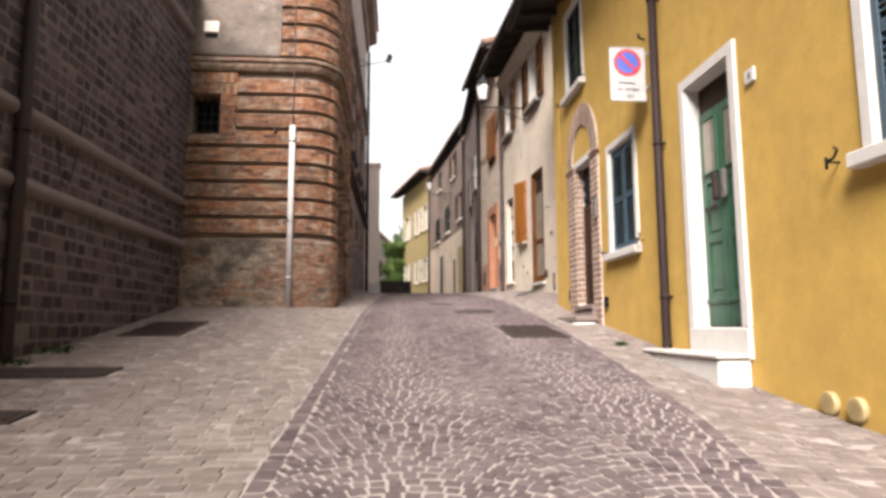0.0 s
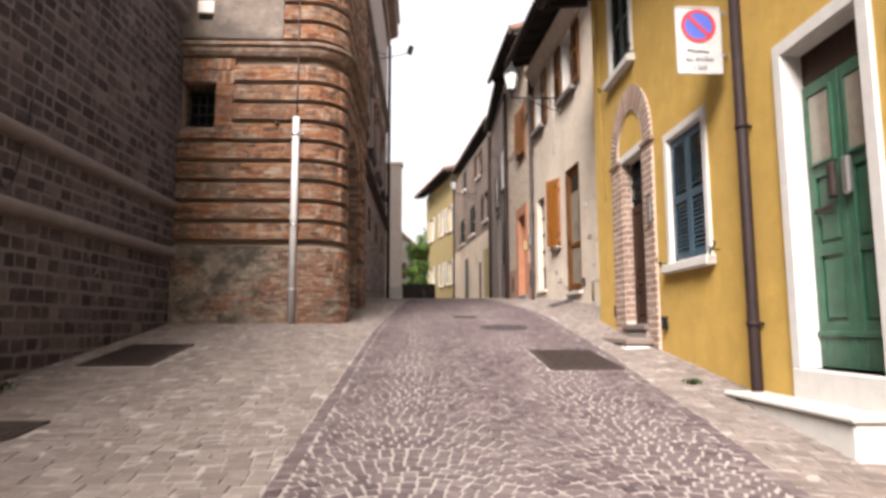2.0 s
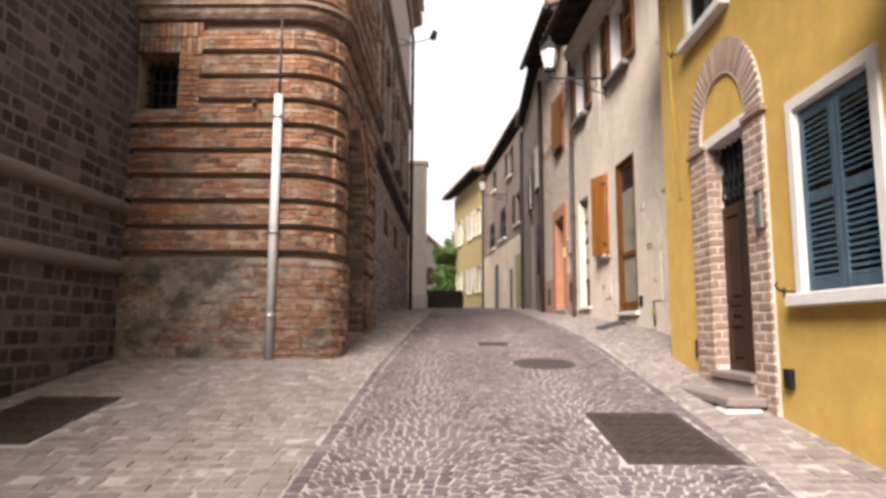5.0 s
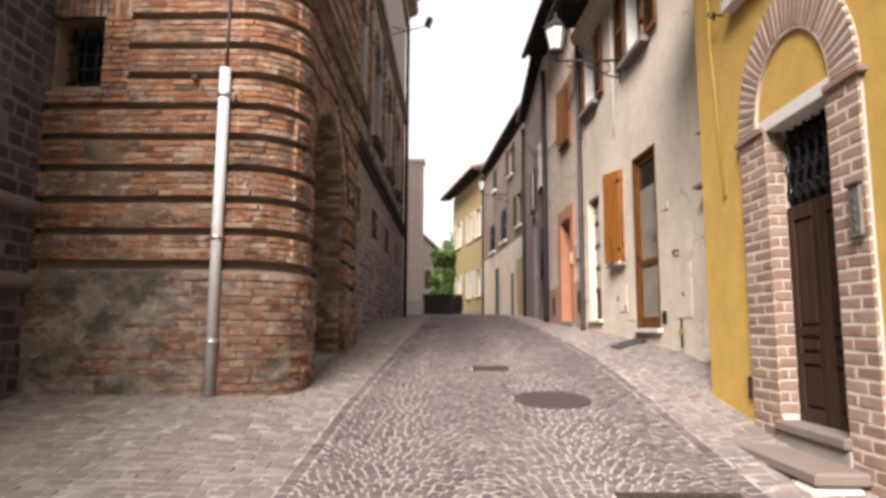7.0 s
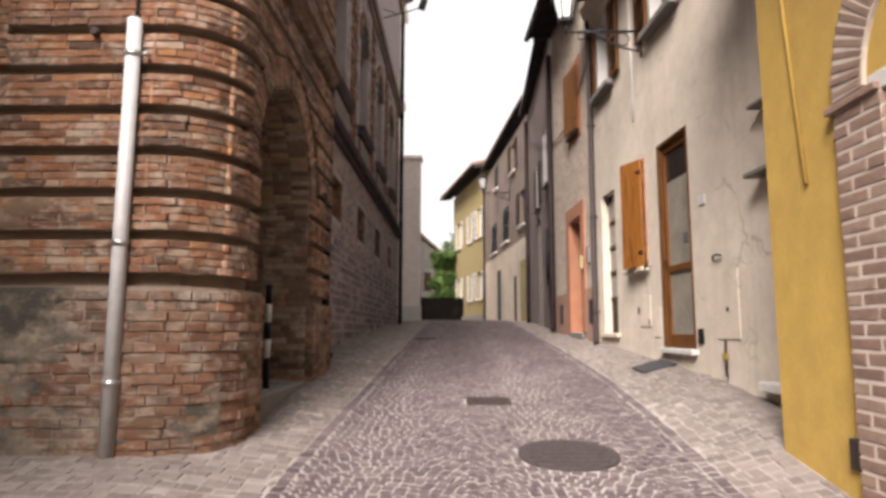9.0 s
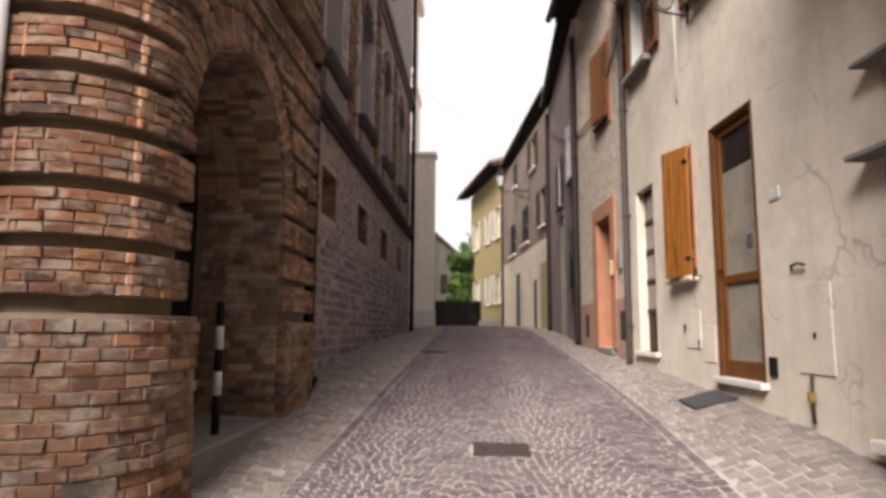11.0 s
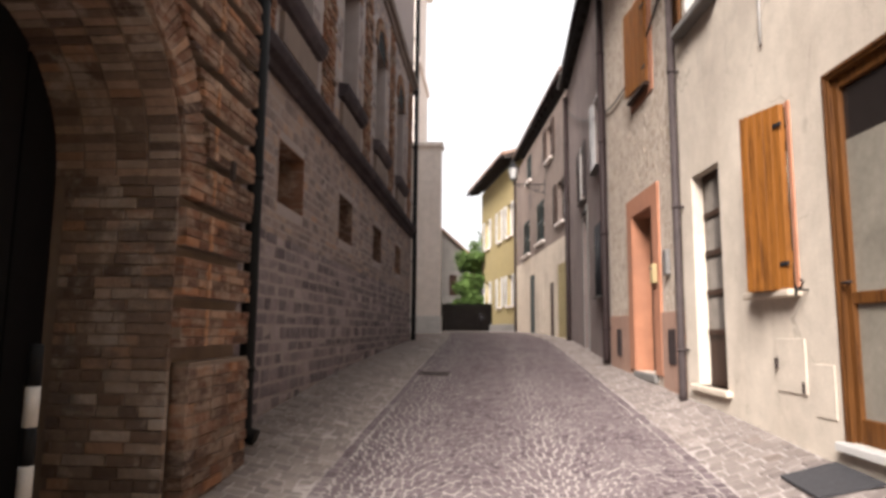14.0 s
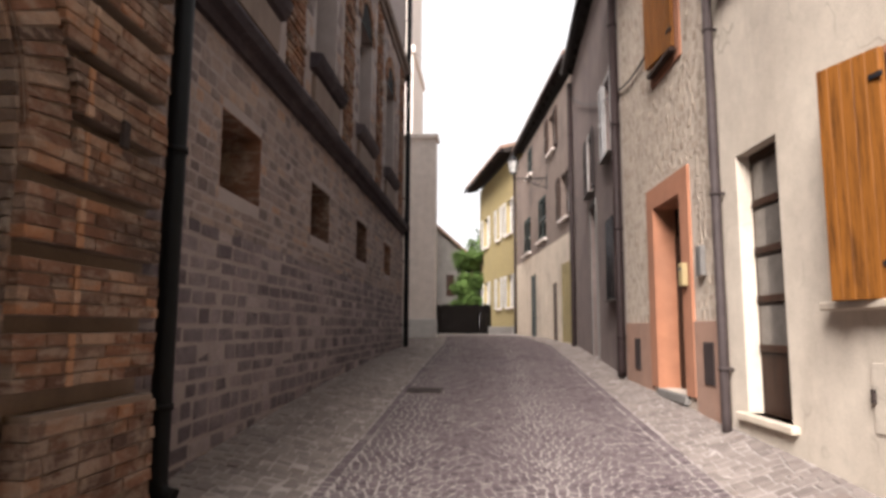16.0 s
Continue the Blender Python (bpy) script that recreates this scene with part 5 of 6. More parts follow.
scx, scz = (SX0 + SX1) / 2, 4.375
disc(0.145, SY - 0.004, scx, scz, "blue_disc", M_signblue)
disc(0.15, SY - 0.006, scx, scz, "red_ring", M_red, 0.118)
bm = bmesh.new()
k = 0.118 / math.sqrt(2)
v = [bm.verts.new((scx + a, SY - 0.008, scz + b)) for a, b in ((-k - 0.012, k - 0.012), (-k + 0.012, k + 0.012), (k + 0.012, -k + 0.012), (k - 0.012, -k - 0.012))]
bm.faces.new(v)
part("red_bar", bm, M_red, sign)
bm = bmesh.new()
for i in range(5):
    x = scx - 0.1 + 0.036 * i
    tube(bm, [(x, SY - 0.004, 4.155 - 0.008 * i % 0.02), (x + 0.034, SY - 0.004, 4.162 - 0.005 * i)], 0.006, 5)
part("symbol", bm, M_ink, sign)
for text, z, size in (("su ambo", 4.06, 0.07), ("i lati", 3.985, 0.07)):
    cu = bpy.data.curves.new("lettering", "FONT")
    cu.body, cu.size, cu.align_x, cu.extrude = text, size, "CENTER", 0.001
    ob = new("lettering", cu)
    ob.data.materials.append(M_ink)
    ob.matrix_world = pose(scx, SY - 0.005, z, 90, 0, 0)
    ob.parent = sign
for z in (4.12, 4.5):
    bm = bmesh.new()
    box(bm, SX1 - 0.1, 2.36, SY + 0.016, SY + 0.03, z - 0.015, z + 0.015)
    part("bracket", bm, M_steel, sign)
clip = thing("pipe_clamp", "small dark clamp and cable beside the downpipe", "clamp")
bm = bmesh.new()
tube(bm, [Y.at(5.02, 0.0, 4.7), Y.at(5.03, 0.06, 4.72), Y.at(4.98, 0.09, 4.74)], 0.014, 6)
part("clamp", bm, M_iron, clip)

plaque = thing("number_plaque", "small white ceramic plaque beside the green door", "plaque")
cell(Y, 2.98, 3.11, 0.0, 0.02, 3.42, 3.53, M_white, plaque, "plate", 0.004)
cell(Y, 3.03, 3.06, 0.0202, 0.022, 3.45, 3.50, M_ink, plaque, "bar")

for y, z in ((2.40, 1.08), (2.16, 1.07)):
    vent = thing("wall_vent", "round beige vent cap low on the yellow wall", "vent", "wall vents")
    bm = bmesh.new()
    c = Y.at(y, 0, z)
    rings = tube(bm, [Y.at(y, -0.01, z), Y.at(y, 0.03, z), Y.at(y, 0.038, z)], [0.075, 0.075, 0.066], 24)
    part("cap", bm, M_vent, vent)
    for i in range(5):
        bm = bmesh.new()
        h = -0.044 + 0.022 * i
        w = math.sqrt(0.056 ** 2 - h * h)
        Y.box(bm, y - w, y + w, 0.037, 0.042, z + h - 0.006, z + h + 0.004)
        part("slat", bm, M_vent, vent)

# ---- cream house ----
gdoor = surround(C, GLD, 0.03, 0.012, M_frame, cream_house, "door", label="tall glazed door in a varnished brown wooden frame")
reveal(C, GLD, 0.09, M_frame, gdoor, 0.02)
y0, y1, z0, z1 = GLD
for nm, q in (("stile", (y0 + 0.004, y0 + 0.075, z0, z1 - 0.004)), ("stile", (y1 - 0.075, y1 - 0.004, z0, z1 - 0.004)), ("rail", (y0 + 0.075, y1 - 0.075, z0, z0 + 0.16)), ("rail", (y0 + 0.075, y1 - 0.075, 3.38, 3.46)), ("rail", (y0 + 0.075, y1 - 0.075, z1 - 0.10, z1 - 0.004))):
    cell(C, q[0], q[1], -0.09, -0.035, q[2], q[3], M_frame, gdoor, nm, 0.006)
for a, b in ((z0 + 0.16, 3.38), (3.46, z1 - 0.10)):
    top = b if b < 4 else b - 0.36
    cell(C, y0 + 0.07, y1 - 0.07, -0.07, -0.064, a, top, M_glazed, gdoor, "pane", 0, "glass pane with a pale curtain close behind")
    # dark strip painted for the reflection across the top of the glass
    if top < b:
        cell(C, y0 + 0.07, y1 - 0.07, -0.07, -0.064, top, b, M_darkreflection, gdoor, "top_pane", 0, "dark top of the glass, standing in for a reflection")
cell(C, 11.72, 11.82, -0.063, -0.058, 3.68, 3.80, M_ink, gdoor, "sticker")
bm = bmesh.new()
tube(bm, [C.at(y1 - 0.05, -0.035, 3.52), C.at(y1 - 0.05, 0.01, 3.52), C.at(y1 - 0.16, 0.015, 3.52)], 0.009, 8)
part("handle", bm, M_cast, gdoor)
cell(C, y0 - 0.07, y1 + 0.05, -0.13, 0.07, z0 - 0.06, z0 - 0.001, M_marble, gdoor, "threshold", 0.008)
mat_ = thing("doormat", "dark rubber doormat lying on the pavement", "doormat")
bm = bmesh.new()
mp = [Vector((x, y, gz(x, y) + 0.02)) for x, y in ((2.30, 12.02), (2.66, 11.96), (2.62, 12.42), (2.28, 12.46))]
hexa(bm, mp + [p + Vector((0, 0, 0.014)) for p in mp])
part("mat", bm, M_mat, mat_)
flap = thing("wall_flap", "small black cover plate beside the glazed door", "hatch")
cell(C, 11.30, 11.41, 0.0, 0.02, 2.56, 2.72, M_black, flap, "plate", 0.004)
plq = thing("number_plaque", "small grey plaque on the cream wall", "plaque")
cell(C, 11.12, 11.27, 0.0, 0.015, 4.0, 4.1, M_marble, plq, "plate", 0.003)

sw = casement(C, SW, 0.2, M_frame, cream_house, 1, 2, M_curtain)
sw["label"] = "window behind a half-closed orange-brown boarded shutter"
surround(C, SW, 0.05, 0.012, M_orange, sw, "surround", label="faded pink painted band")
plank_shutter(C, 12.80, 13.17, 3.51, 4.93, 0.03, 0.16, M_wood, sw, 5, "orange-brown boarded shutter standing ajar")
cell(C, SW[0] - 0.06, SW[1] + 0.06, -0.15, 0.10, SW[2] - 0.06, SW[2] - 0.005, M_beige, sw, "sill", 0.01)
stay_hook(C, 12.68, 3.5, -1)
hatch = thing("meter_hatch", "plastered-over meter hatch with iron catches below window", "hatch")
cell(C, 12.75, 13.15, 0.0, 0.012, 2.75, 3.15, M_cream, hatch, "door", 0.003)
cell(C, 13.12, 13.15, 0.012, 0.03, 2.92, 3.0, M_cast, hatch, "catch", 0.002)
cell(C, 12.77, 12.79, 0.012, 0.025, 2.76, 2.84, M_cast, hatch, "catch", 0.002)
hatch = thing("meter_hatch", "plain plastered meter hatch low on the cream wall", "hatch")
cell(C, 12.42, 12.66, 0.0, 0.01, 2.62, 2.98, M_cream, hatch, "door", 0.003)
hatch = thing("meter_hatch", "plastered meter hatch with a keyhole on the cream wall", "hatch")
cell(C, 10.55, 10.98, 0.0, 0.012, 2.62, 3.28, M_cream, hatch, "door", 0.003)
cell(C, 10.74, 10.77, 0.012, 0.02, 2.88, 2.92, M_cast, hatch, "keyhole")
gas = thing("gas_pipe", "short dark gas pipe with a brass valve below the hatch", "pipe")
bm = bmesh.new()
tube(bm, [C.at(10.80, 0.03, 2.61), C.at(10.80, 0.035, 2.46), C.at(10.80, 0.03, 2.27)], 0.014, 8)
part("pipe", bm, M_cast, gas)
cell(C, 10.775, 10.825, 0.015, 0.06, 2.42, 2.49, M_brass, gas, "valve", 0.008, "small brass valve")
hook = thing("wall_wire", "short bent wire sticking out of the cream wall", "wire")
bm = bmesh.new()
tube(bm, [C.at(11.02, 0.0, 3.40), C.at(10.98, 0.03, 3.43), C.at(10.88, 0.035, 3.44), C.at(10.80, 0.03, 3.42)], 0.011, 6)
part("wire", bm, M_iron, hook)

wdoor = cell(C, WD[0] + 0.002, WD[1] - 0.002, -0.17, -0.12, WD[2], WD[3], M_dark, cream_house, "door", 0, "small dark door with red-brown glazing bars")
for k in range(4):
    z = WD[2] + 0.55 + 0.4 * k
    # opaque beige-grey colour in place of what the panes reflect
    cell(C, WD[0] + 0.06, WD[1] - 0.06, -0.12, -0.112, z, z + 0.32, M_dullpane, wdoor, "pane")
for z in [WD[2] + 0.50 + 0.4 * k for k in range(5)]:
    cell(C, WD[0] + 0.04, WD[1] - 0.04, -0.119, -0.098, z, z + 0.06, M_dark, wdoor, "glazing_bar", 0.003)
reveal(C, WD, 0.12, M_cream, wdoor)
cell(C, WD[0] - 0.08, WD[1] + 0.1, -0.28, 0.06, WD[2] - 0.06, WD[2], M_beige, wdoor, "threshold", 0.008)

cdoor = cell(C, CD[0] + 0.002, CD[1] - 0.002, -0.2, -0.16, CD[2], CD[3], M_dark, cream_house, "door", 0, "narrow dark door under a thin canopy")
reveal(C, CD, 0.16, M_marble, cdoor)
cell(C, CD[0] - 0.1, CD[1] + 0.12, 0.0, 0.16, CD[3] + 0.02, CD[3] + 0.06, M_grime, cdoor, "canopy", 0.006)
cell(C, CD[0] - 0.08, CD[1] + 0.14, -0.16, 0.12, CD[2] - 0.08, CD[2] - 0.002, M_marble, cdoor, "threshold", 0.008)
ct = casement(C, CT, 0.12, M_dark, cream_house, 1, 1)
cell(C, CT[0] - 0.06, CT[1] + 0.12, 0.0, 0.12, CT[3] + 0.0, CT[3] + 0.03, M_grime, ct, "canopy", 0.004)

for hole in (UA, UB):
    w = casement(C, hole, 0.16, M_frame, cream_house, 2, 2, M_curtain)
    w["label"] = "upper window with open brown shutters"
    reveal(C, hole, 0.16, M_white, w)
    cell(C, hole[0] - 0.1, hole[1] + 0.1, -0.1, 0.13, hole[2] - 0.09, hole[2] - 0.003, M_grime, w, "sill", 0.01)
    louvred(C, hole[0] - 0.42, hole[0] - 0.01, hole[2], hole[3], 0.03, M_frame, w, (0.5,), "open brown louvred shutter")
    louvred(C, hole[1] + 0.01, hole[1] + 0.42, hole[2], hole[3], 0.03, M_frame, w, (0.5,), "open brown louvred shutter")

# ---- deep sides of the small square windows ----
for h in low_holes:
    # brown brick lining; its darker tone also stands for shade in the recess
    reveal(LW, h, 0.4, M_shadebrick, wing)

# ---- rubble house ----
od = surround(S, OD, 0.26, 0.03, M_orange, stone_house, "door", label="orange painted door surround with a dark recessed door")
reveal(S, OD, 0.24, M_orange, od)
panelled(S, OD[0] + 0.013, OD[1] - 0.013, -0.22, OD[2], OD[3] - 0.35, ((2.8, 3.4), (3.5, 4.2)), M_dark, od, "door_leaf", "brown wooden door leaf")
# black sheet for the unlit space over the door leaf
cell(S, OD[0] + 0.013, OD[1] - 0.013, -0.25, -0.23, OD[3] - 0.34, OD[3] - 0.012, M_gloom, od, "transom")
cell(S, OD[0] - 0.02, OD[1] + 0.02, -0.28, 0.05, OD[2] - 0.1, OD[2] - 0.002, M_grime, od, "threshold", 0.01)
for a, b in ((15.06, OD[0] - 0.262), (OD[1] + 0.262, 18.35)):
    cell(S, a, b, -0.004, 0.022, 2.2, 3.42, M_faded, stone_house, "dado", 0.004, "faded orange painted dado band")
    cell(S, (a + b) / 2 - 0.12, (a + b) / 2 + 0.12, 0.022, 0.035, 2.82, 3.22, M_pipegrey, stone_house, "cover_plate", 0.004, "grey metal meter cover")
mail = thing("letter_box", "small pale metal letter box on orange door surround", "letter box")
cell(S, 15.86, 15.98, 0.03, 0.09, 3.78, 4.02, M_vent, mail, "case", 0.01)
cell(S, 15.875, 15.965, 0.09, 0.095, 3.95, 3.97, M_ink, mail, "slot")
mail = thing("letter_box", "small grey metal box on the rubble wall", "letter box")
cell(S, 15.45, 15.58, 0.0, 0.06, 3.85, 4.15, M_steel, mail, "case", 0.01)
ow = casement(S, OW, 0.2, M_frame, stone_house, 1, 2)
ow["label"] = "window with a closed brown shutter and orange band"
surround(S, OW, 0.14, 0.02, M_orange, ow, "surround", True)
plank_shutter(S, OW[0] + 0.0, OW[1] - 0.02, OW[2] + 0.03, OW[3] - 0.02, 0.02, 0.10, M_wood, ow, 5, "brown boarded shutter")
cell(S, OW[0] - 0.05, OW[1] + 0.05, -0.1, 0.10, OW[2] - 0.05, OW[2] - 0.003, M_dark, ow, "sill", 0.006)

# ---- mauve house ----
for i, hole in enumerate(MW[:3]):
    w = casement(G, hole, 0.12, M_galv, mauve_house, 2, 2, M_curtain)
    w["label"] = "white-barred window" if i else "ground-floor window with a dark grille"
    surround(G, hole, 0.06, 0.02, M_marble if i else M_pipegrey, w, "surround", True)
    cell(G, hole[0] - 0.08, hole[1] + 0.08, -0.08, 0.12, hole[2] - 0.07, hole[2] - 0.063, M_grime, w, "sill")
    for k in range(2):
        a = hole[0] - 0.36 if k == 0 else hole[1] + 0.03
        if i:
            louvred(G, a, a + 0.33, hole[2], hole[3], 0.03, M_galv if i == 1 else M_pipegrey, w)
    if i == 0:
        for k in range(5):
            bm = bmesh.new()
            y = hole[0] + 0.06 + (hole[1] - hole[0] - 0.12) * k / 4
            tube(bm, [G.at(y, 0.05, hole[2] - 0.05), G.at(y, 0.05, hole[3] + 0.05)], 0.012, 6)
            part("bar", bm, M_iron, w)
# door added in place of a brown patch on the wall
q = MW[3]
w = panelled(G, q[0], q[1], -0.12, 2.6, 5.88, ((2.9, 4.0), (4.1, 4.8), (4.9, 5.7)), M_dark, mauve_house, "door", "tall brown wooden door standing in for a brown patch")
surround(G, q, 0.1, 0.02, M_grime, w, "surround")

# ---- grey terrace and the pale yellow house ----
for i, hole in enumerate(TW):
    if i < 4:
        mt = (M_dark, M_lemon, M_beige, M_darkgreen)[i]
        w = panelled(T, hole[0], hole[1], 0.01, hole[2] - 0.3, hole[3], ((3.2, 3.9), (4.0, 4.8)), mt, grey_house, "door")
        surround(T, hole, 0.08, 0.02, (M_beige, M_lemon, M_beige, M_beige)[i], w, "surround")
    else:
        w = casement(T, hole, 0.14, M_galv, grey_house, 2, 2)
        c = (hole[0] + hole[1]) / 2
        if i in (4, 7):
            for k in range(2):
                a = hole[0] - 0.40 if k == 0 else hole[1] + 0.02
                louvred(T, a, a + 0.38, hole[2], hole[3], 0.03, M_dark, w, (0.5,), "open dark brown shutter")
        else:
            louvred(T, hole[0] + 0.01, c - 0.002, hole[2], hole[3], -0.04, M_darkgreen, w, (0.5,), "closed dark green shutter")
            louvred(T, c + 0.002, hole[1] - 0.01, hole[2], hole[3], -0.04, M_darkgreen, w, (0.5,), "closed dark green shutter")
        cell(T, hole[0] - 0.08, hole[1] + 0.08, -0.1, 0.1, hole[2] - 0.07, hole[2] - 0.002, M_pale, w, "sill")
for hole in LWN:
    w = casement(L, hole, 0.12, M_galv, lemon_house, 2, 2, M_curtain)
    cell(L, hole[0] - 0.08, hole[1] + 0.08, -0.1, 0.1, hole[2] - 0.07, hole[2] - 0.002, M_pale, w, "sill")
    louvred(L, hole[0] - 0.42, hole[0] - 0.01, hole[2], hole[3], 0.03, M_curtain, w, (0.5,), "open white shutter")
    louvred(L, hole[1] + 0.01, hole[1] + 0.42, hole[2], hole[3], 0.03, M_curtain, w, (0.5,), "open white shutter")
cell(L, 34.05, 41.0, 0.0, 0.16, 2.2, 3.42, M_grime, lemon_house, "plinth", 0.02, "grey stone plinth")

# ---- corner building details ----
grate = tagged(new("barred_window"), "small square barred window in the brick wall", "window")
for i in range(4):
    bm = bmesh.new()
    x = HOLE[0] + 0.06 + 0.115 * i
    tube(bm, [(x, PY0 + 0.22, HOLE[2]), (x, PY0 + 0.22, HOLE[3])], 0.01, 6)
    part("bar", bm, M_iron, grate)
for i in range(4):
    bm = bmesh.new()
    z = HOLE[2] + 0.1 + 0.15 * i
    tube(bm, [(HOLE[0], PY0 + 0.225, z), (HOLE[1], PY0 + 0.225, z)], 0.01, 6)
    part("bar", bm, M_iron, grate)
boxx = thing("junction_box", "pale metal junction box high on the brick wall", "junction box")
bm = bmesh.new()
box(bm, -3.60, -3.36, PY0 - 0.11, PY0 - 0.02, 6.46, 6.66, 0.012)
part("case", bm, M_pale, boxx)
bm = bmesh.new()
box(bm, -3.58, -3.38, PY0 - 0.09, PY0 - 0.02, 6.38, 6.458, 0.008)
part("socket", bm, M_gloom, boxx)

bollard = thing("bollard", "slim black and white striped post in portal", "post")
bz = 2.14
for k, (a, b, m) in enumerate(((0, 0.30, M_black), (0.30, 0.47, M_white), (0.47, 0.63, M_black), (0.63, 0.80, M_white), (0.80, 0.98, M_black))):
    bm = bmesh.new()
    tube(bm, [(-1.60, 10.62, bz + a), (-1.60, 10.62, bz + b)], 0.03, 14)
    part("band", bm, m, bollard)

anchor = thing("wall_anchor", "small rusty iron anchor plate in the brick pilaster", "anchor plate")
cell(side, 12.11, 12.17, 0.09, 0.115, 4.20, 4.34, M_cast, anchor, "plate", 0.006)
peg = thing("wall_peg", "short rusty iron peg in the banded brickwork", "peg")
bm = bmesh.new()
tube(bm, [(-2.39, PY0 - 0.02, 4.80), (-2.39, PY0 - 0.10, 4.80)], [0.035, 0.028], 8)
part("peg", bm, M_cast, peg)

# ---- wall lantern and floodlight ----
lantern = thing("wall_lantern", "wrought iron street lantern with milky glass on a wall bracket", "street lamp")
ly = 12.72
bm = bmesh.new()
tube(bm, [C.at(ly, 0, 6.66), C.at(ly, 1.02, 6.66)], 0.018, 8)
tube(bm, [C.at(ly, 0.02, 6.38), C.at(ly, 0.3, 6.44), C.at(ly, 0.55, 6.58), C.at(ly, 0.62, 6.66)], 0.012, 8)
tube(bm, [C.at(ly, 0.25 + 0.09 * math.cos(t), 6.55 + 0.09 * math.sin(t)) for t in (6.28 * k / 14 for k in range(15))], 0.009, 6)
tube(bm, [C.at(ly, 0.78 + 0.06 * math.cos(t), 6.60 + 0.05 * math.sin(t)) for t in (6.28 * k / 14 for k in range(15))], 0.008, 6)
C.box(bm, ly - 0.03, ly + 0.03, 0.0, 0.02, 6.3, 6.8, 0.004)
tube(bm, [C.at(ly, 1.0, 6.64), C.at(ly, 1.0, 6.80)], 0.022, 8)
part("bracket", bm, M_iron, lantern)
lc = C.at(ly, 1.0, 0)


def six(bm, stack, cx, cy):
    rings = [[bm.verts.new((cx + r * math.cos(math.pi * k / 3), cy + r * math.sin(math.pi * k / 3), z)) for k in range(6)] for r, z in stack]
    for u, v in zip(rings, rings[1:]):
        for k in range(6):
            bm.faces.new((u[k], u[(k + 1) % 6], v[(k + 1) % 6], v[k]))
    bm.faces.new(rings[0][::-1])
    bm.faces.new(rings[-1])


bm = bmesh.new()
six(bm, [(0.09, 6.84), (0.16, 7.18)], lc.x, lc.y)
part("glass", bm, M_lamp_glass, lantern, "milky white glass")
bm = bmesh.new()
six(bm, [(0.10, 6.79), (0.10, 6.838)], lc.x, lc.y)
part("base", bm, M_iron, lantern)
bm = bmesh.new()
six(bm, [(0.19, 7.182), (0.16, 7.22), (0.07, 7.33), (0.03, 7.36), (0.03, 7.42), (0.005, 7.47)], lc.x, lc.y)
part("cap", bm, M_iron, lantern)
for k in range(6):
    bm = bmesh.new()
    t = math.pi * k / 3
    tube(bm, [(lc.x + 0.094 * math.cos(t), lc.y + 0.094 * math.sin(t), 6.84), (lc.x + 0.166 * math.cos(t), lc.y + 0.166 * math.sin(t), 7.18)], 0.009, 5)
    part("glazing_bar", bm, M_iron, lantern)
far_lamp = copy_thing(lantern, Matrix.Translation((T.at(27.9, 0, 0).x - C.at(ly, 0, 0).x, 27.9 - ly, 1.15)))

flood = thing("floodlight", "small dark floodlight on a thin arm from the stone wing", "lamp")
bm = bmesh.new()
tube(bm, [(-1.7, 20.1, 10.72), (-1.0, 19.8, 10.74), (-0.72, 19.68, 10.78)], 0.014, 6)
tube(bm, [(-1.7, 20.1, 10.95), (-1.35, 19.9, 10.73)], 0.01, 6)
part("arm", bm, M_iron, flood)
bm = bmesh.new()
hexa(bm, [(-0.80, 19.6, 10.72), (-0.66, 19.58, 10.66), (-0.62, 19.72, 10.68), (-0.77, 19.74, 10.74), (-0.70, 19.6, 11.0), (-0.56, 19.58, 10.94), (-0.54, 19.7, 10.96), (-0.68, 19.72, 11.02)], 0.02)
part("head", bm, M_black, flood)

# ---- cables ----


def cable(a, b, sag, r=0.008, name="cable", label="thin dark overhead cable slung between the houses"):
    bm = bmesh.new()
    a, b = Vector(a), Vector(b)
    tube(bm, [a.lerp(b, k / 16) - Vector((0, 0, sag * 4 * (k / 16) * (1 - k / 16))) for k in range(17)], r, 5)
    return tagged(part(name, bm, M_iron), label, "cable", "overhead cables")


cable((-1.7, 24.0, 10.3), T.at(27.5, 0, 10.0 - 0.6), 0.25, 0.003)
cable((-1.22, 30, 8.6), L.at(35, 0, 8.9), 0.35, 0.003)
cable(C.at(14.9, 0.03, 7.6), S.at(18.2, 0.03, 6.8), 0.35, 0.014, label="slack cable along the rubble house")
cable(S.at(18.2, 0.03, 6.8), G.at(24.2, 0.05, 8.9), 0.2, 0.012, label="slack cable along the mauve house")
cable((WX + 0.03, 4.95, 3.9), (WX + 0.03, 5.5, 3.9), 0.9, 0.006, label="loose cable looping down the dark wall")
wire = thing("wall_cable", "yellow-painted cable running down the yellow wall", "cable")
bm = bmesh.new()
tube(bm, [Y.at(8.72, 0.012, 6.6), Y.at(8.70, 0.012, 5.0), Y.at(8.55, 0.012, 3.6)], 0.012, 6)
part("cable", bm, M_yellow, wire)
strip = thing("wall_cable", "pale cable duct running down the cream wall", "cable")
bm = bmesh.new()
tube(bm, [C.at(13.15, 0.012, 7.7), C.at(13.1, 0.012, 6.2), C.at(13.12, 0.012, 5.55)], 0.014, 6)
part("duct", bm, M_marble, strip)

# ---- covers in the paving ----


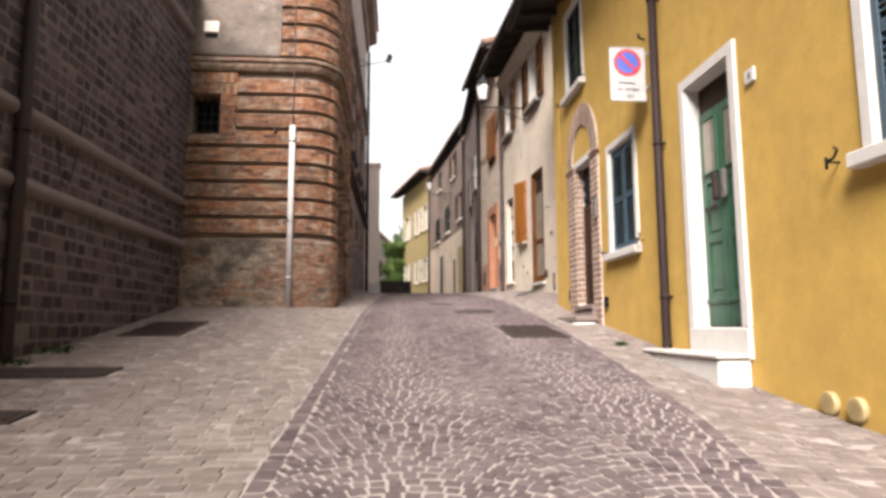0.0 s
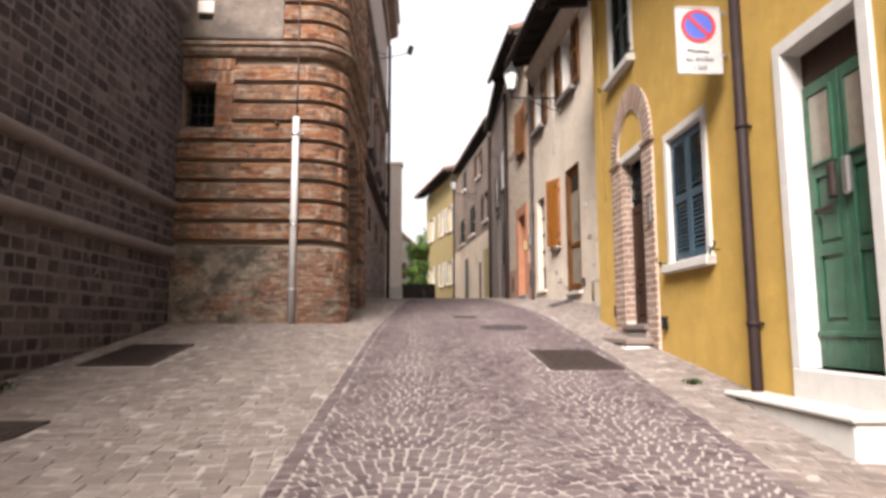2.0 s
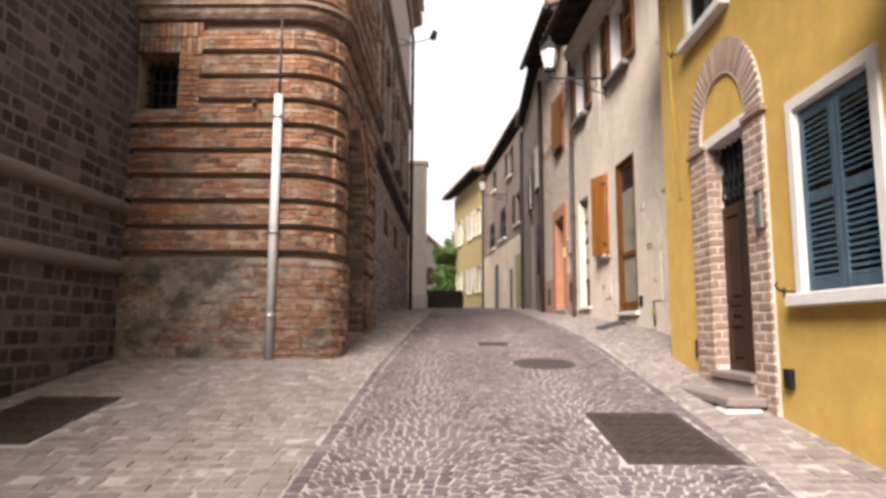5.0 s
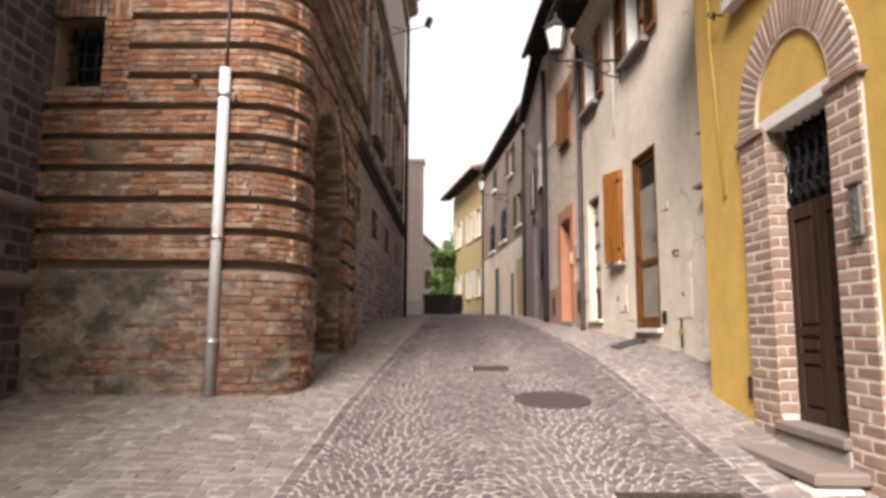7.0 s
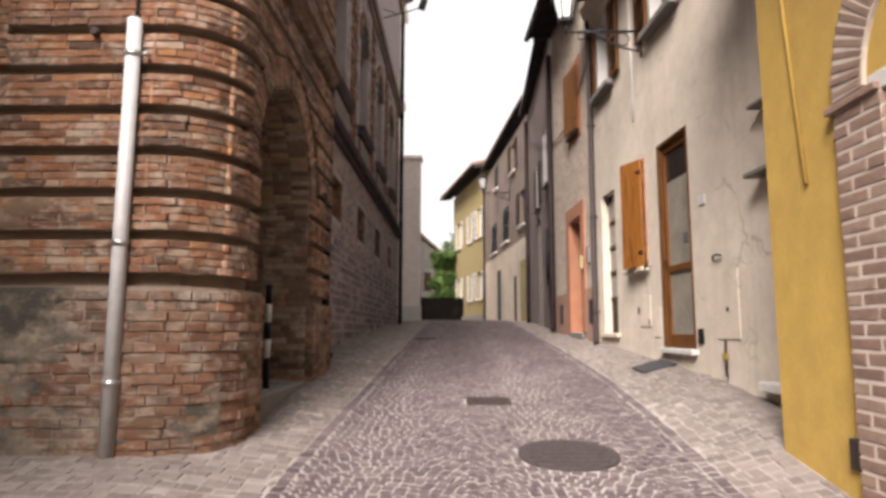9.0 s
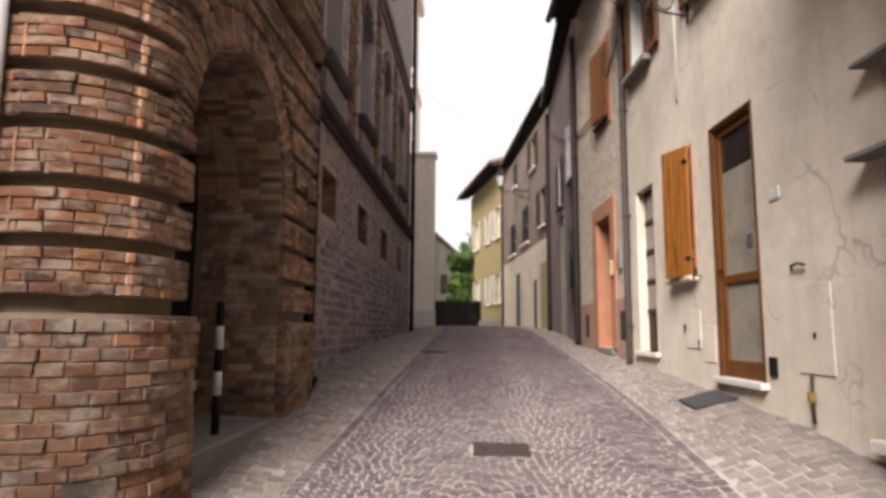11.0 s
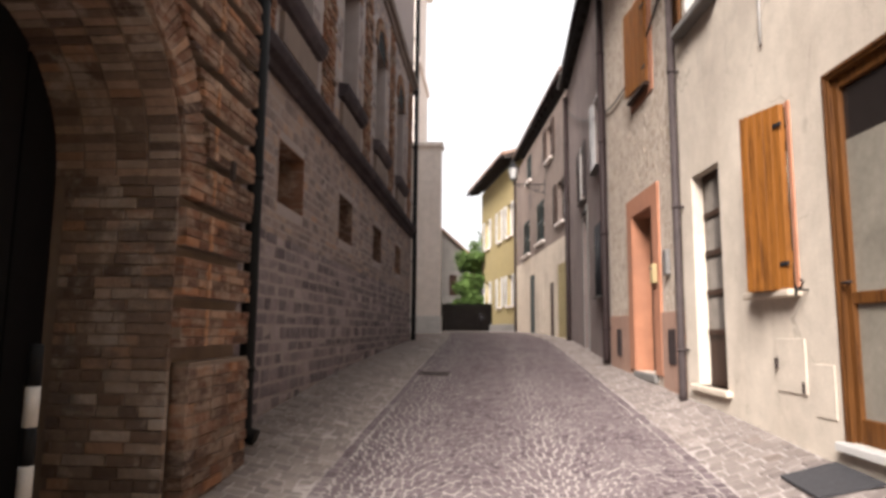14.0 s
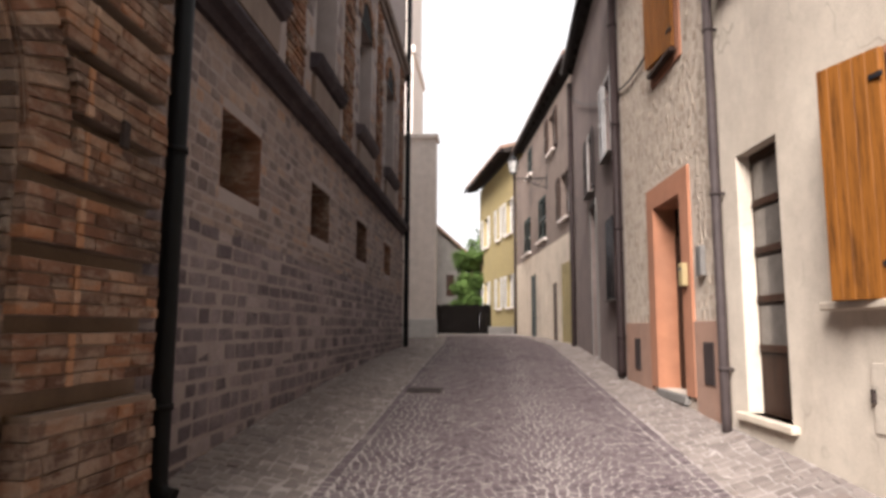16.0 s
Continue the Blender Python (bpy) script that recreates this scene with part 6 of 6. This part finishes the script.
def cover(x0, x1, y0, y1, label, bars=0, ring=True, name="manhole_cover", skew=0.0):
    ob = thing(name, label, "manhole cover")
    bm = bmesh.new()

    def slab(bm, a0, a1, b0, b1, lo, hi):
        p = [Vector((x + skew * (y - y0), y, gz(x, y))) for x, y in ((a0, b0), (a1, b0), (a1, b1), (a0, b1))]
        hexa(bm, [q + Vector((0, 0, lo)) for q in p] + [q + Vector((0, 0, hi)) for q in p])

    slab(bm, x0, x1, y0, y1, -0.02, 0.014)
    part("frame", bm, M_cast, ob)
    n = bars
    for i in range(n):
        bm = bmesh.new()
        a = y0 + 0.04 + (y1 - y0 - 0.08) * i / n
        slab(bm, x0 + 0.05, x1 - 0.05, a, a + (y1 - y0 - 0.08) / n * 0.6, 0.0142, 0.02)
        part("bar", bm, M_cast, ob)
    # raised chequer of short slanting ridges on the larger lids
    if (x1 - x0) * (y1 - y0) > 0.5:
        bm = bmesh.new()
        for i in range(int((x1 - x0 - 0.1) / 0.042)):
            for j in range(int((y1 - y0 - 0.1) / 0.042)):
                cx_, cy_ = x0 + 0.07 + 0.042 * i, y0 + 0.07 + 0.042 * j
                sx = 0.012 if (i + j) % 2 else -0.012
                p = [Vector((u + skew * (cy_ - y0), v, gz(cx_, cy_) + 0.0195)) for u, v in ((cx_ - sx - 0.004, cy_ - 0.012), (cx_ - sx + 0.004, cy_ - 0.012), (cx_ + sx + 0.004, cy_ + 0.012), (cx_ + sx - 0.004, cy_ + 0.012))]
                hexa(bm, p + [q + Vector((0, 0, 0.007)) for q in p])
        part("tread", bm, M_cast, ob, "raised slip-proof ridges")
    return ob


cover(0.94, 1.63, 5.74, 6.94, "rusty dark rectangular iron cover in the cobbles", 7)
cover(-3.54, -2.84, 6.05, 7.22, "dark rectangular iron cover in the pavement by the wall", 5)
cover(-3.75, -2.62, 3.64, 4.06, "dark narrow iron cover in the pavement by the wall", 2)
cover(-3.75, -2.49, 2.26, 2.56, "dark iron cover in the pavement by the wall", 2)
cover(0.27, 0.71, 10.93, 11.26, "small slotted iron drain grate in the cobbles", 3, name="drain_grate")
cover(-0.68, -0.22, 17.5, 17.85, "small square iron cover in the cobbles", 2)
round_cover = thing("manhole_cover", "round cast iron manhole cover in the cobbles", "manhole cover")
bm = bmesh.new()
cx, cy = 0.97, 9.35
n = 40
top = [bm.verts.new((cx + 0.36 * math.cos(6.2832 * k / n), cy + 0.35 * math.sin(6.2832 * k / n), gz(cx, cy + 0.35 * math.sin(6.2832 * k / n)) + 0.016)) for k in range(n)]
low = [bm.verts.new(v.co - Vector((0, 0, 0.05))) for v in top]
bm.faces.new(top)
for k in range(n):
    bm.faces.new((top[k], low[k], low[(k + 1) % n], top[(k + 1) % n]))
part("frame", bm, M_lid, round_cover)
for i in range(7):
    bm = bmesh.new()
    y = cy - 0.26 + 0.52 * i / 6
    w = math.sqrt(max(0.01, 0.31 ** 2 - (y - cy) ** 2))
    hexa(bm, [(cx - w, y - 0.02, gz(cx, y) + 0.0155), (cx + w, y - 0.02, gz(cx, y) + 0.0155), (cx + w, y + 0.02, gz(cx, y) + 0.018), (cx - w, y + 0.02, gz(cx, y) + 0.018),
              (cx - w, y - 0.02, gz(cx, y) + 0.022), (cx + w, y - 0.02, gz(cx, y) + 0.022), (cx + w, y + 0.02, gz(cx, y) + 0.026), (cx - w, y + 0.02, gz(cx, y) + 0.026)])
    part("rib", bm, M_lid, round_cover)

# ---- weeds, tree, fence ----


def weeds(cx, cy, spread, count, seed):
    r = random.Random(seed)
    bm = bmesh.new()
    for _ in range(count):
        x, y = cx + r.gauss(0, spread), cy + r.gauss(0, spread * 0.8)
        t, h, w = r.uniform(0, 6.28), r.uniform(0.02, 0.05), r.uniform(0.008, 0.016)
        z = gz(x, y)
        dx, dy = math.cos(t), math.sin(t)
        a = [bm.verts.new((x - dy * w, y + dx * w, z)), bm.verts.new((x + dy * w, y - dx * w, z)), bm.verts.new((x + dy * w + dx * h * 0.5, y - dx * w + dy * h * 0.5, z + h * 0.7)), bm.verts.new((x + dx * h, y + dy * h, z + h)), bm.verts.new((x - dy * w + dx * h * 0.5, y + dx * w + dy * h * 0.5, z + h * 0.7))]
        bm.faces.new(a)
    return tagged(part("weeds", bm, M_weed), "low green weeds growing from the paving joints", "weeds", kind="stuff")


weeds(1.98, 5.1, 0.035, 45, 1)
weeds(-3.75, 5.05, 0.12, 160, 2)
weeds(-3.7, 4.3, 0.1, 60, 3)
weeds(2.1, 7.1, 0.04, 40, 4)


def tree(x, y, h, r, seed, name="tree"):
    rg = random.Random(seed)
    t = thing(name, "leafy green tree behind the fence at the bend", "tree")
    bm = bmesh.new()
    z = gz(x, y)
    tube(bm, [(x, y, z - 0.1), (x + 0.05, y, z + h * 0.3), (x - 0.05, y, z + h * 0.6), (x, y, z + h * 0.8)], [0.16, 0.13, 0.09, 0.04], 8)
    tips = []
    for k in range(14):
        a, b = rg.uniform(0, 6.28), rg.uniform(0.25, 0.75)
        p0 = Vector((x, y, z + h * b))
        p1 = p0 + Vector((math.cos(a), math.sin(a), rg.uniform(0.2, 0.9))) * r * rg.uniform(0.5, 0.95)
        tube(bm, [p0, p0.lerp(p1, 0.5) + Vector((0, 0, 0.1)), p1], [0.05, 0.03, 0.012], 6)
        tips += [p1, p0.lerp(p1, 0.6), p0.lerp(p1, 0.8)]
    part("trunk", bm, M_bark, t)
    verts, faces = [], []
    for tip in tips + [Vector((x, y, z + h * q)) for q in (0.7, 0.85, 0.95)]:
        for _ in range(170):
            c = tip + Vector((rg.gauss(0, 1), rg.gauss(0, 1), rg.gauss(0, 0.8))) * r * 0.2
            u = Vector((rg.gauss(0, 1), rg.gauss(0, 1), rg.gauss(0, 1))).normalized()
            v = u.orthogonal().normalized()
            s = rg.uniform(0.05, 0.11)
            k = len(verts)
            verts += [c - u * s, c + v * s * 0.5, c + u * s, c - v * s * 0.5]
            faces.append((k, k + 1, k + 2, k + 3))
    crown = part("crown", (verts, faces), M_leaf, t)
    return t


tree(-0.35, 40.6, 4.7, 0.85, 3)
tree(0.2, 43.0, 5.6, 1.0, 8)
tree(-0.75, 39.6, 2.9, 0.6, 5)
fence = thing("board_fence", "dark weathered board fence at the end of the street", "fence")
for i in range(16):
    bm = bmesh.new()
    x = -2.2 + 0.17 * i
    box(bm, x, x + 0.167, 38.4, 38.43, 2.6, 4.42 + 0.03 * math.sin(i * 2.3), 0.005)
    part("board", bm, M_fence, fence)
for z in (3.2, 4.1):
    bm = bmesh.new()
    box(bm, -2.2, 0.5, 38.431, 38.48, z, z + 0.09)
    part("rail", bm, M_fence, fence)
cell(Facade(-0.6, 42.0, -0.6, 50, 1), 43, 44, -0.01, 0.02, 5, 6.2, M_dark, gable_house, "window")
bm = bmesh.new()
box(bm, -1.75, -1.35, 41.96, 41.99, 5.0, 6.1)
part("window", bm, M_dark, gable_house, "small dark window")
bm = bmesh.new()
hexa(bm, [(-0.3, 41.7, 6.85), (-0.3, 50.2, 6.85), (-2.6, 50.2, 8.9), (-2.6, 41.7, 8.9), (-0.3, 41.7, 7.0), (-0.3, 50.2, 7.0), (-2.6, 50.2, 9.05), (-2.6, 41.7, 9.05)])
part("roof", bm, M_tile, gable_house)

# ---- single stones and bricks ----
# bricks that face the street take the copy toned for that side's light
street_side = [r for r in bands if r[3].normalized().x > 0.85]
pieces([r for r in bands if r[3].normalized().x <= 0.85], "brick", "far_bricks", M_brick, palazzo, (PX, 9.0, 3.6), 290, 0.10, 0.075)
pieces(street_side, "brick", "far_side_bricks", M_shadebrick, palazzo, (PX, 10.5, 3.6), 290, 0.10, 0.075)
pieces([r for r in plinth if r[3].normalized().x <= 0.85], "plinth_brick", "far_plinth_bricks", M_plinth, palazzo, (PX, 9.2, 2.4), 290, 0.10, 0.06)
pieces([r for r in plinth if r[3].normalized().x > 0.85], "plinth_brick", "far_side_plinth_bricks", M_shadebrick, palazzo, (PX, 10.5, 2.4), 290, 0.10, 0.06)
pieces(jamb, "reveal_brick", "far_reveal_bricks", M_reveal, palazzo, (PX, ARCH_Y1, 3.0), 290, 0.06, 0.1)
pieces(vous, "voussoir", "far_voussoirs", M_shadebrick, palazzo, (PX, ARCH_C, SPRING), 290, 0.06, 0.1)


def courses(f, y0, y1, z0, z1, h, w, proud, jitter, skip, seed, tilt=0.0, joint=0.008, holes=(), spread=None):
    """Coursed blocks over a front."""
    spread = jitter * 1.6 if spread is None else spread
    r = random.Random(seed)
    out = []
    z = z0
    while z < z1:
        hh = h * r.uniform(1 - jitter, 1 + jitter)
        y = y0 - r.uniform(0, w)
        while y < y1:
            ww = w * r.uniform(1 - spread, 1 + spread)
            a, b = max(y, y0), min(y + ww, y1)
            y += ww
            for h_ in holes:
                if z < h_[3] and z + hh > h_[2] and a < h_[1] and b > h_[0]:
                    if a + b < h_[0] + h_[1]:
                        b = min(b, h_[0])
                    else:
                        a = max(a, h_[1])
            if b - a < 0.05:
                continue
            m, zc = (a + b) / 2, z + hh / 2 + r.uniform(-1, 1) * tilt
            if skip(a, b, z, z + hh):
                continue
            n = Vector((f.side, 0, 0))
            out.append((f.at(m, -0.02, zc), Vector((0, (b - a) / 2 - joint, 0)), UP * (hh / 2 - joint), n * (0.02 + proud * r.uniform(0.3, 1.2))))
        z += hh
    return out


def bare(holes, bands_=()):
    def skip(a, b, c, d):
        if any(a < h[1] and b > h[0] and c < h[3] and d > h[2] for h in holes):
            return True
        return any(c < hi and d > lo for lo, hi in bands_)
    return skip


wall_rows = []
for i, (lo, hi, n) in enumerate(((0.7, 2.792, 14), (2.948, 3.472, 4), (3.628, 6.36, 20), (6.56, 7.12, 4))):
    h = (hi - lo) / n
    for k in range(n):
        wall_rows += courses(west, -2.5, 9.12, lo + h * k, lo + h * k + 0.001, h, 0.2, 0.007, 0.0, bare([]), 110 + 40 * i + k, 0.005, 0.011, (), 0.36)
pieces(wall_rows, "block", "far_stonework", M_darkstone, wall_west, (WX, 6.5, 2.6), 290, 0.26)
pieces(courses(LW, 12.6, 24.55, 2.0, 4.06, 0.138, 0.27, 0.006, 0.2, bare(low_holes), 12, 0.006, 0.0105), "block", "far_stonework", M_wingstone, wing, (-1.7, 13.6, 3.2), 290, 0.26)
pieces(courses(LW, 12.6, 24.55, 4.06, 5.58, 0.105, 0.19, 0.005, 0.26, bare(low_holes), 13, 0.0, 0.008, low_holes), "upper_block", "far_upper_stonework", M_midstone, wing, (-1.8, 14.5, 4.9), 200)
piers_at = [(12.85, 13.75)] + [(UPWIN[i][1] + 0.12, UPWIN[i + 1][0] - 0.12) for i in range(3)] + [(23.3, 24.5)]
above = up_holes + [(a - 0.14, b + 0.14, 5.9, 6.62) for a, b in UPWIN] + [(a - 0.02, b + 0.02, 8.4, 8.98) for a, b in UPWIN] + [((a + b) / 2 - 0.34, (a + b) / 2 + 0.34, 5.9, 9.6) for a, b in piers_at]
pieces(courses(LW, 12.6, 24.55, 5.92, 9.56, 0.13, 0.21, 0.008, 0.2, bare(above), 16, 0.0, 0.007), "high_block", "far_high_stonework", M_midstone, wing, (-1.7, 14.5, 6.5), 60)
# brick piers between the upper windows
pr = []
for a, b in [(12.85, 13.75)] + [(UPWIN[i][1] + 0.12, UPWIN[i + 1][0] - 0.12) for i in range(3)] + [(23.3, 24.5)]:
    m = (a + b) / 2
    pr += courses(LW, m - 0.32, m + 0.32, 5.95, 9.5, 0.075, 0.24, 0.03, 0.1, bare([]), 14)
pieces(pr, "pier_brick", "far_pier_bricks", M_brick, wing, (-1.8, 17, 7), 60)
for i, (a, b) in enumerate(UPWIN):
    c, r0 = (a + b) / 2, (b - a) / 2
    ring = []
    for k in range(26):
        t = math.pi * (k + 0.5) / 26
        rr, q = Vector((0, -math.cos(t), math.sin(t))), Vector((0, math.sin(t), math.cos(t)))
        ring.append((Vector((-1.72, c, 8.40)) + rr * (r0 + 0.1), rr * 0.11, q * 0.028, Vector((0.05, 0, 0))))
    pieces(ring, "arch_brick", "arch_bricks", M_brick, wing, (-1.8, c, 8.9), 26)
    # black half-round on the wall face, painted for the dark arched opening
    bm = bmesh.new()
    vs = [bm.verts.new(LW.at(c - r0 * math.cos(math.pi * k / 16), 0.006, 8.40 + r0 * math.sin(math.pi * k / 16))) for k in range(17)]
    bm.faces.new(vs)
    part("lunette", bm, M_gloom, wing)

sp = Facade(S.x0 - 0.0, S.y0, S.x1, S.y1, -1)
pieces(courses(sp, 15.06, 18.34, 3.42, 8.9, 0.085, 0.125, 0.002, 0.38, bare([(OD[0] - 0.27, OD[1] + 0.27, 2, OD[3] + 0.27), (OW[0] - 0.15, OW[1] + 0.15, OW[2] - 0.15, OW[3] + 0.15)]), 15, 0.012, 0.001), "rubble_stone", "far_rubble", M_rubble, stone_house, (2.45, 15.6, 4.5), 290, 0.1)

# facing bricks of the arched doorway
fb = []
r = random.Random(4)
for a, b in ((AD[0] - 0.32, AD[0] + 0.012), (AD[1] - 0.012, AD[1] + 0.41)):
    z, k = 1.42, 0
    while z < AZ - 0.09:
        cut = a + (b - a) * (0.36 if k % 2 else 0.66)
        for p, q in ((a, cut), (cut, b)):
            fb.append((Y.at((p + q) / 2, 0.015, z + 0.039), Vector((0, (q - p) / 2 - 0.0065, 0)), UP * 0.0315, Vector((-0.016 - r.uniform(0, 0.004), 0, 0))))
        z += 0.078
        k += 1
z, k = 1.9, 0
while z < AZ - 0.09:
    for p, q in ((-0.02, 0.04), (0.04, 0.10)) if k % 2 else ((-0.02, 0.10),):
        fb.append((Y.at(AD[1], -(p + q) / 2, z + 0.039) + Vector((0, 0.004, 0)), Vector(((q - p) / 2 - 0.006, 0, 0)), UP * 0.0315, Vector((0, -0.014, 0))))
    z += 0.078
    k += 1
for i in range(34):
    t = math.pi * (i + 0.5) / 34
    rr, q = Vector((0, -math.cos(t), math.sin(t) * 1.12)), Vector((0, math.sin(t), math.cos(t))).normalized()
    c = Y.at(AC + 0.04, 0.015, AZ + 0.02) + rr * (AR + 0.145)
    fb.append((c, rr * 0.135, q * 0.021, Vector((-0.018 - r.uniform(0, 0.004), 0, 0))))
pieces(fb, "facing_brick", "far_facing_bricks", M_facing, portal, (2.35, 7.4, 3), 290)

# cobbles in arcs across the roadway, an edging of larger setts, and the pavement
COVERS = ((0.92, 1.65, 5.72, 6.96), (0.25, 0.73, 10.91, 11.28), (-0.70, -0.20, 17.48, 17.87), (-3.56, -2.82, 6.03, 7.24), (-3.77, -2.60, 3.62, 4.08), (-3.77, -2.47, 2.24, 2.58))


def covered(x, y):
    return any(a < x < b and c < y < d for a, b, c, d in COVERS) or math.hypot(x - 0.97, y - 9.35) < 0.365


def lie(x, y, u, wu, wv, proud=0.006):
    """A stone lying in the street at x, y, its width along the unit vector u."""
    e = 0.1
    up = Vector((gz(x - e, y) - gz(x + e, y), gz(x, y - e) - gz(x, y + e), 2 * e)).normalized()
    u = (u - up * u.dot(up)).normalized()
    v = up.cross(u)
    return (Vector((x, y, gz(x, y) - 0.022)), u * wu, v * wv, up * (0.022 + proud))


rg = random.Random(21)
cob, setts, pav = [], [], []
PITCH = 0.074
FAN = 1.15
row = 0
y = -2.2
while y < 31:
    far = y > 20
    step_ = PITCH * (1.5 if far else 1.0)
    lo, hi = along(WEST_EDGE, y) - 0.02, along(EAST_EDGE, y) + 0.02
    x = lo + rg.uniform(0, 0.03)
    while x < hi:
        w = step_ * rg.uniform(0.85, 1.2)
        ph = ((x - 0.2) / FAN) % 1.0 - 0.5
        bow = 0.20 * math.cos(ph * math.pi) * FAN
        slope = -0.20 * math.pi * math.sin(ph * math.pi)
        yy = y + bow + rg.uniform(-0.008, 0.008)
        xc = x + w / 2 / math.hypot(1, slope) * 1.0
        u = Vector((1, slope, 0)).normalized()
        adv = w / math.hypot(1, slope)
        # stones that meet the edging are cut to it
        p, q = max(xc - adv / 2, along(WEST_EDGE, yy) + 0.094), min(xc + adv / 2, along(EAST_EDGE, yy) - 0.094)
        xc, cut = (p + q) / 2, (q - p) / adv
        if q - p > 0.024 and not covered(xc, yy):
            cob.append(lie(xc, yy, u, w / 2 * cut - 0.0062, step_ / 2 / math.hypot(1, slope) ** 0.5 - 0.0066, rg.uniform(0.001, 0.007)))
        x += adv
    y += step_
for edge, sgn in ((WEST_EDGE, 1), (EAST_EDGE, -1)):
    for k in range(1):
        y = -2.2
        while y < 31:
            ln = rg.uniform(0.08, 0.14)
            xc = along(edge, y + ln / 2) + sgn * (0.047 + 0.105 * k)
            if not covered(xc, y + ln / 2):
                tang = Vector((along(edge, y + ln) - along(edge, y), ln, 0)).normalized()
                setts.append(lie(xc, y + ln / 2, tang, ln / 2 - 0.009, 0.042 + rg.uniform(-0.006, 0.006), rg.uniform(0.002, 0.006)))
            y += ln
for sgn in (-1, 1):
    y = -2.2
    while y < 31:
        dep = rg.uniform(0.075, 0.125) * (1.6 if y > 20 else 1)
        yc = y + dep / 2
        a, b = (along(WEST_WALL, yc), along(WEST_EDGE, yc)) if sgn < 0 else (along(EAST_EDGE, yc), along(EAST_WALL, yc))
        x = a - rg.uniform(0, 0.15)
        while x < b:
            w = rg.uniform(0.08, 0.155) * (1.4 if y > 20 else 1)
            p, q = max(x, a), min(x + w, b)
            x += w
            if q - p < 0.03 or covered((p + q) / 2, yc):
                continue
            xc = (p + q) / 2
            pav.append(lie(xc, yc + rg.uniform(-0.006, 0.006), Vector((1, rg.uniform(-0.07, 0.07), 0)), (q - p) / 2 - 0.0026, dep / 2 - 0.0026, rg.uniform(-0.002, 0.007)))
        y += dep
pieces(cob, "cobble", "cobbles", M_cobble, road, (0.2, 2.2, 1.0), 295, 0.2)
pieces(setts, "sett", "setts", M_cobble, road, (-0.9, 2.5, 1.0), 200, 0.12)
pieces(pav, "paver", "pavers", M_paver, pavement, (-2.0, 2.6, 1.1), 295, 0.12)
